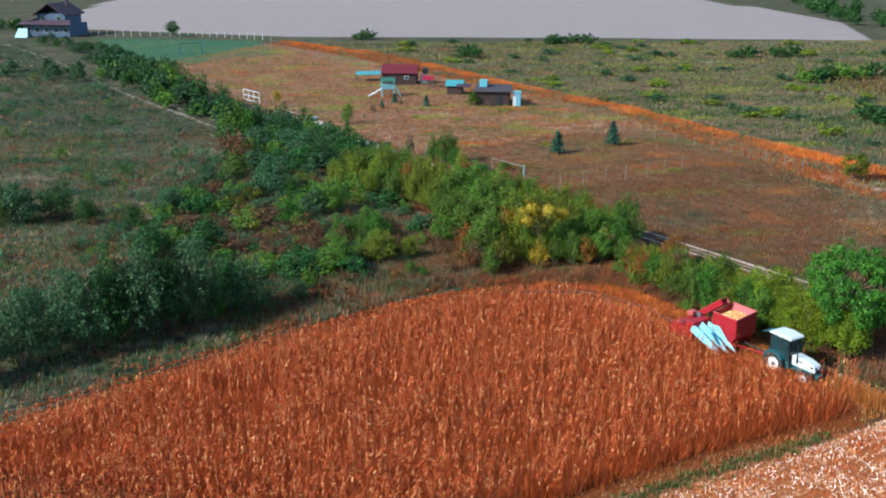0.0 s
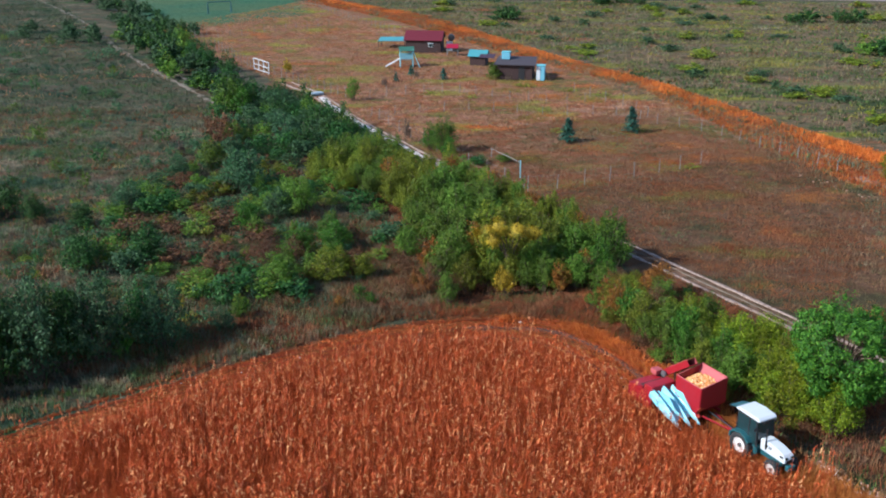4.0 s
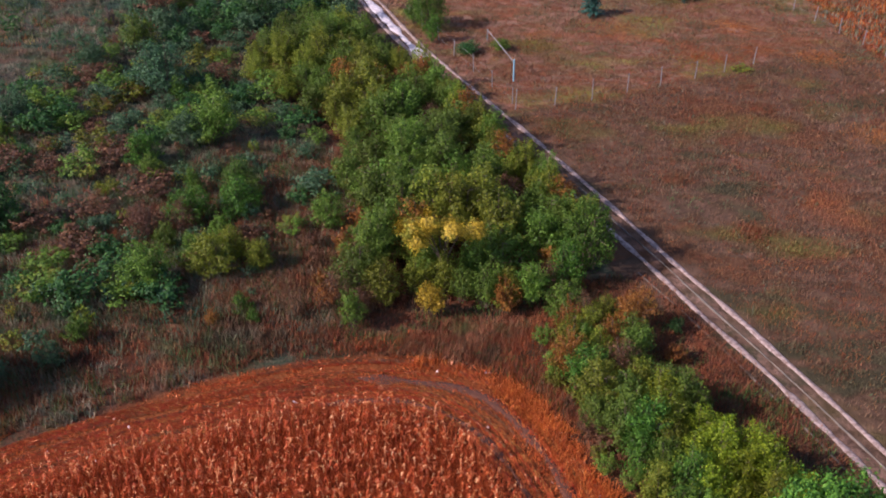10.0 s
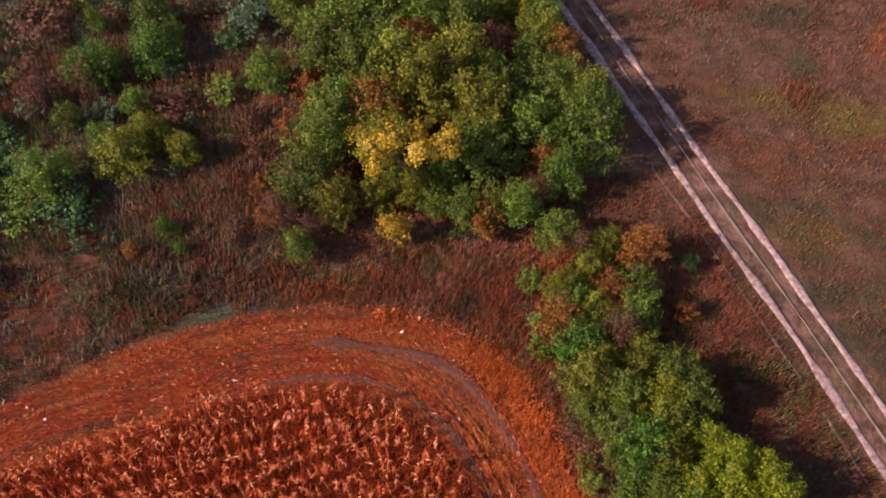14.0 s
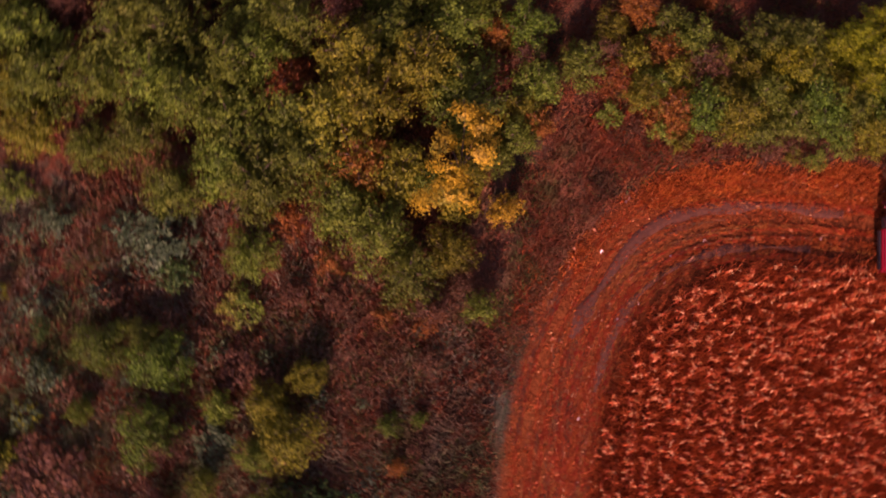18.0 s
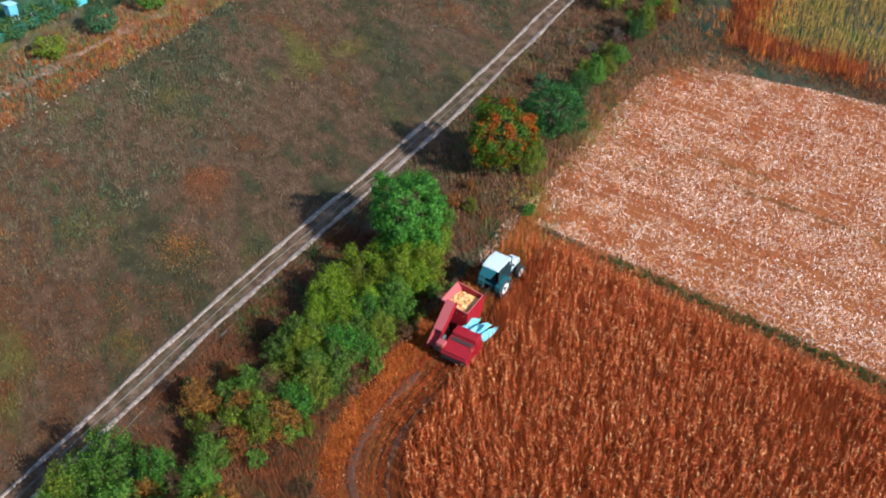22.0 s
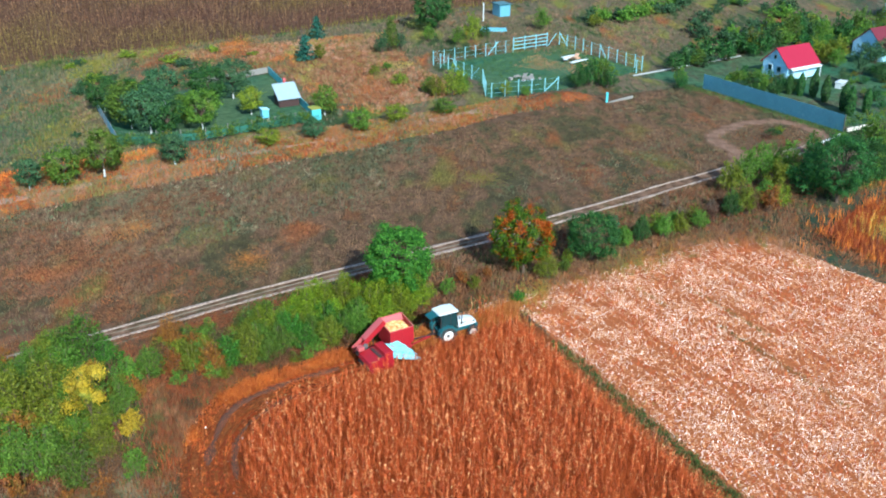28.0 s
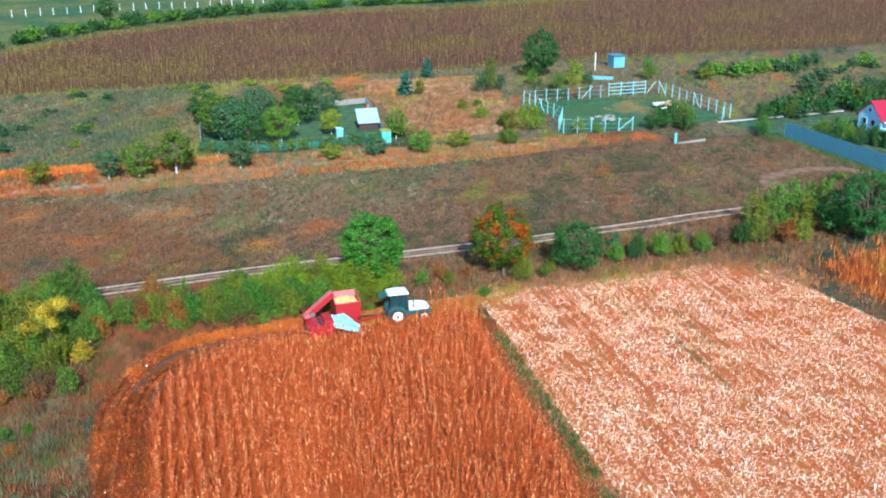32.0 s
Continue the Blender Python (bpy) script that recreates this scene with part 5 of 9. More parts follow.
# ---------------------------------------------------------------- standing corn
def ribbons(base, aim, length, width, droop, steps=3):
    """Bent leaf blades: start places, headings, lengths; two triangles a step."""
    n = len(base)
    side = np.stack([-np.sin(aim), np.cos(aim), np.zeros(n)], 1)
    out = np.stack([np.cos(aim), np.sin(aim), np.zeros(n)], 1)
    V = []
    for k in range(steps + 1):
        t = k / steps
        c = base + out * (length * t * (1 - 0.25 * droop * t))[:, None] + np.array([0, 0, 1.0]) * (length * (0.55 * t - (0.55 + droop) * t * t))[:, None]
        w = (width * (1 - 0.85 * t * t))[:, None] * side * 0.5
        V += [c - w, c + w]
    V = np.stack(V, 1)
    k = 2 * (steps + 1)
    start = (np.arange(n) * k)[:, None]
    F = np.concatenate([start + np.array([2 * j, 2 * j + 2, 2 * j + 3, 2 * j + 1]) for j in range(steps)], 0)
    return V.reshape(-1, 3), F


def clear_of_machine(x, y):
    """Keeps plants off the row that the tractor and the picker drive along."""
    c, s = math.cos(radians(-57)), math.sin(radians(-57))
    along_row, across = (x - 15.9) * c + (y - 54.05) * s, (y - 54.05) * c - (x - 15.9) * s
    return ~((along_row > -3) & (along_row < 7.4) & (across > -1.35) & (across < 2.6))


def corn_stand(name, label, poly, material, heading, spacing=0.735, gap=0.20, tall=1.85, leaves=8, bare_seed=2, thin=0.05, limit=None):
    c, s = math.cos(heading), math.sin(heading)
    p = np.array(poly)
    span = np.abs(p).max() * 1.5
    u, v = np.meshgrid(np.arange(-span, span, gap), np.arange(-span, span, spacing))
    u = u.ravel() + rng.uniform(-0.07, 0.07, u.size)
    v = v.ravel()
    v = v + rng.normal(0, 1, v.size) * (0.035 + 0.22 * np.clip((46.5 - v) / 5, 0, 1) * (0.6 + 0.8 * vnoise(u * 0.1, v * 0.1, 19)))
    x, y = u * c - v * s, u * s + v * c
    ok = (inside(poly, x, y) > 0.15 * rng.normal(size=x.size))
    if limit:
        ok &= limit(x, y)
    ok &= clear_of_machine(x, y)
    ok &= rng.random(x.size) > thin + 0.75 * np.clip((vnoise(x * 0.3, y * 0.3, bare_seed) - 0.74) * 6, 0, 1)
    x, y = x[ok], y[ok]
    n = len(x)
    z = land(x, y)
    h = tall * rng.uniform(0.82, 1.12, n) * (0.9 + 0.2 * vnoise(x * 0.2, y * 0.2, 12))
    lean = rng.normal(0, 0.10, (n, 2))
    foot, top = np.stack([x, y, z], 1), np.stack([x + lean[:, 0] * h, y + lean[:, 1] * h, z + h], 1)
    V, F, count = [], [], 0

    def add(v, f):
        nonlocal count
        V.append(v), F.append(f + count)
        count += len(v)

    w = 0.011
    tri = [np.array([math.cos(a), math.sin(a), 0]) * w for a in (0, 2.1, 4.2)]
    sv = np.stack([foot + t for t in tri] + [top + t * 0.4 for t in tri], 1).reshape(-1, 3)
    k = (np.arange(n) * 6)[:, None]
    add(sv, np.concatenate([k + np.array([0, 1, 4, 3]), k + np.array([1, 2, 5, 4]), k + np.array([2, 0, 3, 5])], 0))
    turn = rng.uniform(0, 2 * math.pi, n)
    for j in range(leaves):
        t = 1.0 - 0.80 * rng.random(n) ** 1.3
        base = foot + (top - foot) * t[:, None]
        aim = turn + math.pi * j + rng.normal(0, 1.1, n)
        add(*ribbons(base, aim, rng.uniform(0.10, 0.28, n) * (1.15 - 0.3 * t), rng.uniform(0.020, 0.042, n), rng.uniform(0.3, 2.1, n), 2))
    for j in range(2):
        add(*ribbons(top - np.array([0, 0, 0.08]), rng.uniform(0, 6.28, n), rng.uniform(0.12, 0.28, n), np.full(n, 0.02), rng.uniform(-0.6, 0.4, n), 1))
    t = 0.45
    base = foot + (top - foot) * t
    add(*ribbons(base, rng.uniform(0, 6.28, n), np.full(n, 0.20), np.full(n, 0.06), rng.uniform(0.8, 1.6, n), 2))
    me = from_arrays(name, np.vstack(V), np.vstack(F), M[material])
    lone(name, me, label, "corn", "stuff")
    if material == "corn" and leaves > 6:
        k = np.repeat(np.arange(n), 6)[rng.random(6 * n) < 0.55]
        base = foot[k] + (top - foot)[k] * rng.uniform(0.45, 0.98, len(k))[:, None]
        v1, f1 = ribbons(base, rng.uniform(0, 6.28, len(k)), rng.uniform(0.08, 0.22, len(k)), rng.uniform(0.016, 0.030, len(k)), rng.uniform(-0.6, 1.4, len(k)), 2)
        lone("corn_leaves", from_arrays("corn_leaves", v1, f1, M["corn_pale"]), "pale bleached leaves among the " + label, "corn", "stuff")


ROW = radians(29.8)
AHEAD_CORN = [(19.0, 49.0), (21.2, 49.6), (24.4, 45.4), (22.4, 45.6), (21.0, 45.9)]
HEADLAND = [(9.6, 60.5), (11.4, 58.4), (13.2, 55.2), (15.5, 51.6), (16.6, 52.3), (18.9, 48.8), (20.9, 45.7), (19.8, 45.2), (18.2, 44.4), (14.4, 50.2), (10.6, 56.0), (8.0, 60.0)]
corn_stand("corn_plants", "ripe dry orange-brown corn standing in rows", STANDING, "corn", ROW, limit=lambda x, y: (inside(HEADLAND, x, y) < 0) & (y > 18 - 0.2 * x) & (x > -34))
def behind(x, y):
    return (y <= 18 - 0.2 * x) | (x <= -34)


corn_stand("corn_plants", "dry corn at the near end of the field", STANDING, "corn", ROW, gap=0.4, leaves=5, limit=lambda x, y: behind(x, y) & (x > -58))
corn_stand("corn_plants", "dry corn rows along the field's end", HEADLAND, "corn", radians(-57))
corn_stand("corn_plants", "dry corn still standing before the tractor", AHEAD_CORN, "corn", radians(-57), thin=0.25)
corn_stand("corn_plants", "yellow-green ripening corn of the neighbouring field", CORN_EAST, "corn_green", ROW, limit=lambda x, y: (x > 24) & (y > -16), gap=0.27)


# ---------------------------------------------------------------- grass, weeds, stubble and crop litter
def blades(name, label, places, height, width, per, material, category="grass", lean=0.5, spread=0.18):
    p = np.repeat(np.asarray(places), per, 0)
    n = len(p)
    p = p + rng.normal(0, spread, (n, 2))
    h = np.broadcast_to(np.repeat(np.broadcast_to(height, (len(places),)), per), (n,)) * rng.uniform(0.5, 1.2, n)
    a = rng.uniform(0, 2 * math.pi, n)
    z = land(p[:, 0], p[:, 1]) - 0.02
    w = width * rng.uniform(0.6, 1.4, n)
    base = np.stack([p[:, 0], p[:, 1], z], 1)
    side = np.stack([-np.sin(a), np.cos(a), np.zeros(n)], 1) * w[:, None] / 2
    tip = base + np.stack([np.cos(a) * lean * h * rng.uniform(0, 1, n), np.sin(a) * lean * h * rng.uniform(0, 1, n), h], 1)
    V = np.stack([base - side, base + side, tip], 1).reshape(-1, 3)
    me = from_arrays(name, V, np.arange(3 * n).reshape(n, 3), M[material])
    return lone(name, me, label, category, "stuff")


def clumped(poly, n, seed, scale=0.25, low=0.35, margin=0.0):
    """Places that gather in clumps."""
    q = scatter(poly, int(n * 2), margin)
    k = vnoise(q[:, 0] * scale, q[:, 1] * scale, seed) * 0.6 + vnoise(q[:, 0] * scale * 4, q[:, 1] * scale * 4, seed + 1) * 0.4
    return q[k > low + 0.25 * rng.random(len(q))][:n]


def streaked(poly, n, seed, low, heading=radians(124)):
    """Places in long streaks along the track."""
    q = scatter(poly, 3 * n)
    c, s = math.cos(heading), math.sin(heading)
    k = vnoise((q[:, 0] * c + q[:, 1] * s) * 0.05, (q[:, 1] * c - q[:, 0] * s) * 0.26, seed) * 0.65 + vnoise(q[:, 0] * 0.5, q[:, 1] * 0.5, seed + 1) * 0.35
    return q[k > low + 0.12 * rng.random(len(q))][:n]


def outside(q, *polys):
    for poly in polys:
        q = q[inside(poly, q[:, 0], q[:, 1]) < 0]
    return q




def off_track(q, gap=1.4):
    q = q[near_line(LOOP, q[:, 0], q[:, 1]) > 1.3 * rng.uniform(0.2, 1.1, len(q))]
    return q[near_line(TRACK, q[:, 0], q[:, 1]) > gap * rng.uniform(0.7, 1.1, len(q))]


NEAR_MEADOW = [(66, 8), (55, 22), (41, 42), (25.5, 65.2), (18.5, 74.6), (2, 98), (-4, 106), (20, 125), (27, 122), (37, 100), (50.5, 73.0), (64, 51), (74, 36), (84, 21), (68, 9)]
FAR_MEADOW = [(-4, 106), (-30, 146), (-58, 180), (-40, 225), (10, 156), (26, 134), (28, 120), (20, 122)]
SCRUB = [(-34, 44), (-23.4, 43.6), (-11, 55.6), (-2, 62.2), (3, 64.8), (3, 67.5), (-1, 74), (0, 82), (-11, 92), (-16, 108), (-24, 120), (-60, 120), (-60, 60)]
SCRUB_FAR = [(-24, 120), (-46, 148), (-95, 225), (-130, 180), (-60, 110)]
VERGE = [(1, 64.0), (4.8, 65.2), (8.0, 65.5), (10.5, 65.1), (12.4, 64.1), (14.0, 62.6), (15.3, 60.5), (16.7, 58.8), (18.8, 55.6), (21.6, 51.6), (29.6, 57.0), (24.6, 64.4), (17.6, 73.6), (14, 72.4), (12, 69.6), (7, 68.6), (3, 67)]
VERGE_EAST = [(20.4, 51.2), (25.4, 45.2), (31.6, 36.2), (36.0, 28.6), (36.4, 22), (42, 19), (52, 6), (62, 12), (54, 21), (40, 41), (30.0, 56.6), (22, 52)]
HARVESTED = [(-22.6, 43.6), (-10.6, 55.4)] + OUTER[:-2] + [(14.6, 55.4), (11.4, 59.0), (9.2, 60.8), (6.8, 61.6), (3.6, 61.0), (-11.0, 52.0), (-23.4, 40.4)]
AHEAD = [(18.0, 54.2), (20.6, 50.6), (24.5, 45.2), (21.6, 46.0), (19.6, 49.2), (17.4, 52.6)]

blades("dry_grass", "brown dry meadow grass in tufts", off_track(clumped(NEAR_MEADOW, 26000, 31, low=0.16)), 0.24, 0.04, 5, "grass_brown")
blades("dry_grass", "olive patches in the dry meadow grass", off_track(clumped(NEAR_MEADOW, 2500, 35, 0.08, 0.56)), 0.28, 0.045, 5, "grass_scrub")
blades("dry_grass", "dark olive streaks in the dry meadow grass", off_track(streaked(NEAR_MEADOW, 3000, 101, 0.57)), 0.28, 0.045, 5, "grass_scrub")
blades("dry_grass", "pinkish tan streaks in the dry meadow grass", off_track(streaked(NEAR_MEADOW, 6000, 104, 0.50)), 0.26, 0.045, 5, "grass_brown")
blades("dry_grass", "reddish dry weeds in the meadow", off_track(clumped(NEAR_MEADOW, 1900, 37, 0.10, 0.55)), 0.26, 0.045, 5, "grass_rust")
blades("dry_grass", "brown grass of the fenced plot", off_track(clumped(FAR_MEADOW, 15000, 41, low=0.2)), 0.30, 0.06, 5, "grass_tan")
blades("dry_grass", "orange-brown weeds of the fenced plot", off_track(clumped(FAR_MEADOW, 2400, 43, 0.08, 0.50)), 0.28, 0.06, 5, "grass_umber")
blades("dry_grass", "lime green patches of the fenced plot", off_track(clumped(FAR_MEADOW, 1800, 44, 0.07, 0.58)), 0.28, 0.06, 5, "grass_lime")
blades("rough_grass", "dark rough meadow grass and weeds", clumped(SCRUB, 16000, 45, low=0.2), 0.30, 0.06, 5, "grass_scrub")
blades("rough_grass", "dense tussocks of dark meadow grass", clumped(SCRUB, 4200, 46, 0.4, 0.28), 0.46, 0.06, 14, "grass_scrub", lean=0.9, spread=0.13)
blades("rough_grass", "dense tussocks of brown meadow grass", clumped(SCRUB, 1000, 48, 0.3, 0.42), 0.40, 0.06, 14, "grass_umber", lean=0.9, spread=0.13)
blades("rough_grass", "green weeds in the rough meadow", clumped(SCRUB, 8000, 47, 0.14, 0.44), 0.40, 0.06, 5, "grass_green")
blades("rough_grass", "reddish brown weeds in the rough meadow", clumped(SCRUB, 3500, 49, 0.12, 0.48), 0.36, 0.06, 5, "grass_umber")
for mat, lab, seed, n, low in (("grass_rust", "rusty red dead weeds in tussocks", 93, 450, 0.46), ("grass_umber", "dark brown dead weeds in tussocks", 94, 700, 0.34), ("grass_scrub", "grey-green weeds in tussocks", 96, 2600, 0.26), ("grass_green", "fresh green weeds in tussocks", 95, 1000, 0.40)):
    blades("rough_grass", lab, clumped(RUSTY, n, seed, 0.35, low), 0.48, 0.035, 16, mat, lean=0.9, spread=0.2)
blades("rough_grass", "rusty dead weeds in front of the thicket", clumped([(-10, 57), (3, 66), (3, 68), (-1, 74), (0, 84), (-8, 80), (-16, 66)], 5000, 50, 0.15, 0.35), 0.42, 0.06, 5, "grass_umber")
blades("rough_grass", "dark blue-green rough grass of the far meadow", clumped(SCRUB_FAR, 13000, 51, low=0.25), 0.42, 0.09, 5, "grass_moor")
blades("rough_grass", "pale dry grass in bands across the rough meadow", streaked(SCRUB_FAR, 1300, 115, 0.54, 0.1), 0.36, 0.08, 5, "grass_tan")
blades("rough_grass", "pale dry grass in bands across the scrub", streaked([(-60, 70), (-30, 62), (-16, 74), (-20, 104), (-60, 118)], 1500, 117, 0.54, 0.1), 0.34, 0.07, 5, "grass_tan")
blades("verge_weeds", "dry brown weeds beside the field", off_track(clumped(VERGE, 5000, 53, low=0.12)), 0.28, 0.03, 9, "grass_umber", lean=0.9)
blades("verge_weeds", "rusty weeds beside the field", off_track(clumped(VERGE, 5600, 55, 0.3, 0.26)), 0.30, 0.03, 9, "grass_rust", lean=0.9)
blades("verge_weeds", "green weeds under the hedge", off_track(clumped(VERGE, 1400, 57, 0.25, 0.5)), 0.4, 0.06, 6, "grass_green", lean=0.7)
blades("verge_weeds", "tan dry weeds between the track and the stubble", off_track(clumped(VERGE_EAST, 5500, 83, low=0.15)), 0.34, 0.05, 6, "grass_umber", lean=0.7)
blades("verge_weeds", "brown dry weeds between the track and the stubble", off_track(clumped(VERGE_EAST, 5000, 84, 0.2, 0.3)), 0.42, 0.05, 6, "grass_brown", lean=0.7)
blades("verge_weeds", "green weeds between the track and the stubble", off_track(clumped(VERGE_EAST, 900, 85, 0.25, 0.45)), 0.4, 0.06, 6, "grass_green", lean=0.7)
blades("dry_grass", "reddish dry grass of the northern meadow", off_track(clumped([(26, 66), (18, 76), (2, 99), (-3, 106), (18, 122), (34, 108), (38, 84)], 18000, 87, 0.10, 0.18)), 0.20, 0.03, 5, "grass_rust")
blades("orange_weeds", "tall orange dry weeds in a long strip", clumped(ORANGE, 14500, 59, 0.16, 0.24), 0.36, 0.08, 5, "grass_weeds", "weeds", lean=0.7)
OUTER_EDGE = [(-36, 231), (-9.5, 203), (11, 163), (25.8, 140), (36, 119), (44.5, 104), (50.0, 94.0), (56.0, 84.0)]
q = scatter(ORANGE, 26000)
q = q[(q[:, 1] > 80) & (near_line(OUTER_EDGE, q[:, 0], q[:, 1]) < 3.0 + 1.6 * (vnoise(q[:, 0] * 0.2, q[:, 1] * 0.2, 52) - 0.5))]
k = vnoise(q[:, 0] * 0.25, q[:, 1] * 0.25, 54) + 0.5 * (rng.random(len(q)) - 0.5)
blades("orange_weeds", "tall bright orange weeds along the outer side of the strip", q[k > 0.52], 0.5, 0.08, 5, "grass_flame", "weeds", lean=0.6)
blades("orange_weeds", "rusty weeds along the outer side of the strip", q[(k <= 0.52) & (k > 0.2)], 0.45, 0.08, 5, "grass_weeds", "weeds", lean=0.6)
NEAR_STRIP = [(41, 88), (50.5, 73.4), (56.5, 62.6), (64.5, 51.5), (71, 44.5), (77.5, 43.5), (72, 52), (65.0, 64.5), (56.0, 84.0), (48.0, 94.0)]
blades("orange_weeds", "olive and brown grass mixed into the weed strip", clumped(NEAR_STRIP, 4200, 105, 0.12, 0.36), 0.34, 0.06, 5, "grass_scrub", "weeds", lean=0.7)
blades("orange_weeds", "yellow-green grass mixed into the weed strip", clumped(NEAR_STRIP, 1600, 107, 0.15, 0.42), 0.36, 0.06, 5, "grass_lime", "weeds", lean=0.7)
blades("orange_weeds", "tan dead grass mixed into the weed strip", clumped(NEAR_STRIP, 4200, 109, 0.14, 0.34), 0.34, 0.06, 5, "grass_tan", "weeds", lean=0.7)
blades("dry_grass", "greener grass at the meadow's outer edge", clumped([(30, 78), (42, 58), (58, 52), (62, 56), (50, 73), (38, 92)], 3200, 111, 0.12, 0.26), 0.28, 0.045, 5, "grass_scrub")
blades("rough_grass", "dead weeds and grass under the thicket", clumped(THICKET, 2200, 113, 0.3, 0.2), 0.5, 0.05, 10, "grass_umber", lean=0.9, spread=0.2)
blades("orange_weeds", "green weeds among the orange ones", clumped(ORANGE, 2500, 61, 0.12, 0.5), 0.5, 0.12, 4, "grass_scrub", "weeds", lean=0.7)
q = clumped(STANDING[1:-1], 46000, 66, 0.12, 0.10)
across = q[:, 1] * math.cos(ROW) - q[:, 0] * math.sin(ROW)
q = q[(across < 46.5 - 4 * rng.random(len(q))) | (np.abs(((across + 92.25) / 0.735 + 0.5) % 1 - 0.5) < 0.22) | (rng.random(len(q)) < 0.4)]
blades("orange_weeds", "rusty dry weeds in the standing corn", q, 0.85, 0.022, 7, "grass_ember", "weeds", lean=0.8, spread=0.25)
blades("orange_weeds", "olive-brown weeds in gaps of the standing corn", clumped(STANDING[1:-1], 1800, 70, 0.35, 0.56), 1.0, 0.03, 8, "grass_umber", "weeds", lean=0.5, spread=0.25)
UNCUT = [(6.0, 65.0), (8.0, 65.4), (10.4, 65.0), (12.3, 64.0), (13.9, 62.5), (15.2, 60.4), (16.6, 58.6), (18.6, 55.1), (21.2, 51.2), (19.6, 50.4), (17.0, 54.8), (14.8, 58.2), (12.6, 61.8), (10.0, 63.9)]
blades("orange_weeds", "orange-red dead grass standing along the headland", clumped(UNCUT, 500, 67, 0.6, 0.42), 0.34, 0.024, 8, "grass_flame", "weeds", lean=0.9, spread=0.2)
blades("orange_weeds", "rusty dead grass standing along the headland", clumped(UNCUT, 1500, 68, 0.5, 0.30), 0.36, 0.026, 8, "grass_ember", "weeds", lean=0.9, spread=0.2)
CORNER = [(3.0, 65.0), (8.0, 65.6), (10.5, 65.2), (12.4, 64.2), (14.0, 62.7), (15.0, 61.6), (14.0, 64.8), (13.2, 67.4), (11.4, 68.4), (9.0, 68.0), (7.2, 67.2)]
blades("verge_weeds", "dark rusty dead weeds in the corner of the field", clumped(CORNER, 450, 123, 0.5, 0.40), 0.42, 0.03, 9, "grass_ember", "weeds", lean=0.8, spread=0.2)
blades("verge_weeds", "dark brown dead weeds in the corner of the field", clumped(CORNER, 1500, 124, 0.4, 0.20), 0.5, 0.03, 9, "grass_umber", "weeds", lean=0.8, spread=0.2)
blades("orange_weeds", "tall dry tan grass in front of the tractor", scatter(AHEAD, 1500), 0.55, 0.035, 7, "grass_orange", "weeds", lean=0.9)
BEYOND = [(44, 104), (56, 86), (66, 66), (74, 53), (80, 45), (77, 53), (92, 56), (102, 46), (108, 38), (128, 50), (110, 80), (94, 106), (78, 130), (60, 150)]
BEYOND_FAR = [(-30, 228), (12, 166), (37, 121), (48, 104), (78, 130), (100, 160), (98, 230)]
blades("field_grass", "tan and olive grass of the fallow land", outside(clumped(BEYOND, 13000, 71, 0.15, 0.22), ORCHARD, PEN, GARDEN), 0.38, 0.10, 5, "grass_fallow")
blades("field_grass", "rusty weeds on the fallow land", outside(clumped(BEYOND, 2600, 73, 0.07, 0.50), ORCHARD, PEN, GARDEN), 0.36, 0.08, 5, "grass_umber")
for x, y, rx, ry, m in ((67, 98, 7, 2.6, "grass_green"), (60, 94, 6, 2.2, "grass_lime"), (88, 106, 6, 3, "grass_green"), (89, 100, 5, 2, "grass_lime"), (101.6, 84, 4, 2, "grass_orange"), (94.7, 92, 7, 3, "grass_umber"), (76, 101, 6, 2.5, "grass_umber"), (96, 66, 5, 4, "grass_umber"), (80, 62, 6, 3, "grass_orange"), (88, 66, 6, 3, "grass_umber"), (76.5, 38, 1.8, 2.4, "grass_orange"), (76.8, 38, 1.6, 2.0, "grass_rust")):
    q = np.array([x, y]) + rng.normal(size=(700, 2)) * np.array([rx, ry]) * 0.6
    blades("field_grass", "patch of weeds on the fallow land", q, 0.36, 0.08, 4, m, "weeds", spread=0.4)
blades("field_grass", "dusky green rank grass beside the orchard", outside(clumped([(46, 100), (56, 88), (60, 92), (72, 97), (90, 100), (86, 118), (62, 140), (44, 118)], 7000, 125, 0.1, 0.22), ORCHARD), 0.45, 0.10, 5, "grass_moor")
blades("field_grass", "reddish dry weeds between the orchard and the pen", outside(clumped([(70, 60), (80, 50), (94, 58), (112, 62), (98, 92), (90, 84), (88, 74), (72, 66)], 6500, 126, 0.12, 0.24), ORCHARD, PEN), 0.38, 0.09, 5, "grass_tan")
blades("field_grass", "rusty dry weeds between the orchard and the pen", outside(clumped([(70, 60), (80, 50), (94, 58), (112, 62), (98, 92), (90, 84), (88, 74), (72, 66)], 3000, 127, 0.12, 0.40), ORCHARD, PEN), 0.38, 0.09, 5, "grass_umber")
blades("field_grass", "lime green weeds on the fallow land", outside(clumped(BEYOND, 2400, 75, 0.09, 0.5), ORCHARD, PEN, GARDEN), 0.4, 0.10, 5, "grass_scrub")
blades("field_grass", "tan grass behind the pen and the gardens", clumped([(100, 44), (118, 48), (142, 22), (132, 4), (112, 10), (98, 24)], 5000, 119, 0.12, 0.2), 0.36, 0.09, 5, "grass_fallow")
blades("field_grass", "grey-green grass of the far fallow land", clumped(BEYOND_FAR, 14000, 76, 0.10, 0.20), 0.42, 0.16, 4, "grass_fallow")
blades("field_grass", "green weeds of the far fallow land", streaked(BEYOND_FAR, 3400, 81, 0.52, -0.35), 0.45, 0.16, 4, "grass_green")
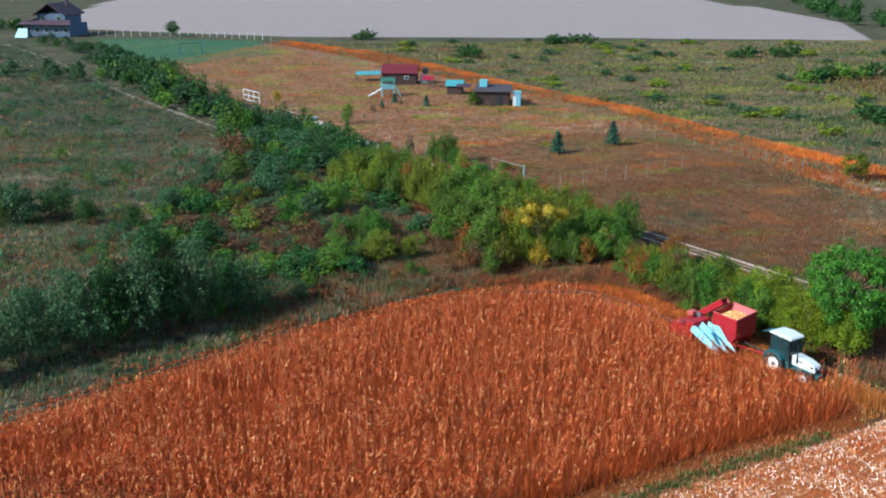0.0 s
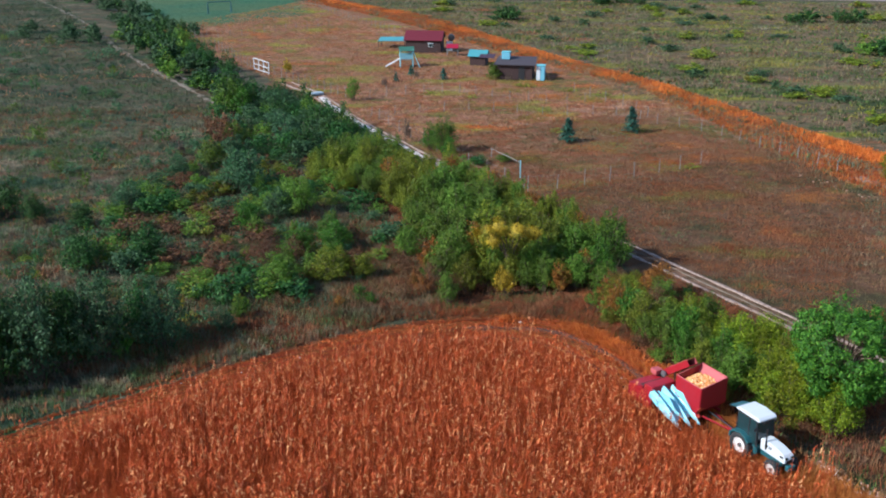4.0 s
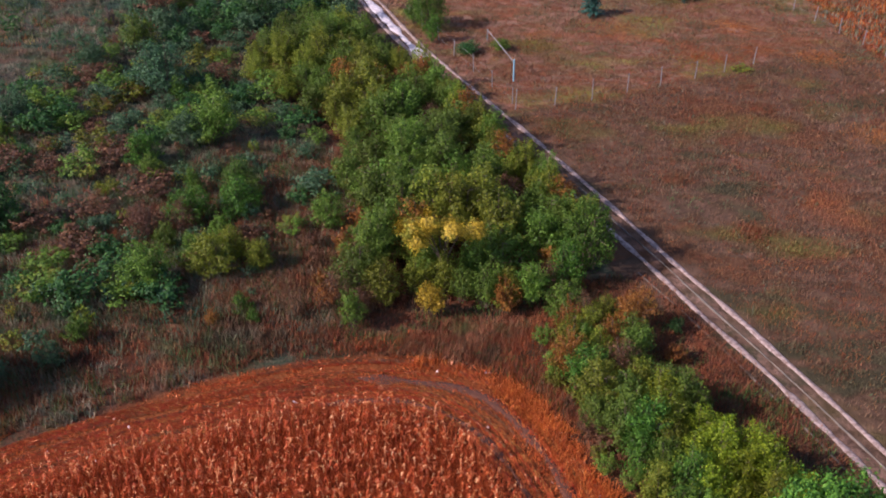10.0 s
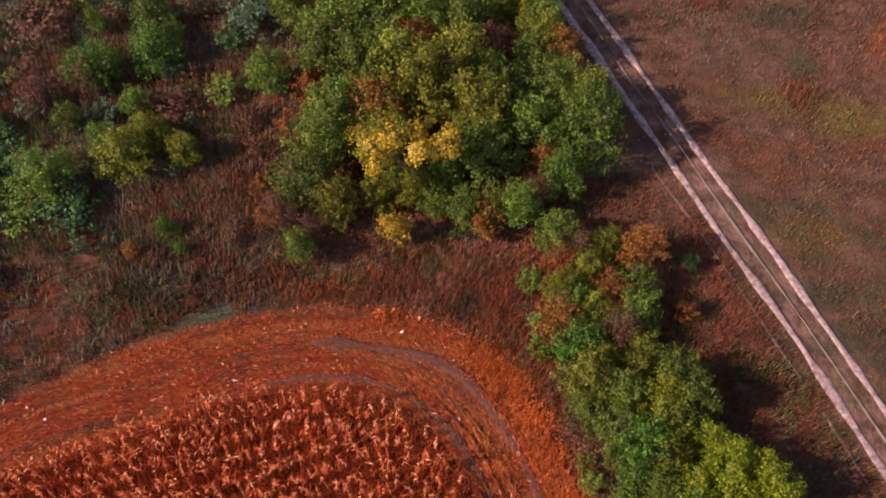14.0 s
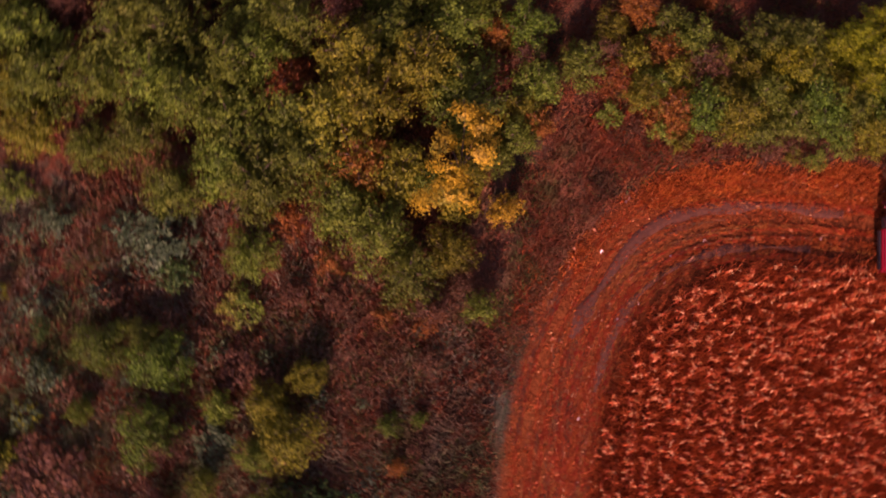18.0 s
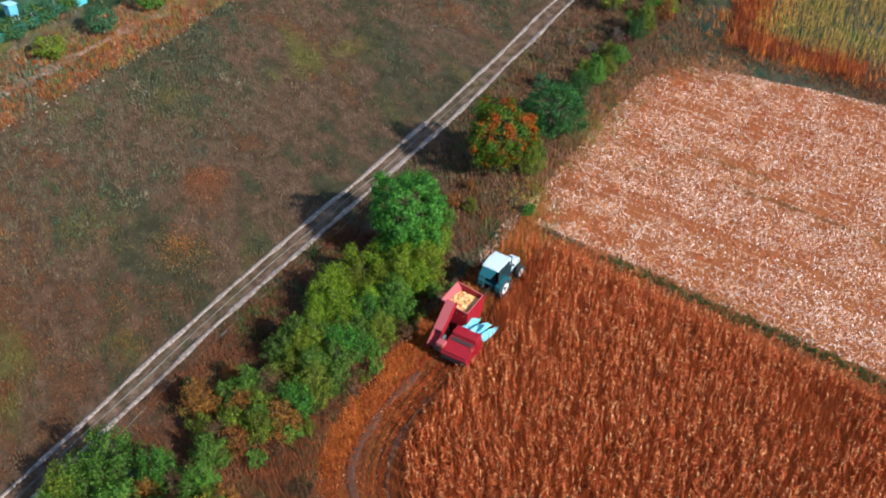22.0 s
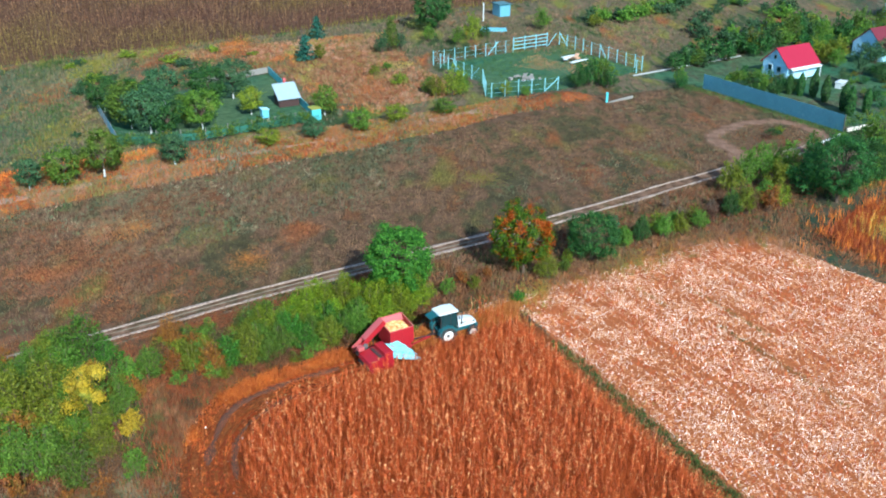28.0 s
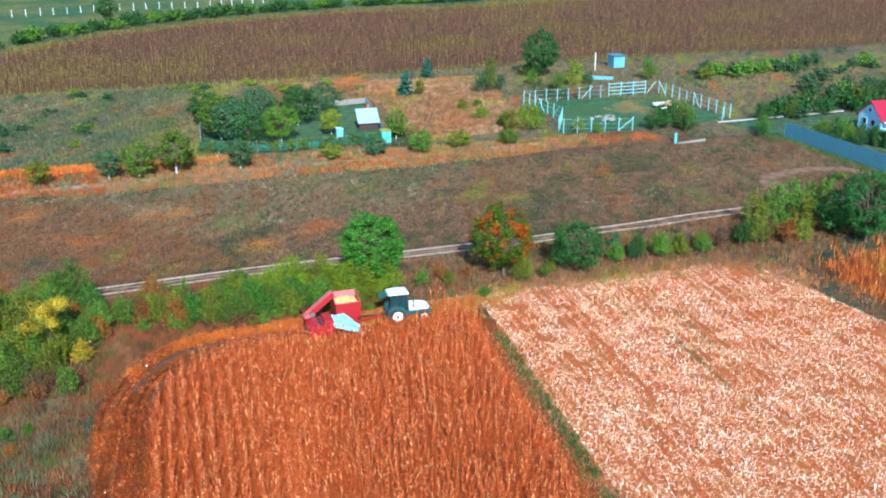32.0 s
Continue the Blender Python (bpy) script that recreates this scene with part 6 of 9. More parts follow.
blades("field_grass", "dark weeds of the far fallow land", streaked(BEYOND_FAR, 4200, 79, 0.48, -0.35), 0.45, 0.16, 4, "grass_scrub")
blades("field_grass", "yellow-green weeds of the far fallow land", streaked(BEYOND_FAR, 2400, 80, 0.55, -0.35), 0.40, 0.13, 4, "grass_lime")
LIME = ((8.5, 101.8), (15.9, 129.0), (6.5, 134.5), (18.5, 112.2), (9.4, 119.0), (22.0, 100.4), (2.0, 124.0), (26.0, 116.0))
WARM = ((21.4, 101.8), (11.7, 131.0), (32.3, 90.8), (5.4, 125.4), (15.0, 106.0), (24.0, 108.0), (0.0, 112.0), (30.0, 103.0))
for x, y in ((19.1, 83.4), (25.0, 93.4), (23.3, 78.5)):
    blades("dry_grass", "dark tussock patch in the meadow", np.array([x, y]) + rng.normal(size=(160, 2)) * np.array([0.5, 0.4]), 0.28, 0.04, 6, "grass_umber")
q = np.array([(x, y) for x, y, a in along([(12, 158), (20.3, 143.3), (30.8, 122.6), (36.1, 108.2), (42, 98)], 0.05)])
blades("orange_weeds", "olive grass along the middle of the weed strip", q + rng.normal(0, 1.0, q.shape), 0.4, 0.08, 3, "grass_scrub", "weeds", lean=0.7)
for x, y, rx, ry, m in ((36.6, 77.8, 2.6, 1.6, "grass_orange"), (30.6, 66.6, 2.2, 1.6, "grass_orange"), (35.5, 72, 3.0, 2.2, "grass_lime"), (35.6, 80.6, 2.2, 1.2, "grass_tan"), (50.0, 48.0, 1.8, 2.2, "grass_lime"), (22.5, 101.5, 2.0, 0.9, "grass_orange"), (25.5, 103.5, 1.2, 0.8, "grass_orange"), (36, 64, 2.4, 1.6, "grass_rust"), (41, 90, 3, 1.0, "grass_orange")) + tuple((x, y, 2.6, 1.6, "grass_lime") for x, y in LIME) + tuple((x, y, 2.4, 1.4, "grass_orange") for x, y in WARM):
    q = np.array([x, y]) + rng.normal(size=(340, 2)) * np.array([rx, ry]) * 0.55
    blades("meadow_weeds", "patch of coloured weeds in the dry meadow", q, 0.15, 0.026, 7, m, "weeds", spread=0.3)


def litter(name, label, places, length, width, material, steps=1):
    """Torn leaves and husks lying about."""
    n = len(places)
    a = rng.uniform(0, 2 * math.pi, n)
    base = np.stack([places[:, 0], places[:, 1], land(places[:, 0], places[:, 1]) + rng.uniform(0.03, 0.14, n)], 1)
    v, f = ribbons(base, a, length * rng.uniform(0.4, 1.3, n), width * rng.uniform(0.5, 1.5, n), rng.uniform(0.2, 0.9, n), steps)
    lone(name, from_arrays(name, v, f, M[material]), label, "crop litter", "stuff")


def drilled(poly, n):
    """Places that are denser along the old rows and in wider swathes."""
    q = scatter(poly, 3 * n)
    across = -q[:, 0] * math.sin(ROW) + q[:, 1] * math.cos(ROW)
    lengthwise = q[:, 0] * math.cos(ROW) + q[:, 1] * math.sin(ROW)
    k = 0.16 * (0.5 + 0.5 * np.cos(across * 2 * math.pi / 0.735)) + 0.22 * vnoise(across * 1.1, lengthwise * 0.10, 77) + 0.38 * vnoise(q[:, 0] * 0.9, q[:, 1] * 0.9, 78)
    return q[k > 0.16 + 0.40 * rng.random(len(q))][:n]


STUBBLE_SEEN = [(-14, 20.6), (2.6, 33.9), (11.9, 38.9), (19.0, 42.6), (23.4, 45.4), (27.0, 42.6), (31.6, 35.8), (35.6, 29.0), (35.8, 24.6), (33.6, 22.0), (27.6, 16.6), (4, -2)]
litter("corn_litter", "pale torn corn leaves in front of the tractor", scatter([(20.2, 50.6), (22.6, 47.4), (24.6, 44.8), (26.4, 43.2), (24.8, 46.6), (22.4, 50.0)], 1500), 0.22, 0.04, "straw")
litter("corn_litter", "pale dry corn leaves scattered on the stubble field", drilled(STUBBLE_SEEN, 150000), 0.18, 0.042, "straw")
litter("corn_litter", "pale dry corn leaves on the near end of the stubble field", drilled([(-38, 9.5), (-14, 21), (4, -2), (-8, -8)], 9000), 0.34, 0.10, "straw")
litter("corn_litter", "husks and torn leaves on the harvested headland", clumped(HARVESTED, 1600, 63, 0.5, 0.35), 0.20, 0.03, "corn")
litter("corn_litter", "pale husks dropped on the harvested headland", clumped(HARVESTED, 170, 64, 0.6, 0.45), 0.20, 0.09, "straw")
blades("corn_stubble", "cut orange corn stubble in rows", clumped(HARVESTED, 3000, 69, 0.6, 0.4), 0.16, 0.035, 4, "grass_flame", "stubble", lean=0.6, spread=0.1)
blades("corn_stubble", "short cut corn stalks on the stubble field", clumped(STUBBLE_SEEN, 9000, 65, 0.3, 0.3), 0.24, 0.05, 3, "corn", "stubble", lean=0.7, spread=0.1)
BEND = smooth([(-23.0, 42.0), (-10.8, 53.7), (-6.0, 57.9), (-0.5, 60.7), (3.4, 62.7), (7.4, 63.4), (10.4, 62.4), (12.9, 59.9), (15.2, 56.0)], 2)
swath = np.array([(x - math.sin(a) * o, y + math.cos(a) * o, a, o, i * 0.008) for i, (x, y, a) in enumerate(along(BEND, 0.008)) for o in rng.uniform(-1.5, 1.9, 6)])
swath = swath[np.minimum(near_line(OUTER_RUT, swath[:, 0], swath[:, 1]), near_line(INNER_RUT, swath[:, 0], swath[:, 1])) > 0.30 * rng.uniform(-0.35, 1.1, len(swath))]
gaps = vnoise(swath[:, 4] * 0.08, swath[:, 3] * 4.5 + 7, 90)
swath = swath[gaps > 0.46 + 0.22 * (rng.random(len(swath)) - 0.5)]
for mat, cut, wid, seed in (("grass_orange", 0.60, 0.03, 91), ("grass_flame", 0.50, 0.035, 92), ("corn", 0.60, 0.03, 93), ("grass_ember", 0.44, 0.035, 94), ("grass_umber", 0.58, 0.035, 95)):
    k = vnoise(swath[:, 4] * 0.12, swath[:, 3] * 5.0, seed) * 0.78 + vnoise(swath[:, 4] * 0.9, swath[:, 3] * 1.5, seed + 1) * 0.22
    q = swath[k + 0.2 * (rng.random(len(swath)) - 0.5) > cut]
    base = np.stack([q[:, 0], q[:, 1], land(q[:, 0], q[:, 1]) + rng.uniform(0.03, 0.12, len(q))], 1)
    lv, lf = ribbons(base, q[:, 2] + rng.normal(0, 0.20, len(q)), rng.uniform(0.3, 0.8, len(q)), wid * rng.uniform(0.6, 1.5, len(q)), rng.uniform(0.3, 0.6, len(q)), 1)
    lone("corn_litter", from_arrays("corn_litter", lv, lf, M[mat]), "flattened dry stalks swept along the harvester's path", "crop litter", "stuff")
STRIP = [(-24, 18.6), (3.0, 34.6), (11.7, 39.3), (18.6, 43.0)]
q = np.array([(x, y) for x, y, a in along(STRIP, 0.05)])
q = q[vnoise(q[:, 0] * 0.5, q[:, 1] * 0.5, 92) > 0.35]
blades("rough_grass", "short grass inside the pen", clumped(PEN, 2600, 121, 0.3, 0.25), 0.16, 0.06, 5, "grass_green")
blades("rough_grass", "grey trampled grass inside the pen", clumped([(93, 44), (100, 40), (98, 34), (92, 31), (88, 36)], 900, 122, 0.3, 0.25), 0.12, 0.06, 5, "grass_tan")
blades("green_strip", "green grass along the furrow between the fields", q + rng.normal(0, 0.24, q.shape), 0.24, 0.055, 9, "grass_green", spread=0.1)
q = np.array([(x, y) for x, y, a in along(STRIP, 0.02)])
blades("green_strip", "tan dry grass along the furrow between the fields", q + rng.normal(0, 0.5, q.shape), 0.22, 0.045, 4, "grass_tan")
for ax, ay, bx, by in ((28.6, 33.2, 20.0, 28.0), (27.0, 36.0, 24.2, 34.4), (22.0, 31.4, 12.0, 25.6)):
    q = np.array([(x, y) for x, y, a in along([(ax, ay), (bx, by)], 0.03)])
    blades("green_strip", "thin line of green weeds in the stubble", q[rng.random(len(q)) < 0.5] + rng.normal(0, 0.12, q[:1].shape), 0.16, 0.05, 3, "grass_green")
EASTSTRIP = [(38.5, 20.5), (34.5, 18.0), (28.0, 14.2), (14, 6)]
q = np.array([(x, y) for x, y, a in along(EASTSTRIP, 0.012)])
blades("green_strip", "dark grass between the stubble and the next field", q + rng.normal(0, 1.15, q.shape), 0.30, 0.05, 6, "grass_umber")
q = np.array([(x, y) for x, y, a in along([(29, 12.8), (37.4, 17.6), (41.4, 14.0), (48.8, 4.4)], 0.018)])
blades("orange_weeds", "orange weeds along the neighbouring corn", q + rng.normal(0, 0.8, q.shape), 0.8, 0.06, 5, "grass_orange", "weeds")
blades("orange_weeds", "red-orange weeds among the neighbouring corn", q[::3] + rng.normal(0, 1.5, q[::3].shape), 0.9, 0.06, 5, "grass_flame", "weeds")


def sunflower_field():
    c, s = math.cos(radians(-32)), math.sin(radians(-32))
    u, v = np.meshgrid(np.arange(-260, 260, 0.55), np.arange(-260, 320, 1.0))
    u, v = u.ravel() + rng.uniform(-.2, .2, u.size), v.ravel() + rng.normal(0, .08, v.size)
    x, y = u * c - v * s, u * s + v * c
    ok = inside(SUNFLOWERS, x, y) > 0.4
    x, y = x[ok], y[ok]
    keep = rng.random(len(x)) < np.clip(1.25 - np.hypot(x - 60, y - 60) / 190, 0.5, 0.85)
    x, y = x[keep], y[keep]
    n = len(x)
    h = rng.uniform(1.1, 1.6, n)
    base = np.stack([x, y, land(x, y)], 1)
    a = rng.uniform(0, 6.28, n)
    side = np.stack([np.cos(a), np.sin(a), np.zeros(n)], 1) * 0.03
    top = base + np.stack([np.zeros(n), np.zeros(n), h], 1)
    V = [np.stack([base - side, base + side, top + side, top - side], 1).reshape(-1, 3)]
    F = [np.arange(4 * n).reshape(n, 4)]
    nodd = np.stack([np.cos(a), np.sin(a), -0.6 * np.ones(n)], 1)
    v1, f1 = leaf_quads(top + nodd * 0.12, nodd, 0.26, 1.0)
    v2, f2 = leaf_quads(base + (top - base) * 0.6 + rng.normal(0, .12, base.shape), rng.normal(size=base.shape), 0.34, 0.5)
    k = 4 * n
    me = from_arrays("sunflowers", np.vstack(V + [v1, v2]), np.vstack(F + [f1 + k, f2 + k + len(v1)]), M["sunflower"])
    lone("sunflowers", me, "ripe brown sunflowers standing in rows", "sunflower field", "stuff")
    edge = np.array([(px, py) for px, py, _ in along([(60, 160), (79, 130), (94, 105.5), (110.5, 79), (130, 53.5), (145.6, 27)], 0.06)] + [(px, py) for px, py, _ in along([(109.5, 153), (135.6, 146.2), (155.3, 135), (180.4, 114), (192, 94), (222, 60)], 0.025)])
    blades("orange_weeds", "yellow-green weeds along the sunflower field", edge[::2] + rng.normal(0, 1.6, edge[::2].shape), 0.7, 0.10, 2, "grass_lime", "weeds")


sunflower_field()
q = np.array([(x, y) for x, y, a in along([(22.5, 46.6), (24.6, 45.2), (27.2, 42.8), (31.8, 36.0), (35.9, 29.2), (36.2, 24.4), (33.8, 21.6)], 0.012)])
blades("orange_weeds", "tan and orange dry grass along the stubble field", q + rng.normal(0, 1.15, q.shape), 0.32, 0.045, 5, "grass_tan", "weeds")
blades("orange_weeds", "orange dry weeds along the stubble field", q[::2] + rng.normal(0, 0.9, q[::2].shape), 0.32, 0.045, 4, "grass_orange", "weeds")

# ---------------------------------------------------------------- tractor and trailed corn picker
def wheel(parent, x, y, r, width, side, label="", lugs=18, name="wheel"):
    """A wheel: tyre with slanted lugs, a dished white rim, a hub."""
    w = width / 2
    hubs = part(name, lathe([(r * 0.16, side * w * 0.15), (r * 0.16, side * w * 0.75), (0.001, side * w * 0.8)], 12, at=(x, y, r)), M["grey_metal"], parent, label)
    tyre = lathe([(r * 0.58, -w * 0.75), (r * 0.72, -w), (r * 0.9, -w * 0.96), (r * 0.965, -w * 0.75), (r * 0.965, w * 0.75), (r * 0.9, w * 0.96), (r * 0.72, w), (r * 0.58, w * 0.75), (r * 0.58, -w * 0.75)], 28, at=(x, y, r))
    for i in range(lugs):
        for s in (-1, 1):
            a = 2 * math.pi * (i + (0.5 if s > 0 else 0)) / lugs
            turn = Matrix.Rotation(-a, 4, "Y") @ Matrix.Rotation(s * 0.6, 4, "X")
            box((0.05 * r / 0.6, width * 0.52, 0.045), (x + r * 0.965 * math.cos(a), y + s * w * 0.45, r + r * 0.965 * math.sin(a)), 0, Matrix.Rotation(-a + math.pi / 2, 4, "Y") @ Matrix.Rotation(s * 0.6, 4, "Z"), tyre)
    part("tyre", tyre, M["tyre"], hubs)
    part("rim", lathe([(r * 0.59, -w * 0.7), (r * 0.59, side * w * 0.72), (r * 0.52, side * w * 0.74), (r * 0.50, side * w * 0.45), (r * 0.30, side * w * 0.25), (r * 0.12, side * w * 0.28)], 24, at=(x, y, r)), M["rim_white"], hubs, "white painted steel rim")
    return hubs


def build_tractor(m):
    t = thing("tractor", "small white and dark teal tractor with a closed cab", "tractor", m)
    # chassis and engine bay
    part("chassis", box((2.5, 0.34, 0.34), (0.85, 0, 0.62), 0.04), M["teal_paint"], t)
    part("axle", tube((0, -0.5, 0.62), (0, 0.5, 0.62), 0.11, sides=10), M["teal_paint"], t, "rear axle housing")
    part("axle", box((0.14, 0.95, 0.13), (1.95, 0, 0.44), 0.03), M["teal_paint"], t, "front axle beam")
    hood = prism([(0.86, 0.80), (0.86, 1.36), (1.10, 1.41), (1.85, 1.33), (2.28, 1.20), (2.42, 1.02), (2.40, 0.80)], 0.60, bevel=0.05)
    hood = part("hood", hood, M["white_paint"], t, "white bonnet with dark side vents")
    for s in (-1, 1):
        for k in range(4):
            part("vent", box((0.045, 0.012, 0.16), (1.18 + 0.12 * k, s * 0.306, 1.16), 0, Matrix.Rotation(0.15, 4, "Y")), M["black_metal"], hood)
        part("headlight", box((0.03, 0.17, 0.11), (2.385, s * 0.17, 1.06), 0.01, Matrix.Rotation(-0.35, 4, "Y")), M["glass"], hood)
        part("side_lamp", box((0.20, 0.015, 0.10), (2.20, s * 0.303, 1.08), 0.004), M["black_metal"], hood)
        part("side_panel", box((1.30, 0.02, 0.30), (1.58, s * 0.26, 0.72), 0.005), M["teal_paint"], t)
    part("grille", box((0.03, 0.34, 0.18), (2.42, 0, 0.90), 0.006), M["black_metal"], hood)
    part("front_weight", box((0.22, 0.46, 0.26), (2.50, 0, 0.62), 0.03), M["teal_paint"], t)
    part("exhaust", tube((1.25, -0.34, 1.0), (1.25, -0.36, 2.05), 0.035, sides=8), M["black_metal"], t)
    # cab
    cab = part("cab_floor", box((1.35, 1.0, 0.16), (0.18, 0, 0.88), 0.03), M["teal_paint"], t)
    for s in (-1, 1):
        for x0, x1 in ((-0.50, -0.46), (0.30, 0.26), (0.86, 0.72)):
            part("cab_pillar", tube((x0, s * 0.54, 0.94), (x1, s * 0.50, 2.20), 0.035, sides=6), M["black_metal"], t)
        part("window", plate([(-0.44, s * 0.53, 1.28), (0.26, s * 0.53, 1.28), (0.24, s * 0.505, 2.16), (-0.42, s * 0.505, 2.16)], 0.012), M["glass"], t, "tinted side window")
        part("door", plate([(0.33, s * 0.535, 0.98), (0.80, s * 0.535, 0.98), (0.70, s * 0.505, 2.16), (0.31, s * 0.505, 2.16)], 0.014), M["glass"], t, "tinted glass cab door")
        part("fender", prism([(-0.70, 0.80), (-0.66, 1.10), (-0.44, 1.30), (0.0, 1.37), (0.40, 1.28), (0.58, 1.06), (0.50, 0.98), (0.30, 1.18), (0.0, 1.27), (-0.38, 1.21), (-0.58, 1.04), (-0.62, 0.80)], 0.36, at=(0, s * 0.60, 0)), M["teal_paint"], t)
        part("step", box((0.28, 0.16, 0.03), (0.66, s * 0.52, 0.46), 0.005), M["black_metal"], t)
        part("mirror", box((0.03, 0.12, 0.20), (0.84, s * 0.70, 1.85), 0.01), M["black_metal"], t)
        part("mirror_arm", tube((0.78, s * 0.52, 1.98), (0.84, s * 0.68, 1.92), 0.012, sides=5), M["black_metal"], t)
        part("work_lamp", box((0.05, 0.13, 0.09), (1.01, s * 0.36, 2.22), 0.01), M["black_metal"], t)
        part("lift_arm", tube((-0.25, s * 0.30, 0.62), (-0.98, s * 0.36, 0.52), 0.03, sides=6), M["black_metal"], t)
    part("windscreen", plate([(0.87, -0.48, 1.32), (0.87, 0.48, 1.32), (0.74, 0.47, 2.16), (0.74, -0.47, 2.16)], 0.012), M["glass"], t)
    part("fuel_tank", box((0.42, 0.26, 0.40), (0.62, -0.34, 0.68), 0.05), M["teal_paint"], t)
    roof = part("roof", prism([(-0.62, 2.22), (-0.64, 2.30), (-0.52, 2.37), (0.15, 2.41), (0.76, 2.37), (0.90, 2.28), (0.88, 2.20)], 1.08, bevel=0.04), M["white_paint"], t, "white rounded cab roof")
    part("rear_window", plate([(-0.62, -0.46, 2.25), (-0.62, 0.46, 2.25), (-1.22, 0.38, 2.06), (-1.22, -0.38, 2.06)], 0.015), M["teal_paint"], t, "rear window swung open like an awning")
    part("seat", box((0.42, 0.44, 0.12), (-0.05, 0, 1.18), 0.04), M["black_metal"], t)
    part("seat_back", box((0.12, 0.44, 0.50), (-0.28, 0, 1.45), 0.04), M["black_metal"], t)
    part("dashboard", box((0.18, 0.60, 0.36), (0.70, 0, 1.16), 0.04), M["black_metal"], t)
    part("steering_wheel", lathe([(0.17, -0.012), (0.19, 0), (0.17, 0.012), (0.17, -0.012)], 16, at=(0.52, 0, 1.42)), M["black_metal"], t)
    part("top_link", tube((-0.25, 0, 0.9), (-1.0, 0, 0.75), 0.025, sides=6), M["black_metal"], t)
    for s in (-1, 1):
        wheel(t, 0, s * 0.62, 0.64, 0.34, s, "rear wheel with a white rim", 20)
        wheel(t, 1.97, s * 0.58, 0.43, 0.25, s, "front wheel with a white rim", 16)
    return t


def snout(x0, x1, y, half, z0, z1):
    """A pointed row divider: a ridged hull that falls and narrows to its tip."""
    bm = bmesh.new()
    rings = []
    for t, w, rise in ((0, 1.0, 0.30), (0.25, 0.98, 0.34), (0.55, 0.72, 0.30), (0.85, 0.32, 0.16), (1.0, 0.05, 0.03)):
        x, z = x0 + (x1 - x0) * t, z0 + (z1 - z0) * t
        rings.append([bm.verts.new(p) for p in ((x, y - half * w, z - 0.05), (x, y - half * w * 0.72, z + rise * 0.55), (x, y, z + rise), (x, y + half * w * 0.72, z + rise * 0.55), (x, y + half * w, z - 0.05))])
    for a, b in zip(rings, rings[1:]):
        for k in range(4):
            bm.faces.new((a[k], a[k + 1], b[k + 1], b[k]))
        bm.faces.new((a[4], a[0], b[0], b[4]))
    bm.faces.new(rings[0])
    return bm


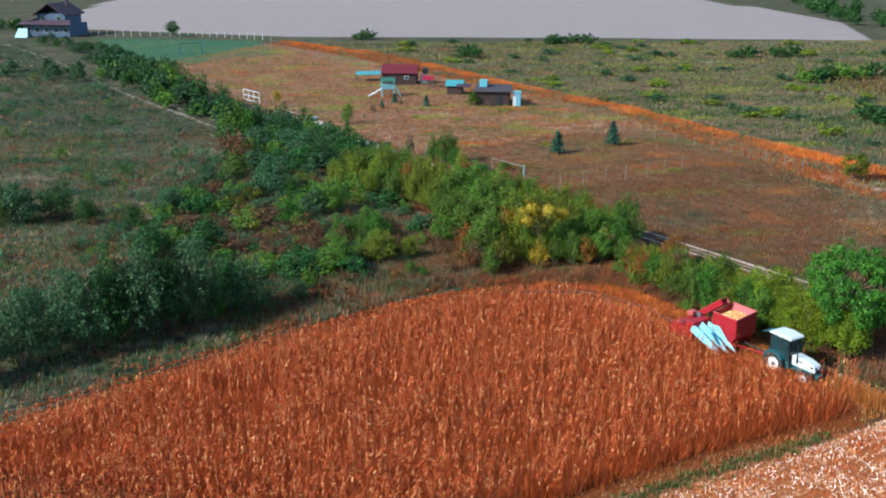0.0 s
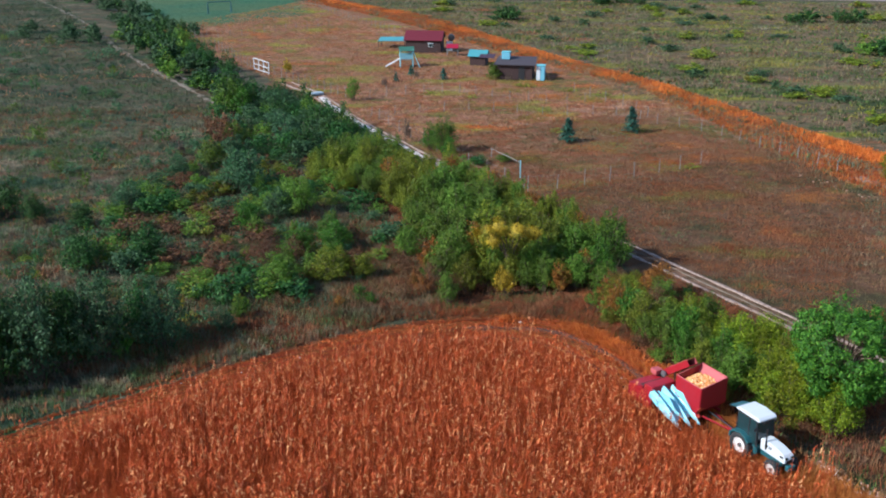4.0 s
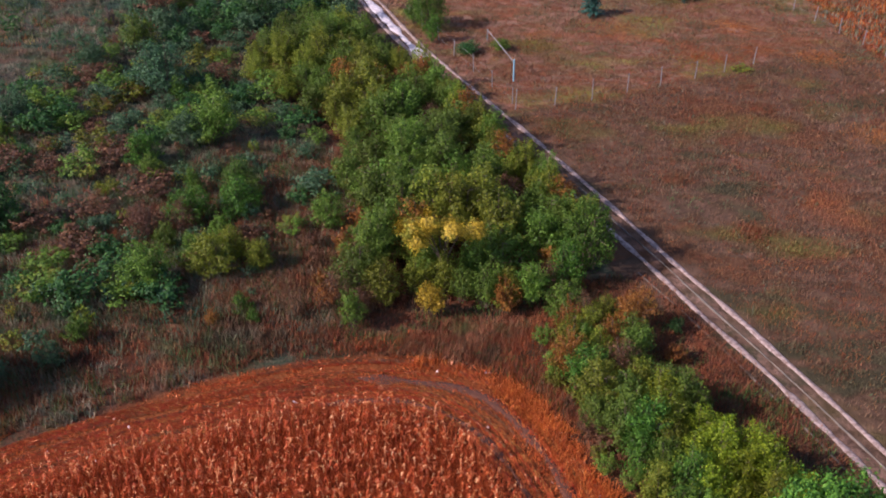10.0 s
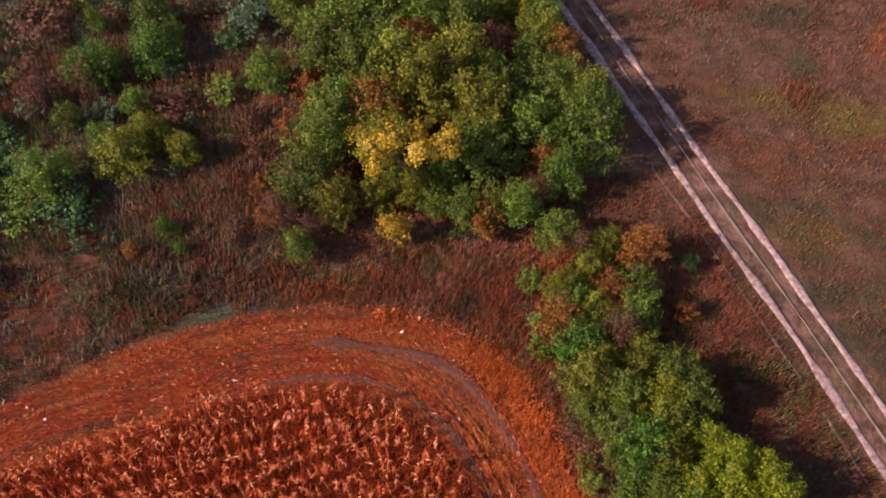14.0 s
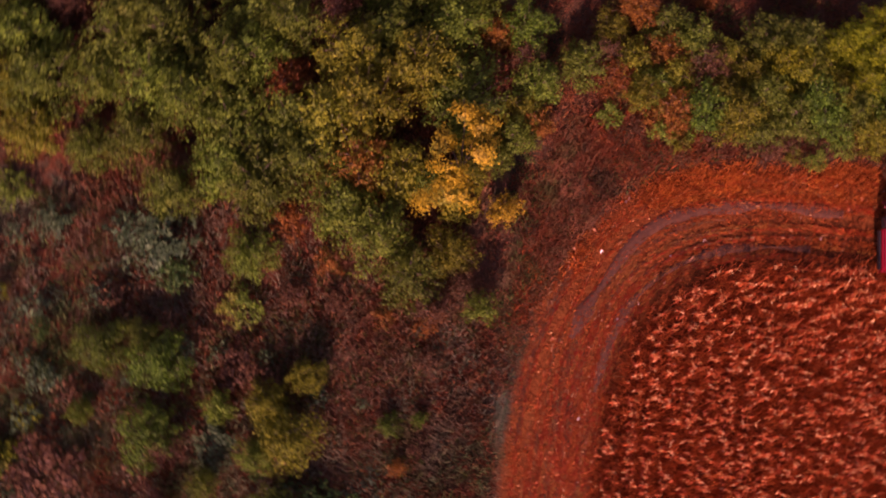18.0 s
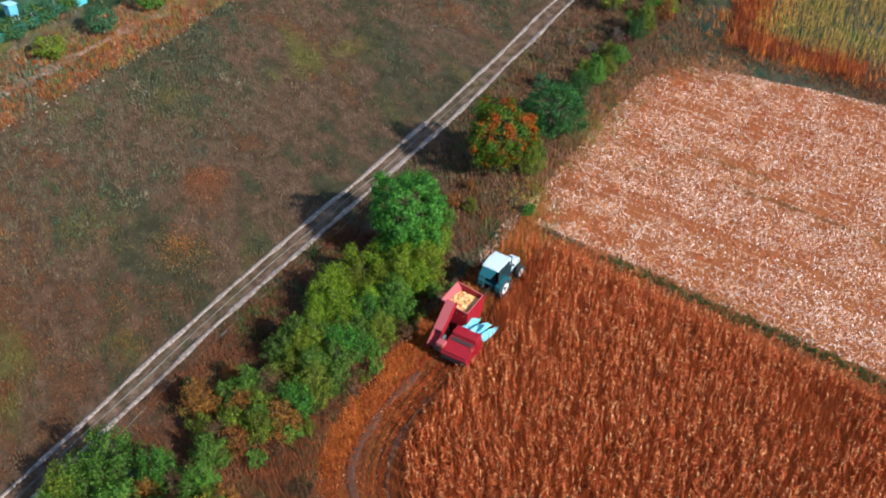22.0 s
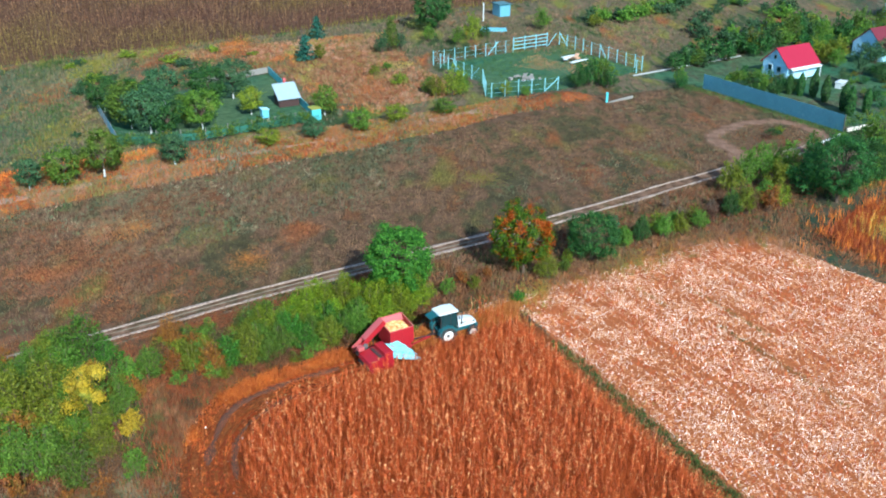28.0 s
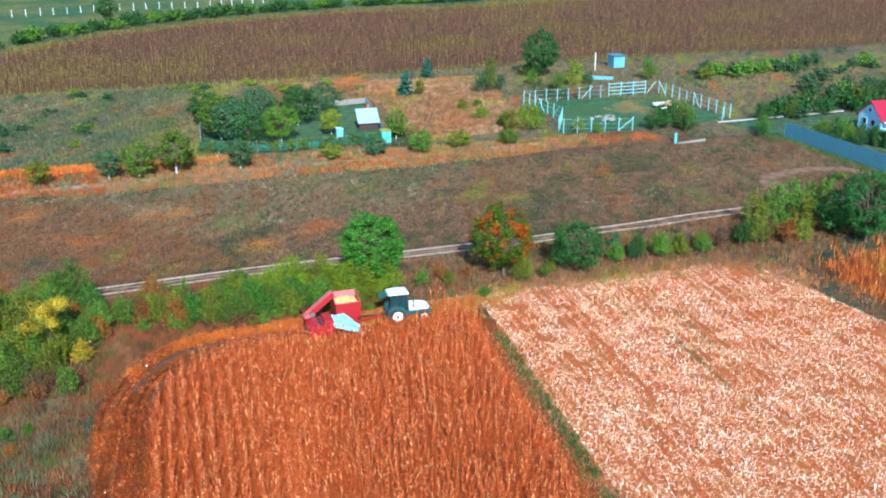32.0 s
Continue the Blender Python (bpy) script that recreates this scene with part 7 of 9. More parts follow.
def build_picker(m):
    t = thing("corn_picker", "red corn picker with blue snouts and a full hopper", "farm machine", m)
    # hopper: four plates above a funnel
    x0, x1, y0, y1 = 0.0, 1.74, 0.0, 1.66
    hop = part("hopper", prism([(0.25, 0.75), (0.04, 1.15), (0.04, 1.30), (1.70, 1.30), (1.70, 1.15), (1.45, 0.75)], 1.56, at=(0, 0.83, 0)), M["red_paint"], t, "red steel hopper")
    low, high = 2.24, 2.48
    for nm, c in (("side", [(x0, y0, 1.12), (x1, y0, 1.12), (x1, y0, low), (x0, y0, low)]), ("side", [(x0, y1, 1.12), (x1, y1, 1.12), (x1, y1, high), (x0, y1, high)]), ("front", [(x1, y0, 1.12), (x1, y1, 1.12), (x1, y1, high), (x1, y0, low)]), ("back", [(x0, y0, 1.12), (x0, y1, 1.12), (x0, y1, high), (x0, y0, low)])):
        part("hopper_" + nm, plate(c, 0.035), M["red_paint"], hop)
    for p, q in (((x0, y0, low), (x1, y0, low)), ((x0, y1, high), (x1, y1, high)), ((x1, y0, low), (x1, y1, high)), ((x0, y0, low), (x0, y1, high))):
        part("rim_bar", tube(p, q, 0.035, sides=6), M["red_dusty"], hop, "dusty worn rim bar")
    for k in range(3):
        for y in (y0 - 0.02, y1 + 0.04):
            part("rib", box((0.05, 0.04, 1.06), (0.25 + 0.62 * k, y, 1.66), 0.008), M["red_paint"], hop)
    part("hopper_edge", plate([(x0 + 0.02, y1 - 0.03, high), (x1 - 0.02, y1 - 0.03, high), (x1 - 0.02, y1 - 0.30, 2.12), (x0 + 0.02, y1 - 0.30, 2.12)], 0.02), M["red_dusty"], hop)
    # picking unit under two covers
    body = part("body", prism([(-2.12, 0.62), (-2.18, 0.98), (-1.98, 1.22), (-1.12, 1.30), (-0.40, 1.30), (-0.34, 0.62)], 1.62, at=(0, -0.44, 0), bevel=0.03), M["red_paint"], t)
    part("rear_cover", plate([(-2.14, -1.24, 1.16), (-1.10, -1.24, 1.36), (-1.10, 0.34, 1.36), (-2.14, 0.34, 1.16)], 0.03), M["red_paint"], body)
    part("front_cover", prism([(-1.08, 1.30), (-1.02, 1.60), (-0.42, 1.62), (-0.32, 1.30)], 1.5, at=(0, -0.44, 0), bevel=0.03), M["red_paint"], body)
    part("rear_grille", box((0.06, 1.5, 0.22), (-2.18, -0.44, 0.74), 0.01), M["black_metal"], body)
    part("hinge_bar", tube((-1.09, -1.22, 1.38), (-1.09, 0.34, 1.38), 0.025, sides=6), M["black_metal"], body)
    part("skirt", box((1.7, 0.03, 0.30), (-1.25, -1.27, 0.60), 0.006), M["red_paint"], body)
    part("gearbox", box((0.46, 0.42, 0.40), (-1.95, 0.62, 1.10), 0.04), M["black_metal"], t)
    part("fan_box", box((0.44, 0.46, 0.26), (-1.98, 0.42, 1.46), 0.03), M["red_dusty"], t, "pale dusty pink cover box")
    part("bearing", lathe([(0.001, -0.05), (0.17, -0.05), (0.19, 0), (0.17, 0.05), (0.001, 0.05)], 16, at=(-1.55, 0.52, 1.45)), M["grey_metal"], t)
    # elevator trough
    a, b, w = Vector((-2.0, 0.95, 0.95)), Vector((0.10, 0.95, 2.58)), 0.27
    up = Vector((-(b - a).z, 0, (b - a).x)).normalized()
    el = part("elevator", plate([a + Vector((0, -w, 0)), b + Vector((0, -w, 0)), b + Vector((0, w, 0)), a + Vector((0, w, 0))], 0.03), M["red_paint"], t, "sloping red elevator trough")
    for s in (-1, 1):
        p, q = a + Vector((0, s * w, 0)), b + Vector((0, s * w, 0))
        part("trough_side", plate([p, q, q + up * 0.34, p + up * 0.34], 0.025), M["red_dusty"] if s > 0 else M["red_paint"], el)
    part("elevator_cover", plate([a.lerp(b, 0.34) + Vector((0, -w, 0)) + up * 0.35, b + Vector((0, -w, 0)) + up * 0.35, b + Vector((0, w, 0)) + up * 0.35, a.lerp(b, 0.34) + Vector((0, w, 0)) + up * 0.35], 0.02), M["red_dusty"], el, "dusty faded red cover sheet")
    # brownish dark dirt patch on the cover, added as a thin slab
    part("intake_grille", box((0.30, 1.34, 0.05), (-1.24, -0.44, 1.355), 0.01), M["wood_dark"], body)
    for k in range(4):
        c = a.lerp(b, (k + 0.6) / 9.5) + up * 0.09
        part("paddle", box((0.02, 2 * w - 0.08, 0.14), c, 0, Matrix.Rotation(-math.atan2((b - a).z, (b - a).x), 4, "Y")), M["black_metal"], el)
    part("strut", tube((-0.9, 1.2, 0.7), (-0.9, 1.2, 1.85), 0.035, sides=6), M["black_metal"], t)
    part("strut", tube((-0.9, 0.7, 0.7), (-0.9, 0.7, 1.85), 0.035, sides=6), M["black_metal"], t)
    # snouts and gathering plates
    for y, z, h, mat in ((-1.10, 1.22, 0.26, "blue_snout"), (-0.45, 1.28, 0.25, "blue_snout"), (0.10, 1.22, 0.20, "blue_snout")):
        part("snout", snout(-0.45, 1.78, y, h, z, 0.30), M[mat], t, "light blue sheet metal row divider")
    for y in (-0.80, -0.15):
        part("gathering_plate", plate([(-0.40, y - 0.14, 1.2), (1.20, y - 0.10, 0.48), (1.20, y + 0.10, 0.48), (-0.40, y + 0.14, 1.2)], 0.03), M["blue_snout"], t)
    for y in (-0.92, -0.04):
        part("fin", prism([(-0.30, 1.45), (0.55, 1.50), (1.30, 0.80), (0.4, 1.15)], 0.03, at=(0, y, 0)), M["blue_snout"], t)
    # frame, drawbar, wheels
    for y in (0.15, 1.45):
        part("frame_beam", box((3.7, 0.10, 0.14), (-0.15, y, 0.66), 0.01), M["red_paint"], t)
    part("axle", tube((-1.15, -0.95, 0.40), (-1.15, 1.35, 0.40), 0.06, sides=8), M["black_metal"], t)
    for y in (0.35, 1.15):
        part("drawbar", tube((1.66, y, 0.62), (3.45, 0.74, 0.56), 0.05, sides=6), M["red_paint"], t)
    part("drive_shaft", tube((1.6, 0.74, 0.80), (4.0, 0.74, 0.66), 0.04, sides=8), M["black_metal"], t)
    part("stand", tube((1.9, 0.5, 0.0), (1.9, 0.5, 0.75), 0.03, sides=6), M["black_metal"], t)
    wheel(t, -1.15, -1.02, 0.40, 0.24, -1, lugs=14)
    wheel(t, -1.15, 1.42, 0.40, 0.24, 1, lugs=14)
    return t


MACHINE = pose(15.9, 54.05, 0, 0, 0, -57)
build_picker(MACHINE)
build_tractor(MACHINE @ pose(4.5, 0.74, 0, 0, 0, -2))


def build_cobs():
    """The heap of husked cobs in the hopper."""
    n = 620
    u, v = rng.uniform(0.10, 1.64, n), rng.uniform(0.10, 1.50, n)
    z = 1.80 + 0.26 * np.exp(-((u - 0.8) ** 2 + (v - 0.95) ** 2) / 0.5) + 0.10 * v + rng.uniform(-0.05, 0.05, n)
    a, tilt = rng.uniform(0, 6.28, n), rng.normal(0, 0.35, n)
    d = np.stack([np.cos(a) * np.cos(tilt), np.sin(a) * np.cos(tilt), np.sin(tilt)], 1)
    s = np.cross(d, np.array([0, 0, 1.0]))
    s /= np.linalg.norm(s, axis=1, keepdims=True)
    t = np.cross(s, d)
    c = np.stack([u, v, z], 1)
    V = []
    for off, r in ((-0.11, 0.022), (-0.04, 0.030), (0.05, 0.028), (0.12, 0.010)):
        for k in range(5):
            q = 2 * math.pi * k / 5
            V.append(c + d * off + (s * math.cos(q) + t * math.sin(q)) * r)
    V = np.stack(V, 1).reshape(-1, 3)
    base = (np.arange(n) * 20)[:, None]
    F = np.concatenate([base + np.array([5 * i + k, 5 * i + (k + 1) % 5, 5 * i + 5 + (k + 1) % 5, 5 * i + 5 + k]) for i in range(3) for k in range(5)], 0)
    ob = lone("corn_cobs", from_arrays("corn_cobs", V, F, M["cob"]), "heap of husked yellow corn cobs in the hopper", "corn cobs", "stuff")
    ob.matrix_basis = MACHINE
    bed = part("bed", box((1.62, 1.5, 0.06), (0.87, 0.82, 1.93), 0.01), M["cob"], ob)


build_cobs()

# ---------------------------------------------------------------- fences
def fence(name, label, line, step, height, material, r=0.036, wires=3, wire=True, lean=0.04, square=False, category="fence"):
    """Posts along a line, each its own, with thin wires between them."""
    t = thing(name, label, category)
    me = bpy.data.meshes.new("post")
    bm = box((r * 2, r * 2, height), (0, 0, height / 2 - 0.1), 0.012) if square else tube((0, 0, -0.2), (0, 0, height), r * 1.05, r * 0.9, 7)
    bm.to_mesh(me)
    bm.free()
    me.materials.append(M[material])
    tops = []
    for x, y, a in along(line, step):
        ob = new("post", me)
        ob.parent = t
        z = float(land(x, y))
        ob.matrix_basis = pose(x + rng.normal(0, 0.05), y + rng.normal(0, 0.05), z, rng.normal(0, lean * 40), rng.normal(0, lean * 40), math.degrees(a)) @ Matrix.Diagonal((1, 1, rng.uniform(0.88, 1.08), 1))
        tops.append((x, y, z))
    if wire:
        for k in range(wires):
            h = height * (0.3 + 0.6 * k / max(1, wires - 1))
            bm = bmesh.new()
            for p, q in zip(tops, tops[1:]):
                tube((p[0], p[1], p[2] + h), (q[0], q[1], q[2] + h), 0.005, sides=3, bm=bm, caps=False)
            part("wire", bm, M["wood_grey"], t)
    return t


fence("fence", "wire fence on thin grey wooden posts", [(8.6, 91.0), (11.7, 92.0), (16.2, 94.8), (21.4, 98.2), (27.1, 102.4)], 2.75, 1.5, "wood_grey", wires=2)
fence("fence", "row of thin weathered fence posts", [(23.0, 117.1), (28.3, 113.4), (33.2, 106.2), (38.0, 97.0)], 2.6, 1.3, "wood_grey", wires=2)
fence("fence", "wire fence on grey posts along the farm track", [(8.4, 91.6), (2.6, 99.6), (-2.8, 107.8), (-9.0, 119.0)], 3.0, 1.3, "wood_grey", wires=2)
fence("fence", "pale fence posts along the far plot", [(-13.6, 128.5), (-19.8, 135.2), (-24.6, 140.6), (-26.6, 142.4)], 1.6, 1.4, "wood_grey", wires=2)
fence("fence", "pale fence posts along the far plot", [(-29.6, 145.9), (-33.6, 153.0), (-39.4, 162.1), (-48, 174)], 1.7, 1.4, "wood_grey", wires=2)
fence("fence", "row of pale posts at the edge of the lawn", [(-49.5, 176.0), (-43.1, 174.5), (-37.2, 179.8), (-32.0, 185.5), (-26, 190)], 2.2, 1.2, "wood_grey", wires=1)
fence("fence", "white posts beside the orange weeds", [(-40.0, 232.0), (-38.3, 224.0), (-31.3, 210.4), (-23.9, 197.2), (-14.9, 182.8), (-6, 172)], 1.9, 1.3, "wood_grey", wires=1)
fence("fence", "white fence posts at the end of the lawn", [(-86, 245.4), (-73.9, 241.5), (-63.1, 245.6), (-50.2, 238.5), (-41.3, 233.4)], 2.3, 1.5, "post_white", 0.06, wires=1)
fence("fence", "thin grey stakes in the fenced plot", [(-10.7, 128.6), (-6.3, 130.7), (-0.3, 132.9), (5.6, 129.4), (12.4, 126.8), (18, 128)], 2.4, 1.2, "wood_grey", wires=1)
fence("fence", "thin grey stakes in the fenced plot", [(-9, 118.5), (-3.0, 121.0), (4.6, 122.5), (11.4, 120.6), (17.5, 121.4), (22.0, 118.6)], 2.9, 1.1, "wood_grey", wires=1)
fence("fence", "leaning pale stakes beside the water tank", [(14.6, 132.9), (20.5, 125.0), (23.0, 117.5)], 3.0, 1.4, "wood_grey", wires=1)


def build_rail():
    """A long thin pole propped on a post at the end of the fence."""
    t = thing("pole_barrier", "long thin grey pole propped on a post", "barrier")
    part("pole", tube((5.2, 102.0, 0.9), (7.9, 95.4, 1.5), 0.032, sides=6), M["wood_grey"], t)
    part("post", tube((8.0, 95.2, -0.1), (8.0, 95.2, 1.7), 0.06, sides=7), M["post_teal"], t)
    part("post", tube((5.2, 102.0, -0.1), (5.2, 102.0, 1.0), 0.05, sides=7), M["wood_grey"], t)


build_rail()


def build_gate(x0, y0, x1, y1, h):
    t = thing("gate", "white metal frame gate in the plot's fence", "gate")
    a, b = Vector((x0, y0, 0)), Vector((x1, y1, 0))
    up = Vector((0, 0, 1))
    for k in range(4):
        p = a.lerp(b, k / 3)
        part("upright", tube(p + up * 0.1, p + up * h, 0.06, sides=6), M["white_paint"], t)
    for z in (0.25, h * 0.55, h):
        part("rail", tube(a + up * z, b + up * z, 0.055, sides=6), M["white_paint"], t)


build_gate(-29.5, 145.8, -26.5, 142.2, 1.7)


def build_goal():
    t = thing("swing_frame", "dark metal frame standing on the lawn", "frame")
    a, b = (-54.0, 204.7), (-49.9, 206.7)
    part("beam", tube((*a, 2.2), (*b, 2.2), 0.09, sides=6), M["teal_paint"], t)
    for x, y in (a, b):
        for d in (-0.5, 0.5):
            part("leg", tube((x, y + d, -0.1), (x, y, 2.2), 0.08, sides=6), M["teal_paint"], t)


build_goal()


# ---------------------------------------------------------------- sheds of the fenced plot
def gable_roof(t, m, roof, length, width, rise, over=0.3, thick=0.08):
    """Two roof sheets with ribs; ridge along X; eaves at z = 0."""
    for s in (-1, 1):
        low = -rise * over / (width / 2)
        sheet = part("roof", plate([(-length / 2 - over, s * (width / 2 + over), low), (length / 2 + over, s * (width / 2 + over), low), (length / 2 + over, 0, rise), (-length / 2 - over, 0, rise)], thick * (1 if s < 0 else -1)), M[roof], t)
        sheet.matrix_basis = m
        n = int(length / 0.6)
        for k in range(n + 1):
            x = -length / 2 - over + 0.04 + (length + 2 * over - 0.08) * k / n
            part("rib", tube((x, s * (width / 2 + over), low + 0.06), (x, 0, rise + 0.06), 0.035, sides=4), M[roof], sheet)


def board_wall(t, length, height, mat, m, wide=0.3):
    """A wall: upright boards on a backing, or plain plaster."""
    wooden = mat.startswith("wood")
    w = part("wall", box((length - 0.03, 0.05 if wooden else 0.12, height - 0.03), (0, 0, height / 2), 0.004), M[mat], t)
    w.matrix_basis = m
    n = max(2, int(length / wide)) if wooden else 0
    for k in range(n):
        part("board", box((length / n - 0.02, 0.085 + 0.015 * (k % 2), height * (1 - 0.01 * (k % 3))), (-length / 2 + length * (k + 0.5) / n, 0, height / 2), 0), M[mat], w)


def cabin(name, label, m, length, width, wall_h, rise, wall, roof, category="shed", windows=(), door=None, gable=None):
    """A hut: four board or plaster walls, gables, two roof sheets, openings with frames."""
    t = thing(name, label, category, m)
    for s in (-1, 1):
        board_wall(t, length, wall_h, wall, pose(0, s * width / 2, 0))
        board_wall(t, width - 0.08, wall_h, wall, pose(s * length / 2, 0, 0, 0, 0, 90))
        g = prism([(-width / 2, 0), (width / 2, 0), (0, rise)], 0.08)
        g = part("gable", g, M[gable or wall], t)
        g.matrix_basis = pose(s * length / 2, 0, wall_h, 0, 0, 90)
    gable_roof(t, pose(0, 0, wall_h), roof, length, width, rise)
    for side, x, z, w, h in windows:
        f = part("window", box((w, 0.10, h), (x, side * (width / 2 + 0.05), z), 0.01), M["white_paint"], t, "white framed window")
        part("pane", box((w - 0.16, 0.03, h - 0.16), (x, side * (width / 2 + 0.105), z), 0), M["glass"], f)
    if door:
        side, x, w, h = door
        part("door", box((w, 0.08, h), (x, side * (width / 2 + 0.05), h / 2), 0.01), M["wood_dark"], t)
    return t


cabin("garden_shed", "dark red-brown wooden shed with a red metal roof", pose(-7.0, 163.6, 0, 0, 0, -4), 5.4, 3.6, 2.0, 1.05, "wood_dark", "roof_maroon", windows=((-1, 1.2, 1.2, 0.8, 0.6),), door=(-1, -0.8, 0.9, 1.8))
leanto = thing("lean_to", "teal sheet roof beside the red shed", "shed", pose(-12.4, 166.5, 0, 0, 0, -4))
part("roof", plate([(-2.2, -1.2, 1.1), (2.2, -1.2, 1.2), (2.2, 1.2, 1.5), (-2.2, 1.2, 1.4)], 0.06), M["cyan_sheet"], leanto)
for x, y in ((-2.1, -1.1), (2.1, -1.1), (2.1, 1.1), (-2.1, 1.1)):
    part("post", tube((x, y, -0.1), (x, y, 1.2), 0.06, sides=6), M["wood_dark"], leanto)
tank = thing("water_tank", "black barrel tank on a pale stand", "tank", pose(-2.9, 163.8, 0))
part("barrel", lathe([(0.001, -0.6), (0.5, -0.55), (0.55, 0), (0.5, 0.55), (0.001, 0.6)], 18, at=(0, 0, 2.1)), M["black_metal"], tank)
part("stand", box((0.9, 0.9, 1.5), (-0.3, 0, 0.75), 0.04), M["wall_pale"], tank)
pavilion = thing("picnic_table", "small table under a red roof", "table", pose(-2.4, 159.4, 0))
for s in (-1, 1):
    part("roof", plate([(-0.9, s * 0.9, 1.25), (0.9, s * 0.9, 1.25), (0.9, 0, 1.75), (-0.9, 0, 1.75)], 0.05), M["roof_red"], pavilion)
    for x in (-0.8, 0.8):
        part("post", tube((x, s * 0.7, -0.1), (x, s * 0.7, 1.4), 0.05, sides=6), M["wood_grey"], pavilion)
part("tabletop", box((1.4, 0.8, 0.06), (0, 0, 0.75), 0.01), M["wood_grey"], pavilion)
play = thing("play_tower", "blue-grey wooden play tower with a pale slide", "play tower", pose(-8.4, 150.0, 0, 0, 0, 10))
part("platform", box((1.9, 1.6, 0.12), (0, 0, 1.1), 0.02), M["wood_grey"], play)
for x in (-0.9, 0.9):
    for y in (-0.75, 0.75):
        part("post", tube((x, y, -0.1), (x, y, 2.5), 0.07, sides=6), M["post_teal"], play)
for s in (-1, 1):
    part("railing", box((1.9, 0.06, 0.6), (0, s * 0.75, 1.5), 0.01), M["post_teal"], play)
    part("canopy", plate([(-1.1, s * 0.95, 2.3), (1.1, s * 0.95, 2.3), (1.1, 0, 2.8), (-1.1, 0, 2.8)], 0.04), M["net_green"], play)
part("slide", plate([(-0.9, -0.35, 1.15), (-0.9, 0.35, 1.15), (-3.0, 0.0, 0.1), (-3.0, -0.7, 0.1)], 0.05), M["post_white"], play, "pale plastic slide")
for d in (-0.6, 0.6):
    part("brace", tube((0.9, d, 2.3), (1.9, d * 1.6, -0.1), 0.06, sides=6), M["post_teal"], play)

barn = thing("shed", "long dark shed with a flat black roof", "shed", pose(7.3, 142.6, 0, 0, 0, -6))
for nm, x, y, a, ln in (("wall", 0, -1.6, 0, 4.6), ("wall", 0, 1.6, 0, 4.6), ("wall", -2.3, 0, 90, 3.2), ("wall", 2.3, 0, 90, 3.2)):
    board_wall(barn, ln, 2.0, "wood_dark", pose(x, y, 0, 0, 0, a))
part("roof", plate([(-2.8, -2.0, 2.0), (2.8, -2.0, 2.0), (2.6, 2.2, 2.45), (-2.6, 2.2, 2.45)], 0.10), M["roof_dark"], barn)
part("door", box((0.8, 0.08, 1.8), (0.9, -1.66, 0.9), 0.01), M["black_metal"], barn)
cube = thing("storage_box", "light blue box on the shed's roof", "box", pose(5.9, 143.6, 2.36, 0, 0, -6))
part("body", box((1.1, 1.0, 0.95), (0, 0, 0.48), 0.04), M["cyan_box"], cube)
part("lid", box((1.16, 1.06, 0.06), (0, 0, 0.98), 0.01), M["teal_light"], cube)
toilet = thing("storage_cabinet", "white and light blue cabinet beside the dark shed", "cabinet", pose(10.6, 141.2, 0, 0, 0, -8))
part("body", box((1.1, 1.0, 1.95), (0, 0, 0.97), 0.03), M["cyan_box"], toilet)
part("door", box((0.5, 0.05, 1.8), (-0.28, -0.52, 0.95), 0.01), M["white_paint"], toilet)
part("roof", box((1.25, 1.15, 0.08), (0, 0, 2.0), 0.02), M["teal_light"], toilet)
part("prop", tube((0.6, -0.2, 1.2), (1.5, -0.4, 0.0), 0.05, sides=6), M["wood_dark"], toilet)
cabin("tool_shed", "small purple-brown shed with a light blue roof", pose(1.9, 152.0, 0, 0, 0, -10), 2.2, 2.0, 1.5, 0.6, "wood_dark", "cyan_sheet")
part("awning", plate([(0.4, -2.2, 1.4), (2.6, -2.2, 1.4), (2.6, -0.6, 1.7), (0.4, -0.6, 1.7)], 0.05), M["roof_slate"], bpy.data.objects["tool_shed"])
ivy = make_plant("ivy", "green climbing plant over the end of the dark shed", "climber", 301, 2.6, 2.2, 1500, 0.22, "leaf_green")
ivy.matrix_basis = pose(4.4, 141.4, 0)
dark.place(6.3, 140.0, 0.45, 0.45)
bale = thing("plastic_sheet", "pale blue sheet lying beside the track", "sheet", pose(-17.4, 129.6, 0.05, 0, 0, 35))
part("sheet", box((1.6, 0.9, 0.35), (0, 0, 0.15), 0.1, None, None, 2), M["roof_white"], bale)

# far house
house = thing("house", "two-storey house with a dark purple-brown roof", "house", pose(-94.5, 246.0, 0, 0, 0, -12))
part("wall", box((12.0, 8.0, 3.0), (0, 0, 1.5), 0.02), M["wall_slate"], house, "dark blue-grey lower walls")
part("wall", box((7.4, 7.0, 2.4), (1.0, 0.2, 4.2), 0.02), M["wall_slate"], house, "dark upper walls")
gable_roof(house, pose(1.0, 0.2, 5.3, 0, 0, 90), "roof_slate", 8.0, 7.6, 2.4, 0.5, 0.15)
part("roof", plate([(-7.0, -5.2, 2.8), (7.0, -5.2, 2.8), (6.2, -3.2, 3.8), (-6.2, -3.2, 3.8)], 0.15), M["roof_slate"], house, "porch roof")
part("roof", plate([(-7.0, 4.6, 2.9), (-7.0, -4.6, 2.9), (-2.6, -3.8, 4.2), (-2.6, 3.8, 4.2)], 0.15), M["roof_slate"], house, "side roof")
for x in (-5, -2.5, 0, 2.5, 5):
    w = part("window", box((1.3, 0.1, 1.2), (x, -4.03, 1.6), 0.01), M["wood_grey"], house, "grey framed window")
    part("pane", box((1.0, 0.05, 0.9), (x, -4.09, 1.6), 0), M["glass"], w)
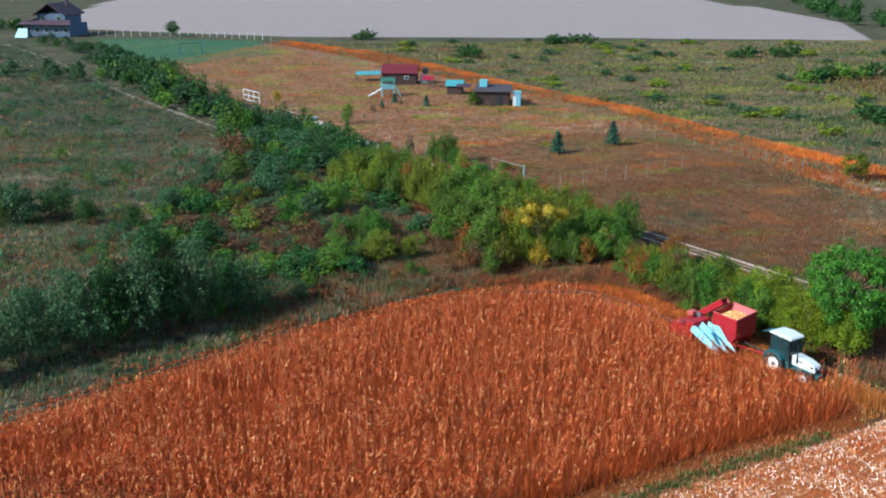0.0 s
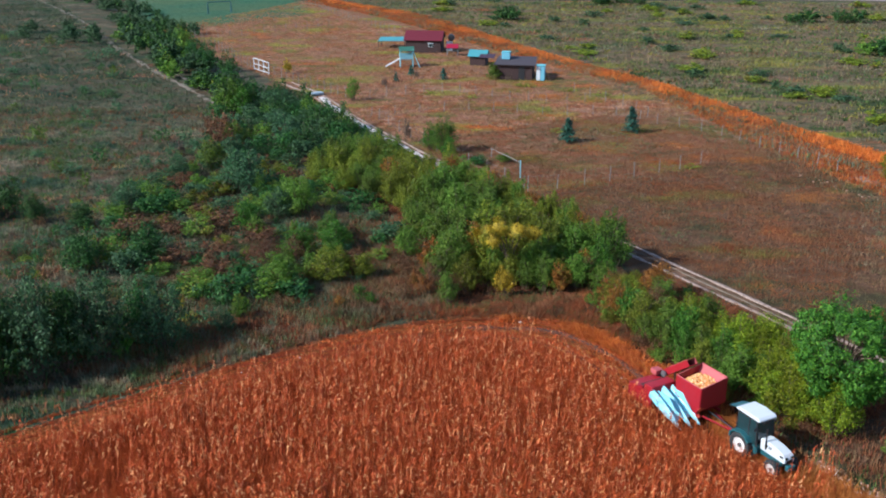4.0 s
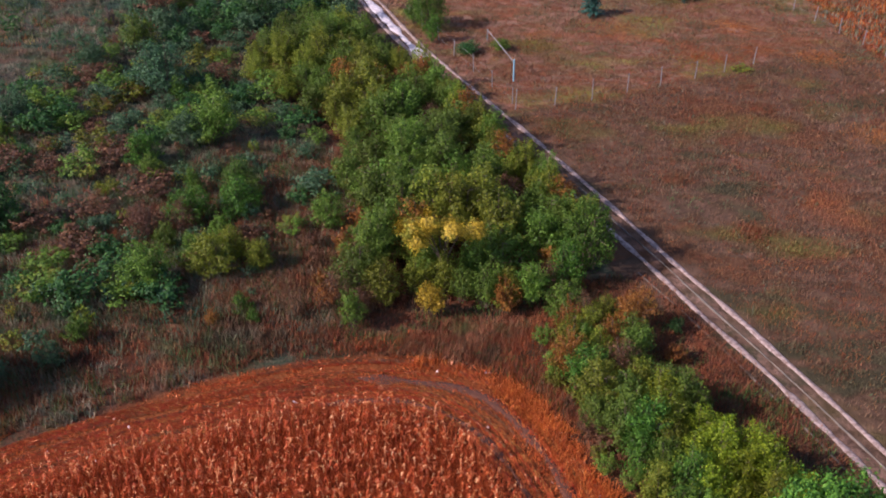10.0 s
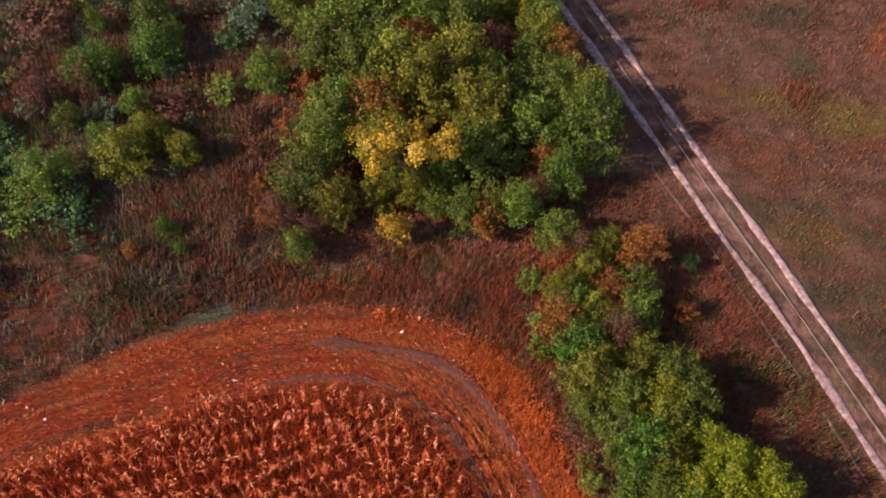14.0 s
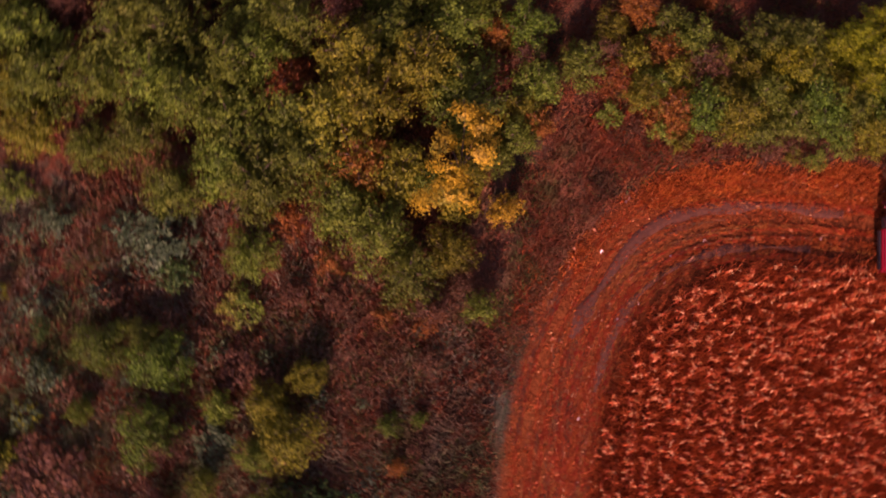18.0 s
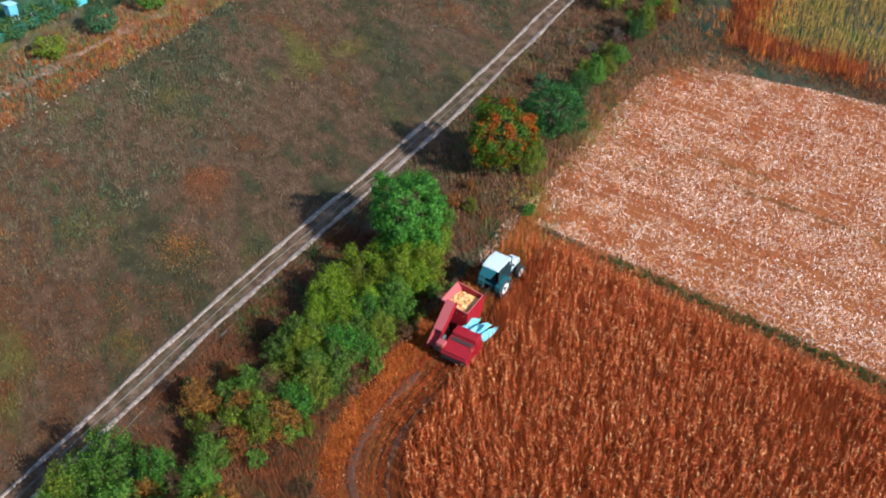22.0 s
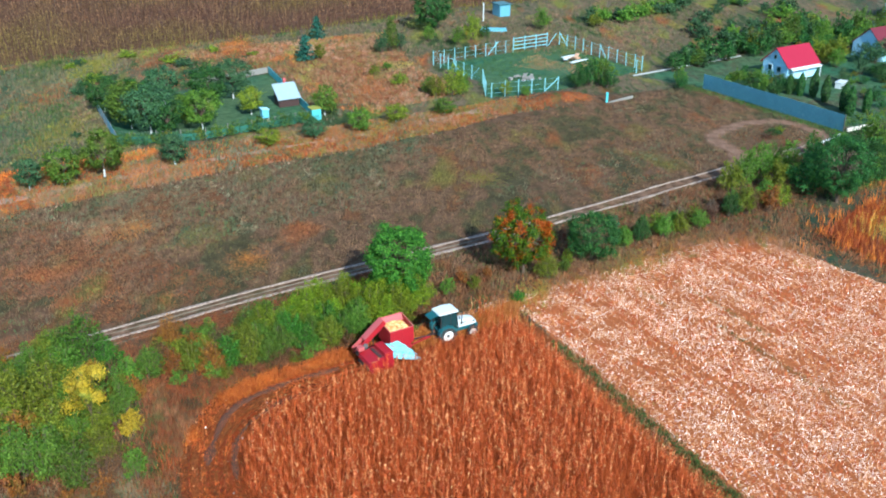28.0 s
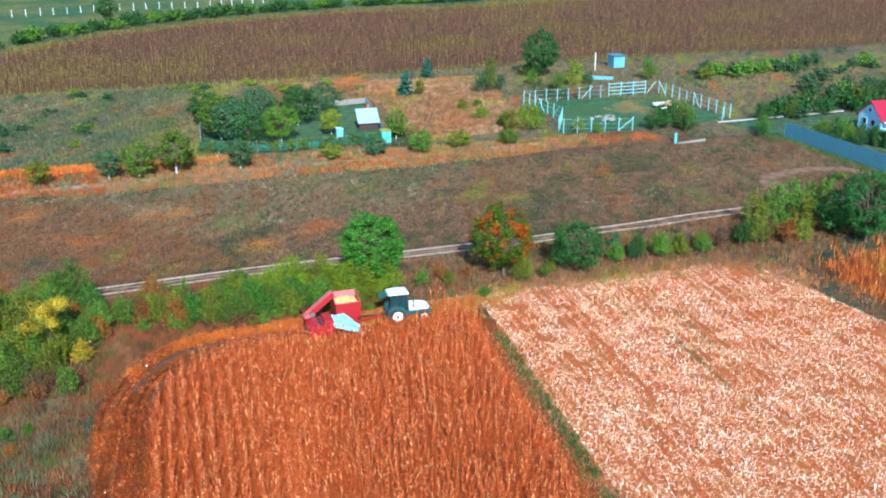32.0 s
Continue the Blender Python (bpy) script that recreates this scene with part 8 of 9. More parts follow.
for x in (-1.0, 3.0):
    w = part("window", box((1.2, 0.1, 1.1), (x, -3.35, 4.3), 0.01), M["wood_grey"], house, "grey framed window")
    part("pane", box((0.9, 0.05, 0.8), (x, -3.41, 4.3), 0), M["glass"], w)
part("chimney", box((0.6, 0.6, 1.6), (2.6, 1.4, 7.6), 0.03), M["roof_slate"], house)
tarp = thing("tent", "bright cyan tarpaulin tent beside the house", "tent", pose(-100.6, 241.0, 0, 0, 0, -12))
for s in (-1, 1):
    part("sheet", plate([(-1.7, s * 1.2, 0.0), (1.7, s * 1.2, 0.0), (1.2, 0, 2.0), (-1.2, 0, 2.0)], 0.05), M["cyan_box"], tarp)

# ---------------------------------------------------------------- orchard beyond the orange strip
fruit = Kinds([make_plant("fruit_tree", "dark green fruit tree with a whitewashed trunk", "tree", 200 + i, 3.6, 4.0, 6000, 0.16, m, lobes=24, trunk=0.6, radius=0.08, low=0.14, bark="bark_white", group="orchard trees") for i, m in enumerate(("leaf_dark", "leaf_teal", "leaf_green"))])
young = Kinds([make_plant("fruit_tree", "young green tree with a whitewashed trunk", "tree", 220 + i, 2.9, 3.4, 3600, 0.17, m, lobes=18, trunk=0.6, radius=0.07, low=0.16, bark="bark_white", group="roadside fruit trees") for i, m in enumerate(("leaf_green", "leaf_teal", "leaf_olive"))])
for k, x, y, s, sz in ((1, 45.2, 90.4, 0.85, 0.85), (0, 46.6, 87.6, 1.1, 1.0), (0, 49.0, 84.6, 1.2, 1.2), (1, 52.2, 78.6, 0.95, 0.9), (2, 58.4, 70.4, 0.8, 0.5), (1, 60.8, 65.8, 0.85, 0.6), (0, 63.4, 61.4, 0.9, 0.7), (2, 66.8, 57.6, 0.85, 0.55), (0, 70.0, 52.2, 0.8, 0.5), (2, 41.0, 96.0, 0.8, 0.7)):
    young.place(x, y, s * 1.12, sz * 1.15, which=k)
for x, y, s in ((69.8, 91.8, 0.95), (62.4, 84.1, 1.15), (63.8, 86.7, 1.1), (61.6, 82.0, 0.85), (73.1, 85.7, 1.0), (63.9, 78.8, 0.95), (73.2, 80.5, 1.05), (75.8, 78.1, 1.05), (67.6, 82.1, 0.6), (70.8, 88.2, 0.8), (66.4, 88.6, 0.8)):
    fruit.place(x, y, s * 1.25)
young.place(69.6, 74.6, 1.1, 0.95, which=2, label="yellow-green young tree in the orchard"), young.place(66.2, 81.0, 0.7, 0.6, which=2), young.place(69.0, 66.0, 1.0, 1.05, which=0)
orchard_fence = fence("fence", "green net fence round the orchard", [(67.6, 66.6), (60.0, 78.5), (58.2, 86.4), (71.5, 93.5)], 2.6, 1.4, "wood_grey", wires=2)
for (ax, ay), (bx, by), mat, h in (((66.4, 68.2), (60.0, 78.5), "net_green", 0.8), ((60.0, 78.5), (58.2, 86.4), "net_green", 0.8), ((58.2, 86.4), (71.5, 93.5), "fence_blue", 1.1), ((68.0, 67.0), (87.6, 76.2), "teal_light", 1.0), ((87.6, 76.2), (80.5, 84.8), "wood_grey", 0.8)):
    n = max(2, int(math.hypot(bx - ax, by - ay) / 2.4))
    for k in range(n):
        u, w = k / n + 0.004, (k + 1) / n - 0.004
        part("panel", plate([(ax + (bx - ax) * u, ay + (by - ay) * u, 0.04), (ax + (bx - ax) * w, ay + (by - ay) * w, 0.04), (ax + (bx - ax) * w, ay + (by - ay) * w, h), (ax + (bx - ax) * u, ay + (by - ay) * u, h)], 0.03), M[mat], orchard_fence)
for x, y in scatter([(67.0, 66.6), (59.4, 78.5), (57.4, 86.0), (58.8, 86.6), (61.2, 79.0), (68.0, 68.4)], 110):
    low_scrub.place("leaf_teal" if rng.random() < 0.6 else "leaf_green", x, y, rng.uniform(0.35, 0.65), rng.uniform(0.35, 0.6))
hut = thing("garden_hut", "small garden hut with a sloping white sheet roof", "hut", pose(73.6, 71.2, 0, 0, 0, -62) @ Matrix.Diagonal((0.8, 0.8, 0.8, 1)))
for x, y, a, ln, h in ((0, -1.3, 0, 3.0, 1.2), (0, 1.1, 0, 3.0, 2.5), (-1.5, 0.0, 90, 2.2, 1.5), (1.5, 0.0, 90, 2.2, 1.5)):
    board_wall(hut, ln, h, "wood_dark", pose(x, y, 0, 0, 0, a))
part("roof", plate([(-1.75, -1.7, 1.2), (1.75, -1.7, 1.2), (1.75, 1.4, 2.9), (-1.75, 1.4, 2.9)], 0.07), M["roof_white"], hut, "white corrugated sheet roof")
for k in range(9):
    part("roof_rib", tube((-1.6 + 0.4 * k, -1.7, 1.29), (-1.6 + 0.4 * k, 1.4, 2.99), 0.03, sides=4), M["roof_white"], hut)
part("chimney", box((0.4, 0.4, 1.0), (0.4, 1.9, 3.0), 0.03), M["red_dusty"], hut)
well = thing("outhouse", "light blue box hut on short legs", "hut", pose(66.6, 72.4, 0, 0, 0, 30) @ Matrix.Diagonal((0.8, 0.8, 0.8, 1)))
part("body", box((1.0, 1.0, 1.2), (0, 0, 1.35), 0.03), M["cyan_box"], well)
part("roof", box((1.2, 1.2, 0.08), (0, 0, 2.0), 0.02, Matrix.Rotation(0.15, 4, "X")), M["wall_blue"], well)
for x in (-0.4, 0.4):
    for y in (-0.4, 0.4):
        part("leg", box((0.09, 0.09, 0.8), (x, y, 0.4), 0.01), M["post_white"], well)
kiosk = thing("garden_cabinet", "teal cabinet with a yellow-green roof at the fence", "cabinet", pose(67.6, 66.9, 0, 0, 0, 30) @ Matrix.Diagonal((0.85, 0.85, 0.85, 1)))
part("body", box((1.5, 1.3, 1.7), (0, 0, 0.85), 0.03), M["teal_light"], kiosk)
part("roof", box((1.7, 1.5, 0.08), (0, 0, 1.75), 0.02), M["roof_lime"], kiosk)
stack = thing("brick_stack", "pale stack of bricks in the orchard", "stack", pose(71.5, 89.6, 0, 0, 0, 20))
for k in range(3):
    part("layer", box((1.6 - 0.1 * k, 1.0, 0.28), (0.03 * k, 0, 0.14 + 0.29 * k), 0.02), M["post_white"] if k % 2 else M["red_dusty"], stack)

# stones along the edge of the orange strip
edge_line = [(33.0, 98.0), (40.4, 87.4), (50.4, 73.4), (56.2, 62.6), (64.2, 51.6)]
stone = bmesh.new()
bmesh.ops.create_icosphere(stone, subdivisions=1, radius=0.5)
for v in stone.verts:
    v.co = Vector((v.co.x * 1.2, v.co.y * 0.9, v.co.z * 0.6)) * rng.uniform(0.75, 1.2)
stone_me = bpy.data.meshes.new("stone")
stone.to_mesh(stone_me)
stone.free()
stone_me.materials.append(M["stone"])
row = thing("stone_row", "scattered pale field stones along the meadow's edge", "stones")
for x, y, a in along(edge_line, 0.30):
    if rng.random() < 0.5:
        ob = new("stone", stone_me)
        ob.parent = row
        px, py, s = x + rng.normal(0, 0.35), y + rng.normal(0, 0.45), rng.uniform(0.08, 0.26)
        ob.matrix_basis = pose(px, py, float(land(px, py)) + 0.05, rng.uniform(-20, 20), 0, rng.uniform(0, 360)) @ Matrix.Diagonal((s, s, s, 1))

# ---------------------------------------------------------------- fenced pen
def post_row(t, line, step, h, mat="post_teal"):
    for x, y, a in along(line, step):
        part("post", tube((x, y, -0.2), (x + rng.normal(0, .03), y, h * rng.uniform(0.92, 1.05)), 0.058, sides=7), M[mat], t)


pen = thing("fence", "pale blue post fence with wire mesh round a pen", "fence")
for line in ([(92.7, 54.5), (84.5, 48.3)], [(83.6, 47.8), (77.3, 47.4), (80.4, 38.4)], [(92.7, 54.5), (100.2, 43.9)], [(104.9, 36.5), (90.9, 26.4), (88.5, 28.0)]):
    post_row(pen, line, 1.75, 1.9)
    for z in (0.5, 1.1, 1.7):
        for (ax, ay), (bx, by) in zip(line, line[1:]):
            part("rail", tube((ax, ay, z), (bx, by, z), 0.012, sides=4), M["post_teal"], pen)
for (ax, ay), (bx, by) in (((84.5, 48.3), (86.0, 49.4)), ((80.4, 38.4), (79.8, 40.2)), ((77.3, 47.4), (78.6, 47.5)), ((104.9, 36.5), (103.4, 35.4)), ((99.0, 45.6), (98.0, 47.0)), ((98.0, 31.4), (96.8, 30.6)), ((104.6, 37.0), (104.0, 38.2)), ((89.0, 51.8), (87.7, 50.8))):
    part("brace", tube((ax, ay, 1.8), (bx, by, 0.1), 0.06, sides=6), M["post_teal"], pen)
gate2 = thing("gate", "wide pale blue tubular field gate", "gate")
a, b = Vector((100.4, 43.4, 0)), Vector((103.6, 38.4, 0))
for z in (0.4, 0.9, 1.4, 1.9):
    part("rail", tube(a + Vector((0, 0, z)), b + Vector((0, 0, z)), 0.06, sides=6), M["post_teal"], gate2)
for k in range(4):
    p = a.lerp(b, k / 3)
    part("upright", tube(p, p + Vector((0, 0, 2.1)), 0.07, sides=6), M["post_teal"], gate2)
pile = thing("board_pile", "pile of pale boards and a brown sheet on the grass", "boards", pose(95.6, 35.0, 0, 0, 0, -40))
for k in range(7):
    part("board", box((rng.uniform(1.6, 2.6), 0.5, 0.12), (rng.uniform(-1.2, 1.2), rng.uniform(-0.9, 0.9), 0.10 + 0.09 * k), 0.01, Matrix.Rotation(rng.uniform(-0.5, 0.5), 4, "Z")), M["timber"] if k % 3 == 0 else M["post_white"], pile)
rubble = thing("rubble_heap", "small grey heap of rubble in the pen", "rubble", pose(86.0, 41.6, 0))
for k in range(26):
    s = rng.uniform(0.2, 0.55)
    part("chunk", box((s, s * 0.8, s * 0.6), (rng.normal(0, 0.6), rng.normal(0, 0.8), 0.1 + 0.3 * rng.random()), 0.03, Matrix.Rotation(rng.uniform(0, 3), 4, "Z")), M["wood_grey"], rubble)
wall = thing("low_wall", "broken low concrete wall with an upright post", "wall")
part("wall", plate([(75.4, 32.8, 0), (77.8, 29.6, 0), (77.8, 29.6, 0.35), (75.4, 32.8, 0.22)], 0.15), M["wood_grey"], wall)
part("post", box((0.28, 0.28, 1.4), (75.3, 33.0, 0.7), 0.02), M["teal_light"], wall)
wall2 = thing("low_wall", "long low pale concrete wall", "wall")
part("wall", plate([(88.0, 28.1, 0), (99.1, 11.5, 0), (99.1, 11.5, 0.16), (88.0, 28.1, 0.16)], 0.18), M["concrete"], wall2)
for sort, x, y, s, sz in ((dark, 83.0, 34.4, 1.35, 1.5), (green, 84.0, 32.6, 1.3, 1.45), (green, 85.6, 33.6, 1.1, 1.2), (dark, 81.6, 36.0, 1.0, 1.2), (dark, 82.4, 32.0, 1.0, 0.9), (olive, 77.4, 51.4, 1.2, 1.5), (green, 78.6, 50.4, 0.9, 1.3), (olive, 77.0, 53.6, 0.85, 1.2), (green, 78.6, 54.6, 0.7, 0.9), (olive, 78.4, 45.0, 0.6, 0.8), (green, 78.0, 42.6, 0.5, 0.6), (green, 82.4, 49.6, 0.4, 0.5), (rust, 76.4, 37.8, 0.7, 0.35), (rust, 75.2, 36.0, 0.6, 0.3), (rust, 77.2, 40.2, 0.6, 0.3)):
    sort.place(x, y, s, sz)

# scrub and trees towards the sunflower field
oak = trees("tree", "tall dark broad tree before the sunflower field", "leaf_dark", 141, 6.6, 7.4, leaf=0.22, leaves=12000)
oak.place(112.6, 55.4)
for sort, x, y, s, sz in ((green, 99.6, 60.8, 0.9, 2.1), (teal, 98.4, 62.0, 0.9, 1.4), (teal, 100.6, 59.6, 0.8, 1.2), (olive, 107.0, 49.4, 1.1, 1.8), (green, 104.6, 51.4, 0.9, 1.1), (green, 114.5, 38.6, 1.2, 1.4), (green, 106.6, 55.8, 0.8, 1.0), (olive, 95.0, 70.4, 0.75, 1.0), (olive, 106.0, 74.6, 0.4, 0.9), (dark, 108.8, 47.4, 0.7, 0.9), (olive, 86.6, 62.0, 0.6, 0.7), (olive, 82.4, 58.4, 0.9, 0.7), (green, 90.0, 60.6, 0.6, 0.4), (olive, 117, 30, 1.2, 0.9)):
    sort.place(x, y, s, sz)
for x, y in scatter([(52, 100), (62, 90), (74, 96), (90, 80), (108, 78), (92, 104), (78, 128), (58, 156), (40, 130)], 50):
    far_scrub.place("leaf_olive" if rng.random() < 0.5 else "leaf_teal", x, y, rng.uniform(0.5, 1.4), rng.uniform(0.2, 0.5))
for x, y, a in along([(120.5, 30.5), (124, 23), (129.5, 16.5), (136, 11.5)], 1.3):
    far_scrub.place("leaf_teal" if rng.random() < 0.7 else "leaf_green", x + rng.normal(0, 1.0), y + rng.normal(0, 1.0), rng.uniform(0.8, 1.3), rng.uniform(0.6, 1.1))
for x, y in scatter([(104, 14), (112, 22), (126, 10), (140, 4), (132, -6), (112, 2)], 22):
    far_scrub.place("leaf_teal" if rng.random() < 0.7 else "leaf_green", x, y, rng.uniform(0.8, 1.5), rng.uniform(0.5, 1.1))
kit = thing("shed", "blue shed and sheeting among the bushes", "shed", pose(125.4, 44.6, 0, 0, 0, 30))
part("wall", box((2.4, 2.0, 1.9), (0, 0, 0.95), 0.03), M["fence_blue"], kit)
part("roof", box((2.8, 2.4, 0.12), (0, 0, 1.96), 0.02), M["teal_paint"], kit)
sheet = thing("plastic_sheet", "pale blue plastic sheet lying on the grass", "sheet", pose(113.8, 46.0, 0))
part("sheet", box((2.2, 4.0, 0.3), (0, 0, 0.15), 0.1, None, None, 2), M["cyan_box"], sheet)
mast = thing("pole", "thin white pole among the bushes", "pole", pose(120.4, 47.6, 0))
part("pole", tube((0, 0, -0.2), (0, 0, 3.0), 0.09, sides=7), M["white_paint"], mast)

# ---------------------------------------------------------------- cottage gardens
bf = thing("fence", "blue corrugated sheet metal fence", "fence")
a, b = Vector((82.0, 20.2, 0)), Vector((65.5, 8.3, 0))
n = 22
for k in range(n):
    p, q = a.lerp(b, k / n), a.lerp(b, (k + 1) / n)
    d = (q - p).normalized()
    side = Vector((-d.y, d.x, 0))
    bm = bmesh.new()
    lo, hi = [], []
    for j in range(9):
        c = p.lerp(q, (j + 0.02) / 8.04) + side * (0.03 if j % 2 else -0.03)
        lo.append(bm.verts.new(c + Vector((0, 0, 0.05)))), hi.append(bm.verts.new(c + Vector((0, 0, 1.95 + 0.02 * (k % 3)))))
    for j in range(8):
        bm.faces.new((lo[j], lo[j + 1], hi[j + 1], hi[j]))
    bmesh.ops.solidify(bm, geom=bm.faces[:], thickness=0.02)
    part("panel", bm, M["fence_blue"], bf)
for k in range(n // 2 + 1):
    p = a.lerp(b, k / (n // 2)) + Vector((0.07, -0.10, 0))
    part("post", tube(p - Vector((0, 0, 0.2)), p + Vector((0, 0, 2.0)), 0.05, sides=6), M["grey_metal"], bf)
ww = thing("low_wall", "low white plastered garden wall", "wall")
for (ax, ay), (bx, by) in (((65.8, 7.8), (67.8, 4.4)), ((69.8, 1.6), (72.6, -2.6)), ((72.9, -3.1), (76.8, -9.0))):
    part("wall", plate([(ax, ay, 0), (bx, by, 0), (bx, by, 0.36), (ax, ay, 0.36)], 0.22), M["lime_wash"], ww)
kerb = thing("kerb", "pale concrete kerb beside the track", "kerb")
part("kerb", plate([(61.6, 11.9, 0.0), (64.8, 8.6, 0.0), (64.8, 8.6, 0.18), (61.6, 11.9, 0.18)], 0.2), M["post_white"], kerb)
for k in range(9):
    low_scrub.place("leaf_green", 67.0 + 1.2 * k, 7.6 - 1.8 * k, 0.6, 0.62)

# dark shrubs where the hedge meets the gardens
for x, y in scatter([(46, 19), (50, 20), (54, 12), (58, 6), (64, -1), (70, -6), (78, -16), (74, -18), (62, -6), (52, 6), (47, 13)], 90):
    if in_reach(x, y, held, 1.9):
        held.append((x, y))
        s = rng.uniform(0.7, 1.1)
        scrub.place("leaf_dark" if rng.random() < 0.6 else "leaf_green", x, y, s * 1.2, s * rng.uniform(1.0, 1.4))
for x, y in scatter([(80, -12), (86, -4), (94, -14), (104, -22), (96, -30), (84, -26)], 26):
    far_scrub.place("leaf_dark" if rng.random() < 0.6 else "leaf_teal", x, y, rng.uniform(0.8, 1.4), rng.uniform(0.7, 1.3))

HEAD = -58
cot = cabin("house", "pale blue cottage with a bright red roof", pose(89.6, 7.4, 0, 0, 0, HEAD), 5.4, 4.2, 1.9, 1.9, "wall_blue", "roof_red", "house")
for x, z, w, h in ((-0.7, 1.2, 0.7, 0.8), (0.8, 1.2, 0.7, 0.8), (0.1, 2.7, 0.5, 0.6)):
    f = part("window", box((0.10, w, h), (-2.76, x, z), 0.01), M["white_paint"], cot, "white framed window")
    part("pane", box((0.03, w - 0.14, h - 0.14), (-2.82, x, z), 0), M["glass"], f)
part("porch_roof", plate([(-2.7, -2.2, 1.75), (2.7, -2.2, 1.75), (2.7, -3.0, 1.5), (-2.7, -3.0, 1.5)], 0.06), M["wall_pale"], cot)
for x in (-2.5, 0, 2.5):
    part("porch_post", tube((x, -2.9, -0.1), (x, -2.9, 1.5), 0.06, sides=6), M["white_paint"], cot)
cabin("house", "larger house with a dark red roof", pose(100.2, -8.6, 0, 0, 0, HEAD), 6.6, 5.0, 2.0, 2.2, "wall_blue", "roof_maroon", "house", windows=((-1, -1.5, 1.4, 1.0, 1.1), (-1, 1.5, 1.4, 1.0, 1.1)))
cabin("house", "pale mint house with a light roof behind the gardens", pose(125, -22, 0, 0, 0, HEAD), 6.0, 5.0, 3.4, 2.0, "wall_blue", "cyan_sheet", "house")


def make_cypress(seed):
    root = thing("cypress", "slim dark green columnar cypress", "tree", group="garden cypresses")
    r = np.random.default_rng(seed)
    z = r.uniform(0.02, 1, 1500)
    rad = 0.175 * np.clip(np.sin(np.pi * np.clip(z * 0.82 + 0.16, 0, 1)), 0.05, 1) ** 0.7
    a = r.uniform(0, 6.28, len(z))
    q = rad * r.uniform(0.75, 1.05, len(z))
    P = np.stack([q * np.cos(a), q * np.sin(a), z], 1)
    v, f = leaf_quads(P, np.stack([np.cos(a), np.sin(a), 0.5 * np.ones_like(a)], 1) + r.normal(0, 0.4, (len(z), 3)), 0.06, 0.6)
    part("trunk", tube((0, 0, -0.02), (0, 0, 0.9), 0.03, 0.005, 6), M["bark"], root)
    part("crown", from_arrays("crown", v, f, M["leaf_dark"]), None, root)
    return root


cyp = Kinds([make_cypress(1), make_cypress(2)])
for x, y, h in ((80.4, 10.0, 2.6), (79.8, 8.8, 2.9), (79.2, 7.4, 3.3), (77.2, 6.6, 3.3), (73.6, 5.6, 3.4), (71.8, 5.5, 3.5), (72.9, 3.2, 3.0)):
    cyp.place(x, y, h, h)
for sort, x, y, s, sz in ((dark, 80.4, 14.6, 0.9, 1.1), (green, 82.0, 13.4, 0.9, 1.2), (dark, 79.0, 12.2, 0.8, 1.0), (green, 83.6, 15.6, 0.8, 0.9), (olive, 81.6, 17.4, 0.5, 0.6), (dark, 80.6, 9.8, 0.8, 1.0), (rust, 95.0, 4.0, 1.2, 1.3), (olive, 97.0, 2.0, 1.3, 1.5), (green, 93.6, 0.0, 0.9, 1.1), (teal, 96.0, -6.0, 1.2, 1.3), (dark, 99.6, 8.6, 1.3, 1.5), (dark, 103.0, 6.0, 1.3, 1.6), (green, 106.5, 2.5, 1.4, 1.8), (dark, 96.4, 14.2, 1.1, 1.2), (green, 93.4, 18.6, 1.0, 1.0), (dark, 90.6, 22.4, 1.0, 1.1), (green, 84.2, 22.6, 0.8, 0.9), (dark, 81.8, 23.0, 0.6, 0.9), (dark, 88, -4, 0.9, 1.0), (green, 84, -6, 1.0, 1.1), (teal, 78, 0.5, 0.8, 0.8), (dark, 76, -4.5, 1.0, 1.2), (green, 82, -12, 1.2, 1.4), (dark, 90, -14, 1.4, 1.6), (green, 98, -16, 1.4, 1.6), (teal, 86, 1.5, 0.7, 0.8)):
    sort.place(x, y, s, sz)
for x, y in scatter([(82.5, 17.5), (79.5, 13.0), (81, 9.5), (86, 7.4), (90, 12.8), (86, 18)], 34):
    k = rng.random()
    s = rng.uniform(0.35, 0.75)
    scrub.place("leaf_green" if k < 0.4 else "leaf_dark" if k < 0.7 else "leaf_teal" if k < 0.85 else "leaf_olive", x, y, s, s * rng.uniform(0.8, 1.2))
for sort, x, y, s, sz in ((olive, 97.0, -1.0, 1.3, 1.4), (olive, 95.4, 0.8, 1.1, 1.2), (dark, 98.6, 2.0, 1.2, 1.5), (dark, 92.0, -8.0, 1.0, 1.1), (teal, 90.0, -2.0, 0.9, 1.0), (dark, 86.0, -3.4, 0.7, 0.7), (green, 104.0, -1.4, 1.3, 1.7), (dark, 107.6, -5.0, 1.4, 2.0), (green, 111, -9, 1.4, 1.9), (dark, 108.0, 1.6, 1.3, 1.6), (green, 114, -14, 1.5, 2.0)):
    sort.place(x, y, s, sz)
for x, y in scatter([(99, 13), (106, 8), (116, -2), (112, -18), (96, -14), (94, -3), (93.5, 3)], 46):
    k = rng.random()
    s = rng.uniform(0.8, 1.4)
    scrub.place("leaf_dark" if k < 0.5 else "leaf_teal" if k < 0.7 else "leaf_green" if k < 0.9 else "leaf_olive", x, y, s, s * rng.uniform(0.9, 1.4))
for x, y in scatter([(80, 3), (88, 1), (92, -6), (86, -14), (78, -6), (74, 1)], 40):
    k = rng.random()
    s = rng.uniform(0.25, 0.8)
    scrub.place("leaf_dark" if k < 0.4 else "leaf_green" if k < 0.75 else "leaf_rust" if k < 0.8 else "leaf_olive", x, y, s, s * rng.uniform(0.6, 1.2))
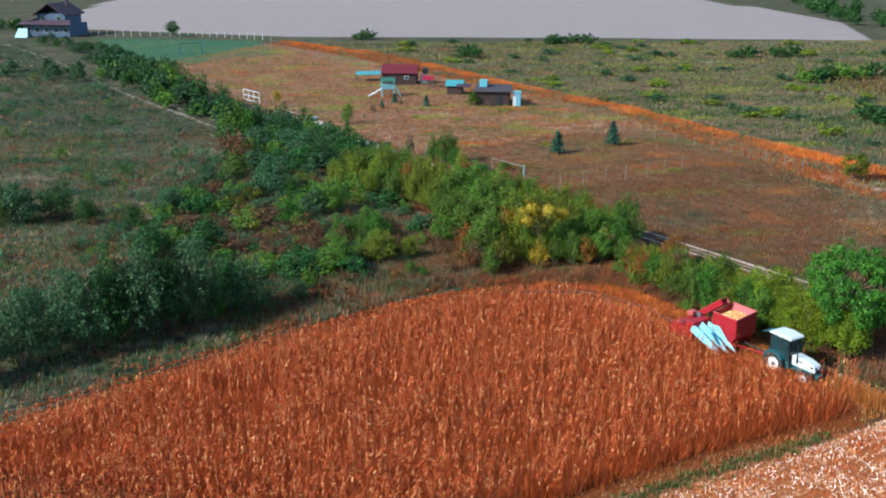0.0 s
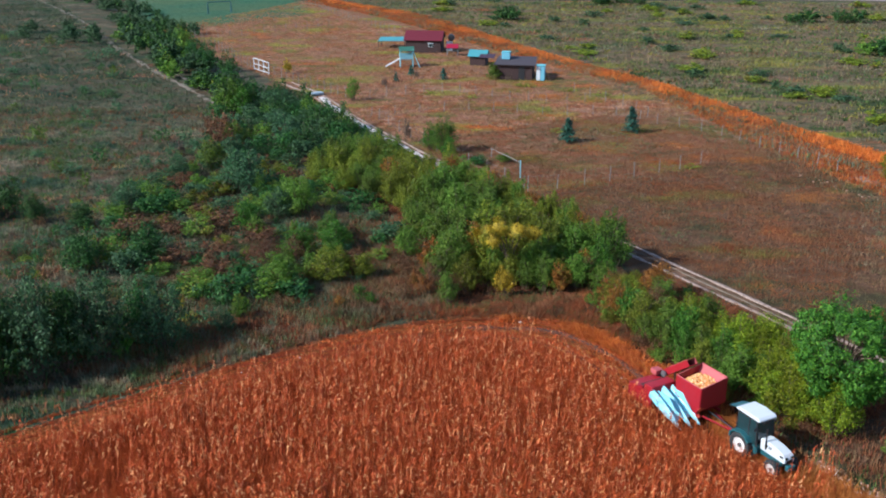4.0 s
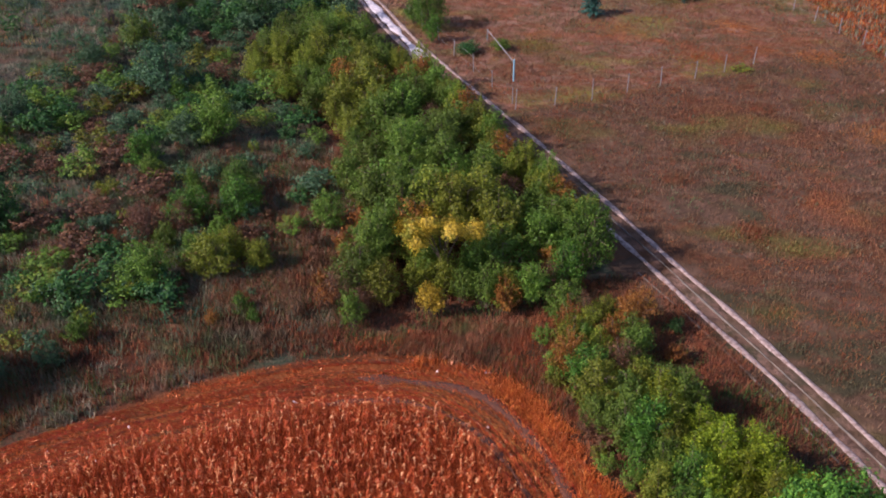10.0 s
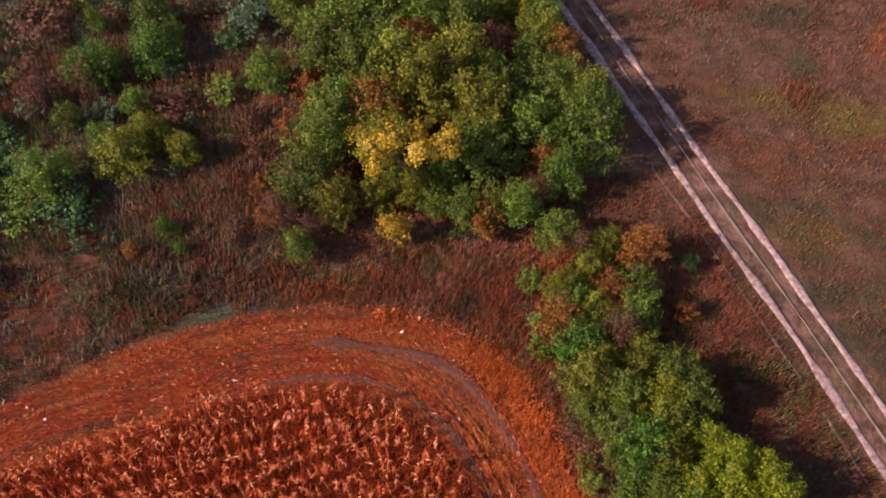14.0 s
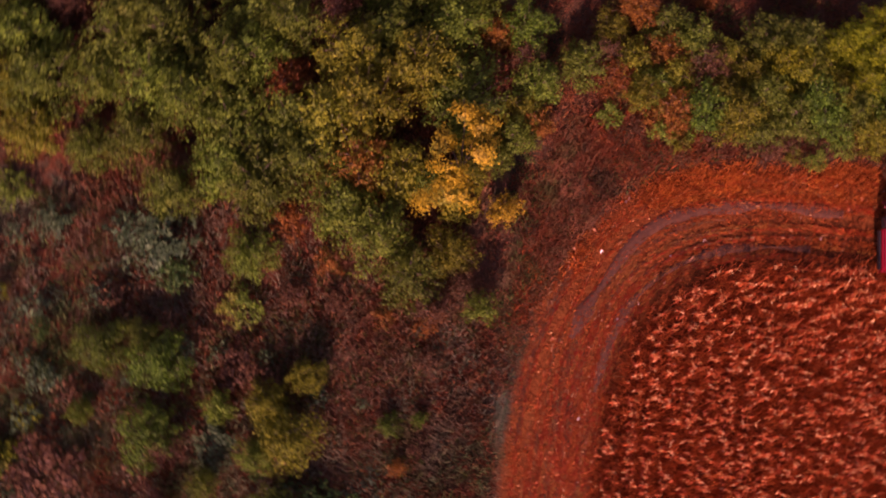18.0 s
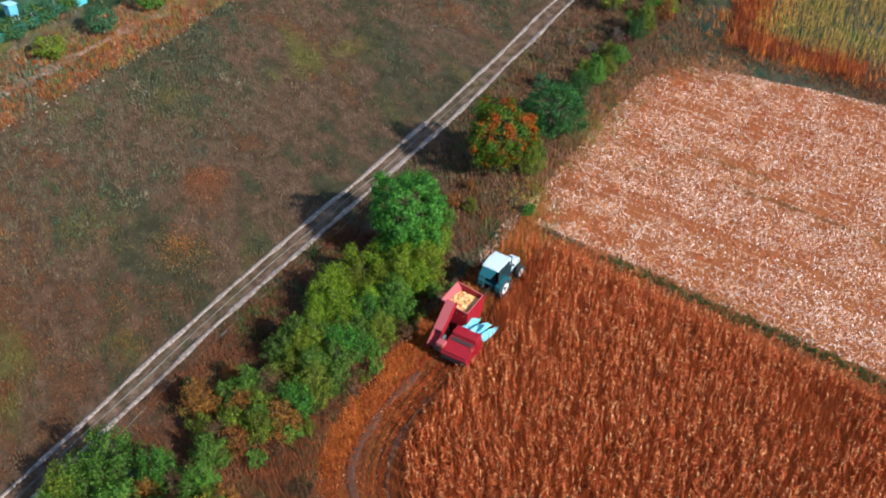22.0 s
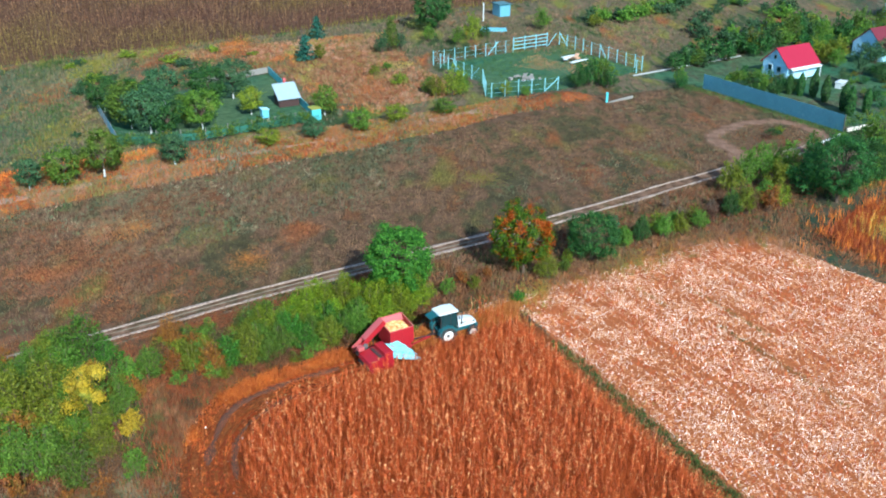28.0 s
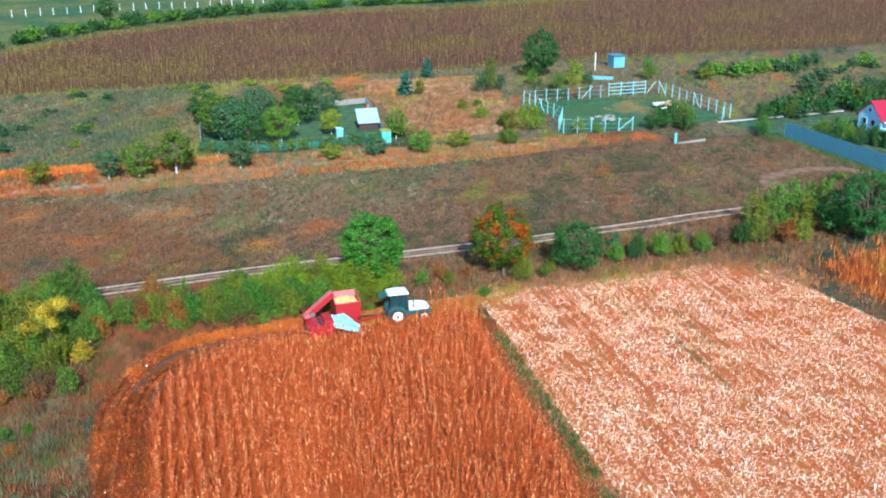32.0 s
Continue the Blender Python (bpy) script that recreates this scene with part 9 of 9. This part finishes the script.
q = np.array([(x, y) for x, y, a in along([(84.0, 22.6), (81.6, 19.4), (65.0, 7.6)], 0.03)])
blades("rough_grass", "green grass along the foot of the blue fence", q + rng.normal(0, 0.5, q.shape) + np.array([-0.5, 0.7]), 0.3, 0.06, 5, "grass_green")
tb = thing("garden_table", "table under a white cloth in the garden", "table", pose(83.6, 2.6, 0, 0, 0, -40))
part("tabletop", box((1.8, 1.0, 0.05), (0, 0, 0.75), 0.01), M["white_paint"], tb)
for x in (-0.8, 0.8):
    part("leg", box((0.08, 0.8, 0.75), (x, 0, 0.37), 0.01), M["white_paint"], tb)

# hedge lines and land beyond the fields
for line in ([(92, 22), (97, 17), (103, 10), (110, 3), (116, -6)],):
    for x, y, a in along(line, 1.7):
        far_scrub.place("leaf_dark" if rng.random() < 0.55 else "leaf_teal", x + rng.normal(0, 0.8), y + rng.normal(0, 0.8), rng.uniform(0.9, 1.5), rng.uniform(0.7, 1.3))
for x, y, a in along([(60, 164), (88, 176), (116, 158.5), (144, 152), (163.6, 140), (176, 130), (190, 118), (203, 100), (232, 62)], 1.9):
    far_scrub.place("leaf_dark" if rng.random() < 0.6 else "leaf_green", x + rng.normal(0, 1.0), y + rng.normal(0, 1.0), rng.uniform(1.1, 1.9), rng.uniform(0.6, 1.2))
fence("fence", "far white rail fence beyond the sunflower field", [(110, 215), (151.7, 185), (168.8, 167), (181.6, 147.7), (196, 138)], 3.0, 1.6, "post_white", 0.10, wires=2)
for x, y, a in along([(118, 250), (118, 290), (130, 380)], 6.0):
    far_scrub.place("leaf_dark", x + rng.normal(0, 3), y + rng.normal(0, 3), rng.uniform(1.5, 3.0), rng.uniform(1.2, 2.6))
for x, y, a in along([(-150, 272), (-112, 262), (-104, 259)], 4.0):
    far_scrub.place("leaf_dark", x + rng.normal(0, 2), y + rng.normal(0, 2), rng.uniform(1.2, 2.4), rng.uniform(1.0, 2.0))
lone_tree = Kinds([make_plant("tree", "dark round lone tree at the edge of the pale field", "tree", 402, 3.2, 3.6, 1400, 0.3, "leaf_dark", trunk=0.7, radius=0.1)])
lone_tree.place(-65.2, 242.0), lone_tree.place(149.0, 156.0, 1.5)
low_scrub.done()
scrub.done()
far_scrub.done()
